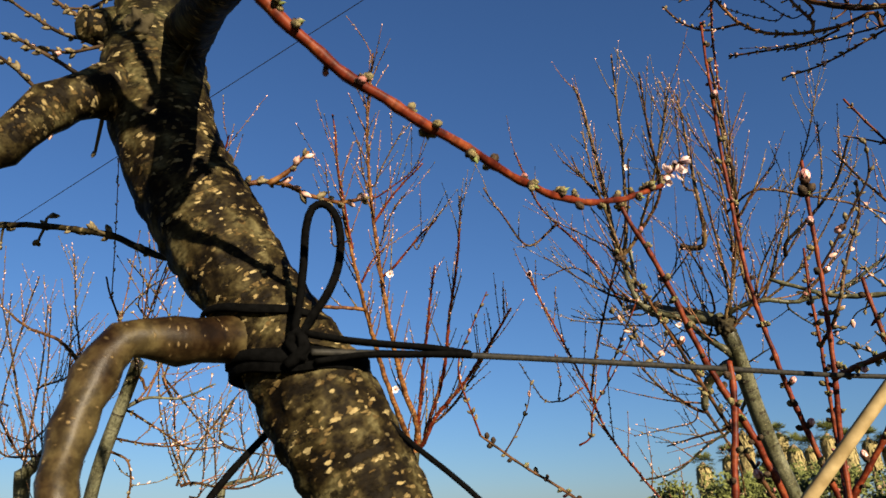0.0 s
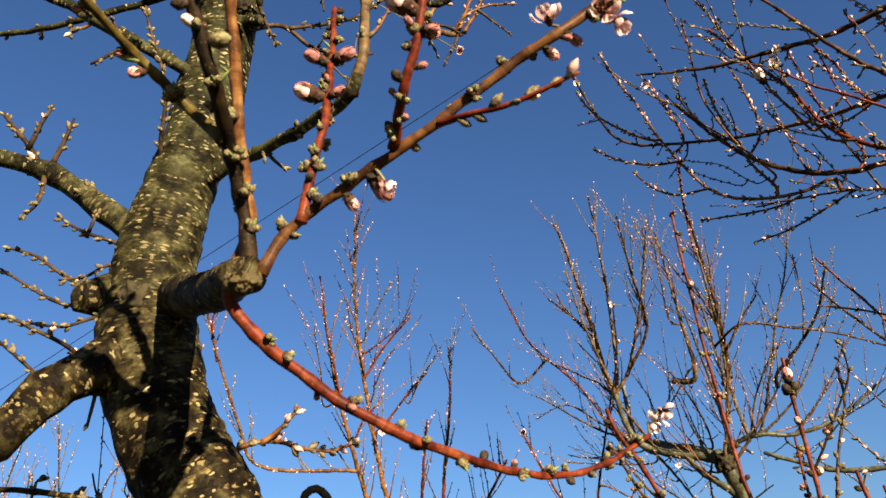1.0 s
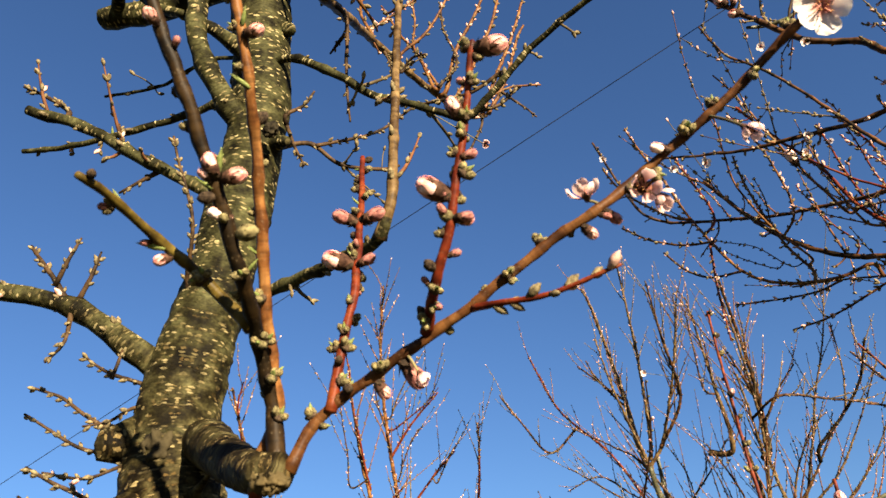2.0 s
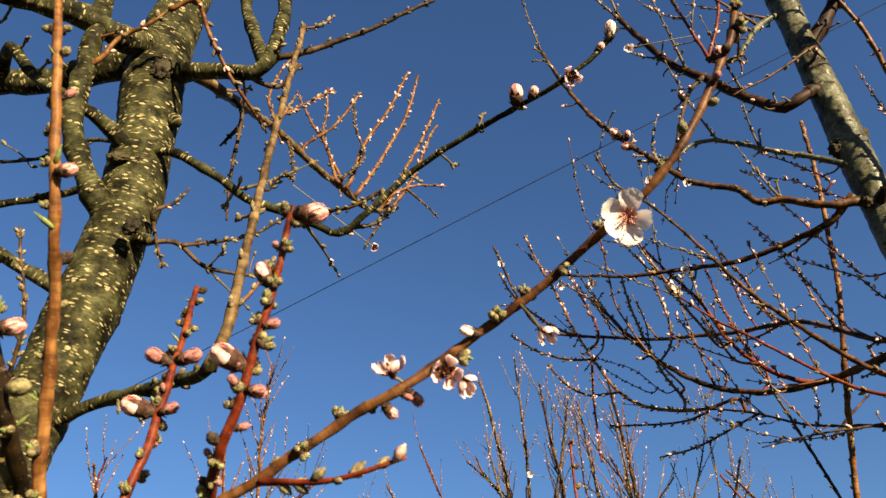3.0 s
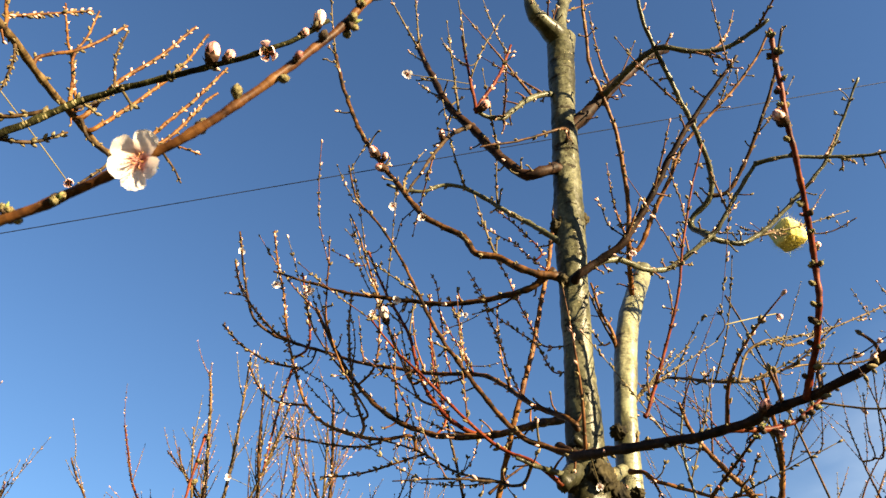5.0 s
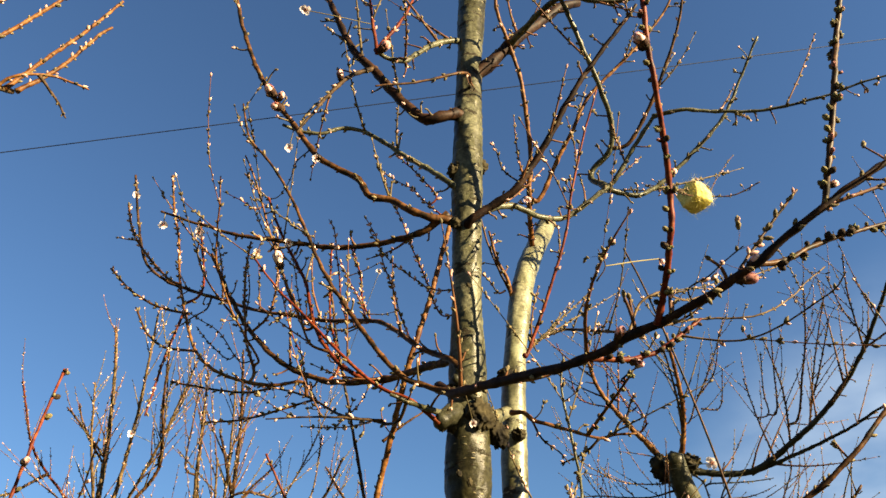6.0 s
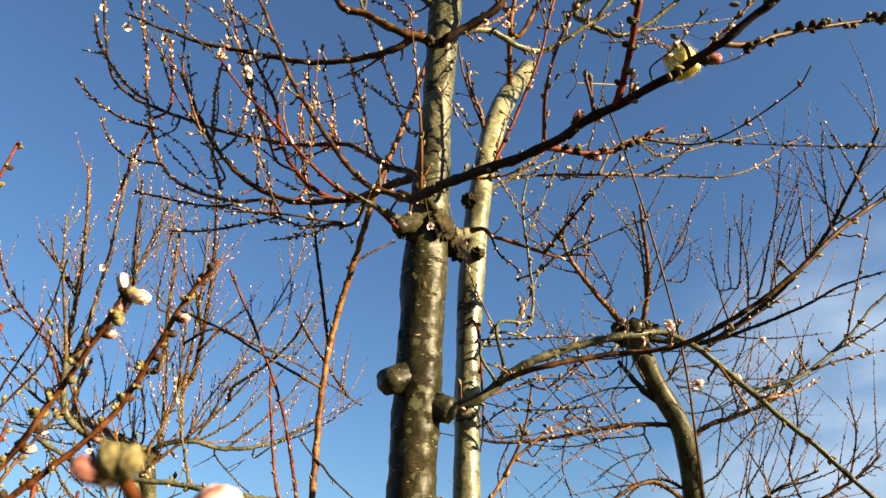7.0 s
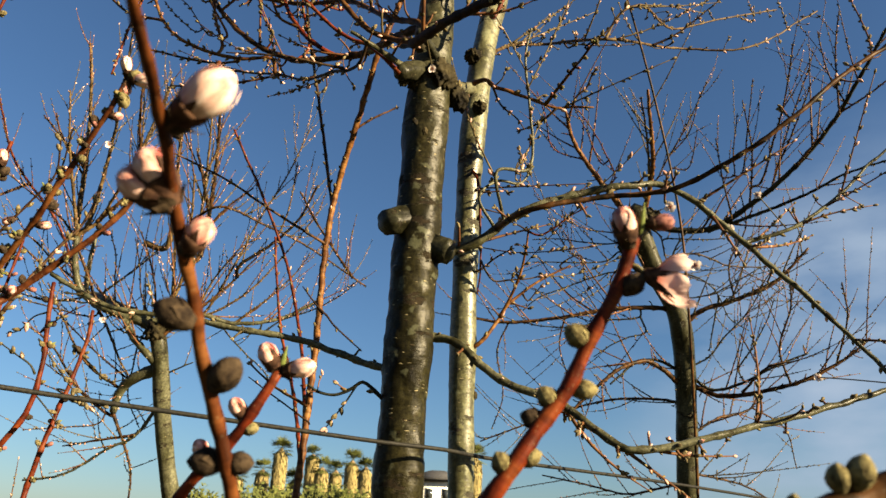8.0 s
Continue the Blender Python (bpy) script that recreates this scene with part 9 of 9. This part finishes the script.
knot(tree_e, (1.068, 2.747, 2.344), 0.0197, 74, (1, 1, 1))
knot(tree_e, (0.931, 3.002, 2.481), 0.0169, 75, (1, 1, 1))
knot(tree_e, (1.007, 2.796, 2.394), 0.0134, 76, (1, 1, 1))
knot(tree_e, (1.122, 2.738, 2.347), 0.0175, 77, (1, 1, 1))
knot(tree_b, (1.114, 0.905, 1.778), 0.0101, 14, (1, 0.6, 1))  # eye of an old cut
knot(tree_b, (1.123, 0.905, 1.766), 0.0121, 22, (1.2, 0.5, 1.1))  # eye of an old cut
knot(tree_b, (1.142, 0.905, 1.842), 0.0062, 45, (1.3, 0.5, 0.9))  # eye of an old cut
knot(tree_b, (1.251, 0.915, 1.858), 0.0066, 38, (1.1, 0.6, 1))  # eye of an old cut
knot(tree_b, (1.226, 0.915, 1.990), 0.0061, 20, (1, 0.6, 1.2))  # eye of an old cut

# ---- ground ----
gm = bmesh.new()
bmesh.ops.create_grid(gm, x_segments=60, y_segments=60, size=900)
ground = new("ground", bpy.data.meshes.new("ground"))
gm.to_mesh(ground.data)
gm.free()
ground.data.materials.append(ground_skin())
tagged(ground, "bare orchard soil with patches of winter grass", "ground", kind="structure")


# ---- wires, strap, cords, cane ----
def rope(name, points, r, mat, sides=8, step=0.008, flat=1.0):
    line, s = spline(points, step)
    tan, u, v = frames_along(line)
    vv, f, uv = tube_data(line, s, np.full(len(line), r), sides, (lambda l, ring, ss, ang: 1 - (1 - flat) * np.abs(np.repeat(np.sin(ang)[None, :], len(l), 0))) if flat < 1 else None)
    return vv, f, uv


def line_thing(name, points, r, mat, label, category, sides=8, step=0.02, group=""):
    v, f, uv = rope(name, points, r, mat, sides, step)
    return tagged(mesh_object(name, v, f, [mat], None, "", None, uv), label, category, group)


line_thing("trellis_wire", [(-0.10, 0.60, 1.752), (0.031, 0.68, 1.764), (0.25, 0.775, 1.768), (0.57, 0.91, 1.774), (0.85, 0.89, 1.765), (1.06, 0.862, 1.757), (1.16, 0.862, 1.757), (1.26, 0.895, 1.757), (1.82, 0.973, 1.76), (3.2, 1.2, 1.75)],
           0.0031, MAT["wire"], "taut dark trellis wire running from tree to tree", "wire")
line_thing("overhead_wire", [(-6.2, 4.86, 1.5), (-2.11, 2.833, 2.681), (5.343, -0.87, 4.828), (12.0, -4.18, 6.75)], 0.0015, MAT["cable"], "thin black wire sloping up across the sky", "wire", 6, 0.3)


def post(name, x, y, height, r, label):
    line, s = spline([(x, y, -0.3), (x, y, height * 0.5), (x, y, height)], 0.2)
    v, f, uv = tube_data(line, s, np.linspace(r, r * 0.8, len(line)), 12)
    return tagged(mesh_object(name, v, f, [MAT["cutwood"]], None, "", None, uv), label, "post")


post("fence_post", -6.22, 4.87, 1.62, 0.05, "weathered wooden post holding the sloping wire")
post("wire_pole", 12.08, -4.22, 7.0, 0.12, "tall wooden pole holding the sloping wire")

strap = tagged(new("strap"), "black strap knotted round the trunk, loop standing up", "strap")
strap.location = (-0.11, 0.60, 1.76)


def strap_part(name, points, r, label="", flat=0.5):
    v, f, uv = rope(name, points, r, MAT["strap"], 10, 0.006, flat)
    return mesh_object(name, v - np.array(strap.location), f, [MAT["strap"]], strap, label, None, uv)


def band(z, cx, cy, r, tilt, lift):
    pts = []
    for k in range(25):
        a = 2 * math.pi * k / 24
        pts.append((cx + r * math.cos(a), cy + r * math.sin(a) * 0.98, z + tilt * math.cos(a) + lift * math.sin(a)))
    return pts


strap_part("loop", [(-0.116, 0.602, 1.770), (-0.112, 0.598, 1.790), (-0.109, 0.595, 1.827), (-0.107, 0.590, 1.861), (-0.102, 0.588, 1.877), (-0.093, 0.588, 1.881), (-0.084, 0.590, 1.874), (-0.078, 0.592, 1.856), (-0.079, 0.595, 1.826), (-0.088, 0.597, 1.801), (-0.103, 0.600, 1.779), (-0.110, 0.602, 1.765)], 0.0058, "standing loop", 0.6)


def ribbon_ring(name, z, cx, cy, rx, ry, wide, thick, tilt, label=""):
    """A flat band laid round the trunk, its broad side against the bark."""
    v, f, n = [], [], 72
    for k in range(n):
        a = 2 * math.pi * k / n
        c, s = math.cos(a), math.sin(a)
        sag = 0.0012 * math.sin(5 * a) + tilt * c
        for out, up in ((0, -0.5), (0, 0.5), (0.8, 0.42), (1, 0.0), (0.8, -0.42)):
            v.append((cx + (rx + thick * out) * c, cy + (ry + thick * out) * s, z + sag + wide * up * (1 + 0.12 * math.sin(3 * a))))
    for k in range(n):
        for q in range(5):
            f.append((k * 5 + q, ((k + 1) % n) * 5 + q, ((k + 1) % n) * 5 + (q + 1) % 5, k * 5 + (q + 1) % 5))
    return mesh_object(name, np.array(v) - np.array(strap.location), f, [MAT["strap"]], strap, label)


ribbon_ring("upper_band", 1.795, -0.152, 0.661, 0.0595, 0.0525, 0.0075, 0.0025, -0.004)
ribbon_ring("lower_band", 1.749, -0.121, 0.661, 0.0600, 0.0535, 0.0200, 0.0030, 0.001, "wide flat turn of the strap")
ribbon_ring("lower_band", 1.752, -0.123, 0.661, 0.0615, 0.0550, 0.0110, 0.0030, -0.003, "second turn of the strap")
strap_part("knot", [(-0.120, 0.602, 1.742), (-0.106, 0.599, 1.756), (-0.112, 0.600, 1.770), (-0.119, 0.601, 1.760), (-0.107, 0.602, 1.748)], 0.0058, "", 0.8)
strap_part("tail", [(-0.106, 0.600, 1.768), (-0.074, 0.610, 1.764), (-0.038, 0.630, 1.764), (-0.004, 0.650, 1.765), (0.031, 0.680, 1.766)], 0.0055)
strap_part("tail", [(-0.097, 0.605, 1.745), (-0.061, 0.620, 1.753), (-0.024, 0.640, 1.757), (0.011, 0.660, 1.761), (0.032, 0.680, 1.764)], 0.0055)

line_thing("tie_cord", [(-0.10, 0.700, 1.765), (-0.150, 0.690, 1.705), (-0.205, 0.660, 1.625), (-0.50, 0.60, 0.95), (-0.88, 0.55, -0.02)], 0.0034, MAT["strap"], "black cord tied from the trunk down to the ground", "cord", 8, 0.02, "tie cords")
line_thing("tie_cord", [(-0.075, 0.640, 1.752), (-0.050, 0.640, 1.712), (-0.030, 0.645, 1.690), (0.046, 0.690, 1.628), (0.70, 0.92, 0.9), (1.5, 1.2, -0.02)], 0.0026, MAT["strap"], "black cord tied from the trunk down to the ground", "cord", 8, 0.02, "tie cords")

cane_a, cane_b = Vector((-0.95, 1.486, -0.02)), Vector((0.53, 0.783, 1.796))
line, s = spline([cane_a, cane_a.lerp(cane_b, 0.5), cane_b], 0.02)
v, f, uv = tube_data(line, s, np.linspace(0.009, 0.007, len(line)) * (1 + 0.14 * np.exp(-(((s + 0.1) % 0.22 - 0.11) / 0.006) ** 2)), 12)
tagged(mesh_object("cane_stake", v, f, [MAT["cane"]], None, "", None, uv), "straw-coloured cane stake leaning among the shoots", "stake")

# ---- yellow fluffy ball caught in the twigs ----
ball = tagged(new("fluffy_ball"), "pale yellow fluffy ball caught on a twig", "ball")
ball.location = (2.19, 1.01, 3.508)
ball.scale = (1.2, 1.2, 1.2)
bb = bmesh.new()
bmesh.ops.create_icosphere(bb, subdivisions=5, radius=0.058)
for q in bb.verts:
    big = max(abs(q.co.x), abs(q.co.z), abs(q.co.y) * 0.9) / 0.056
    q.co *= (0.8 / big) ** 0.45 * 0.74 + 0.12 * noise.noise(q.co * 25) + 0.04 * noise.noise(q.co * 90)
part("core", bb, MAT["fluff"], ball)
rng = random.Random(5)
hv, hf = [], []
for k in range(4200):
    d = Vector((rng.gauss(0, 1), rng.gauss(0, 1), rng.gauss(0, 1))).normalized()
    t = d.orthogonal().normalized()
    e = (0.8 / max(abs(d.x), abs(d.z), abs(d.y) * 0.9)) ** 0.45
    a = d * 0.036 * e + t * 0.0004
    b = d * 0.036 * e - t * 0.0004
    c = d * rng.uniform(0.042, 0.060) * e + Vector((rng.gauss(0, 0.008), rng.gauss(0, 0.008), rng.gauss(0, 0.008)))
    hv += [a, b, c]
    hf.append((3 * k, 3 * k + 1, 3 * k + 2))
tagged(mesh_object("fuzz", hv, hf, [MAT["fluff"]], ball), kind="stuff")


# ---- far palms, shrubs, house ----
def blade_heap(n, make):
    v, f = [], []
    for k in range(n):
        pts, quads = make(k)
        o = len(v)
        v += pts
        f += [tuple(o + i for i in q) for q in quads]
    return v, f


def palm(az, el, dist, seed, crown_r=1.7, skirt=3.2):
    rng = random.Random(seed)
    top = 1.75 + dist * math.tan(radians(el)) - 0.9
    x, y = dist * math.sin(radians(az)), dist * math.cos(radians(az))
    ob = tagged(new("palm_tree"), "tall fan palm with a hanging skirt of dead fronds", "palm tree", "far fan palms")
    ob.location = (x, y, 0)
    line, s = spline([(0, 0, -0.2), (rng.uniform(-0.3, 0.3), rng.uniform(-0.3, 0.3), top * 0.5), (rng.uniform(-0.2, 0.2), 0, top)], 0.3)
    tv, tf, uv = tube_data(line, s, np.linspace(0.42, 0.27, len(line)) * (1 + 0.06 * np.sin(s * 17)), 14)
    mesh_object("trunk", tv, tf, [MAT["palmtrunk"]], ob, "", None, uv)
    head = Vector(line[-1])

    def dead(k):
        a = rng.uniform(0, 6.28)
        start = head + Vector((math.cos(a) * 0.3, math.sin(a) * 0.3, -rng.uniform(0, skirt * 0.75)))
        out, down = rng.uniform(0.30, 0.72), rng.uniform(0.9, 1.6)
        tip = start + Vector((math.cos(a) * out, math.sin(a) * out, -down))
        side = Vector((-math.sin(a), math.cos(a), 0)) * rng.uniform(0.08, 0.2)
        mid = start.lerp(tip, 0.5) + Vector((math.cos(a), math.sin(a), 0.4)) * 0.18
        return [start, mid + side, tip, mid - side], [(0, 1, 2, 3)]

    sv, sf = blade_heap(int(150 * skirt), dead)
    tagged(mesh_object("skirt", sv, sf, [MAT["skirt"]], ob, "hanging dead straw-coloured fronds", smooth=False), kind="stuff")

    def fan(k):
        a, e = rng.uniform(0, 6.28), rng.uniform(-0.5, 1.35)
        d = Vector((math.cos(a) * math.cos(e), math.sin(a) * math.cos(e), math.sin(e)))
        base = head + d * crown_r * 0.5
        side = d.cross(Vector((0, 0, 1))).normalized()
        pts, quads = [head, head + side * 0.03, base + side * 0.03, base], [(0, 1, 2, 3)]
        for j in range(13):
            b = (j - 6) / 6 * 1.25
            way = (d * math.cos(b) + side * math.sin(b)).normalized()
            tip = base + way * crown_r * 0.62 * rng.uniform(0.85, 1.1) - Vector((0, 0, 0.22 * rng.random()))
            w = way.cross(d.cross(side)).normalized() * 0.045
            o = len(pts)
            pts += [base, base.lerp(tip, 0.5) + w, tip, base.lerp(tip, 0.5) - w]
            quads.append((o, o + 1, o + 2, o + 3))
        return pts, quads

    cv, cf = blade_heap(36, fan)
    tagged(mesh_object("crown", cv, cf, [MAT["frond"]], ob, "green fan-shaped fronds", smooth=False), kind="stuff")
    return ob


for k, (az, el) in enumerate(((18.6, 4.6), (20.4, 5.0), (21.5, 6.6), (22.7, 4.4), (23.9, 6.3), (24.8, 5.4), (25.8, 5.2), (26.9, 6.0), (27.9, 5.6), (29.3, 5.5), (30.4, 5.0), (36.2, 6.7))):
    palm(az, el, 88 + (k * 37) % 14, k + 3, 1.45 + 0.1 * (k % 4), (3.4, 6.5, 5.2)[k % 3])


def shrub(az, el, dist, width, seed):
    rng = random.Random(seed)
    top = 1.75 + dist * math.tan(radians(el))
    ob = tagged(new("leafy_tree"), "far dark green leafy tree below the palms", "tree", "far leafy trees")
    ob.location = (dist * math.sin(radians(az)), dist * math.cos(radians(az)), 0)
    line, s = spline([(0, 0, -0.2), (0.2, 0.1, top * 0.4), (0, 0, top * 0.8)], 0.4)
    tv, tf, uv = tube_data(line, s, np.linspace(0.22, 0.05, len(line)), 10)
    mesh_object("trunk", tv, tf, [MAT["palmtrunk"]], ob, "", None, uv)
    puffs = [(Vector((rng.uniform(-0.6, 0.6) * width, rng.uniform(-0.6, 0.6) * width, top * rng.uniform(0.4, 0.85))), rng.uniform(0.2, 0.42) * width) for _ in range(11)]

    def leaf(k):
        c, r = puffs[k % len(puffs)]
        p = c + Vector((rng.gauss(0, 0.5), rng.gauss(0, 0.5), rng.gauss(0, 0.4))) * r
        p.z = min(p.z, top)
        a = Vector((rng.gauss(0, 1), rng.gauss(0, 1), rng.gauss(0, 1))).normalized()
        b = a.orthogonal().normalized()
        q = rng.uniform(0.07, 0.16)
        return [p + a * q * 1.8, p + b * q, p - a * q * 1.8, p - b * q], [(0, 1, 2, 3)]

    lv, lf = blade_heap(2600, leaf)
    tagged(mesh_object("crown", lv, lf, [MAT["frond"]], ob, smooth=False), kind="stuff")


for k, (az, el, w) in enumerate(((17.5, 3.2, 3.4), (20.2, 3.8, 3.6), (22.4, 3.4, 3.0), (24.6, 3.9, 3.8), (27.2, 3.6, 3.4), (29.6, 3.3, 3.2), (32.0, 3.0, 3.0))):
    shrub(az, el, 62 + (k * 5) % 9, w, 40 + k)

house = tagged(new("house"), "far white house with a low dark roof", "house")
house.location = (100 * math.sin(radians(33.4)), 100 * math.cos(radians(33.4)), 0)
house.rotation_euler = (0, 0, radians(-33.4))


def box(bm, x0, x1, y0, y1, z0, z1):
    bmesh.ops.create_cube(bm, size=1, matrix=Matrix.Translation(((x0 + x1) / 2, (y0 + y1) / 2, (z0 + z1) / 2)) @ Matrix.Diagonal((x1 - x0, y1 - y0, z1 - z0, 1)))
    return bm


part("wall", box(bmesh.new(), -4.5, 4.5, 0, 7, 0, 9.2), MAT["render"], house)
rb = bmesh.new()
box(rb, -5, 5, -0.5, 7.5, 9.2, 9.5)
bmesh.ops.create_cone(rb, cap_ends=True, segments=4, radius1=6.6, radius2=1.2, depth=1.4, matrix=Matrix.Translation((0, 3.5, 10.2)) @ Matrix.Rotation(radians(45), 4, "Z"))
part("roof", rb, MAT["roof"], house)
for zx in (1.2, 4.2, 7.0):
    for xx in (-3.2, -1.0, 1.2, 3.2):
        wd = part("window", box(bmesh.new(), xx - 0.55, xx + 0.55, -0.06, 0.05, zx, zx + 1.4), MAT["render"], house)
        part("pane", box(bmesh.new(), xx - 0.45, xx + 0.45, -0.075, -0.05, zx + 0.1, zx + 1.3), MAT["glass"], wd)
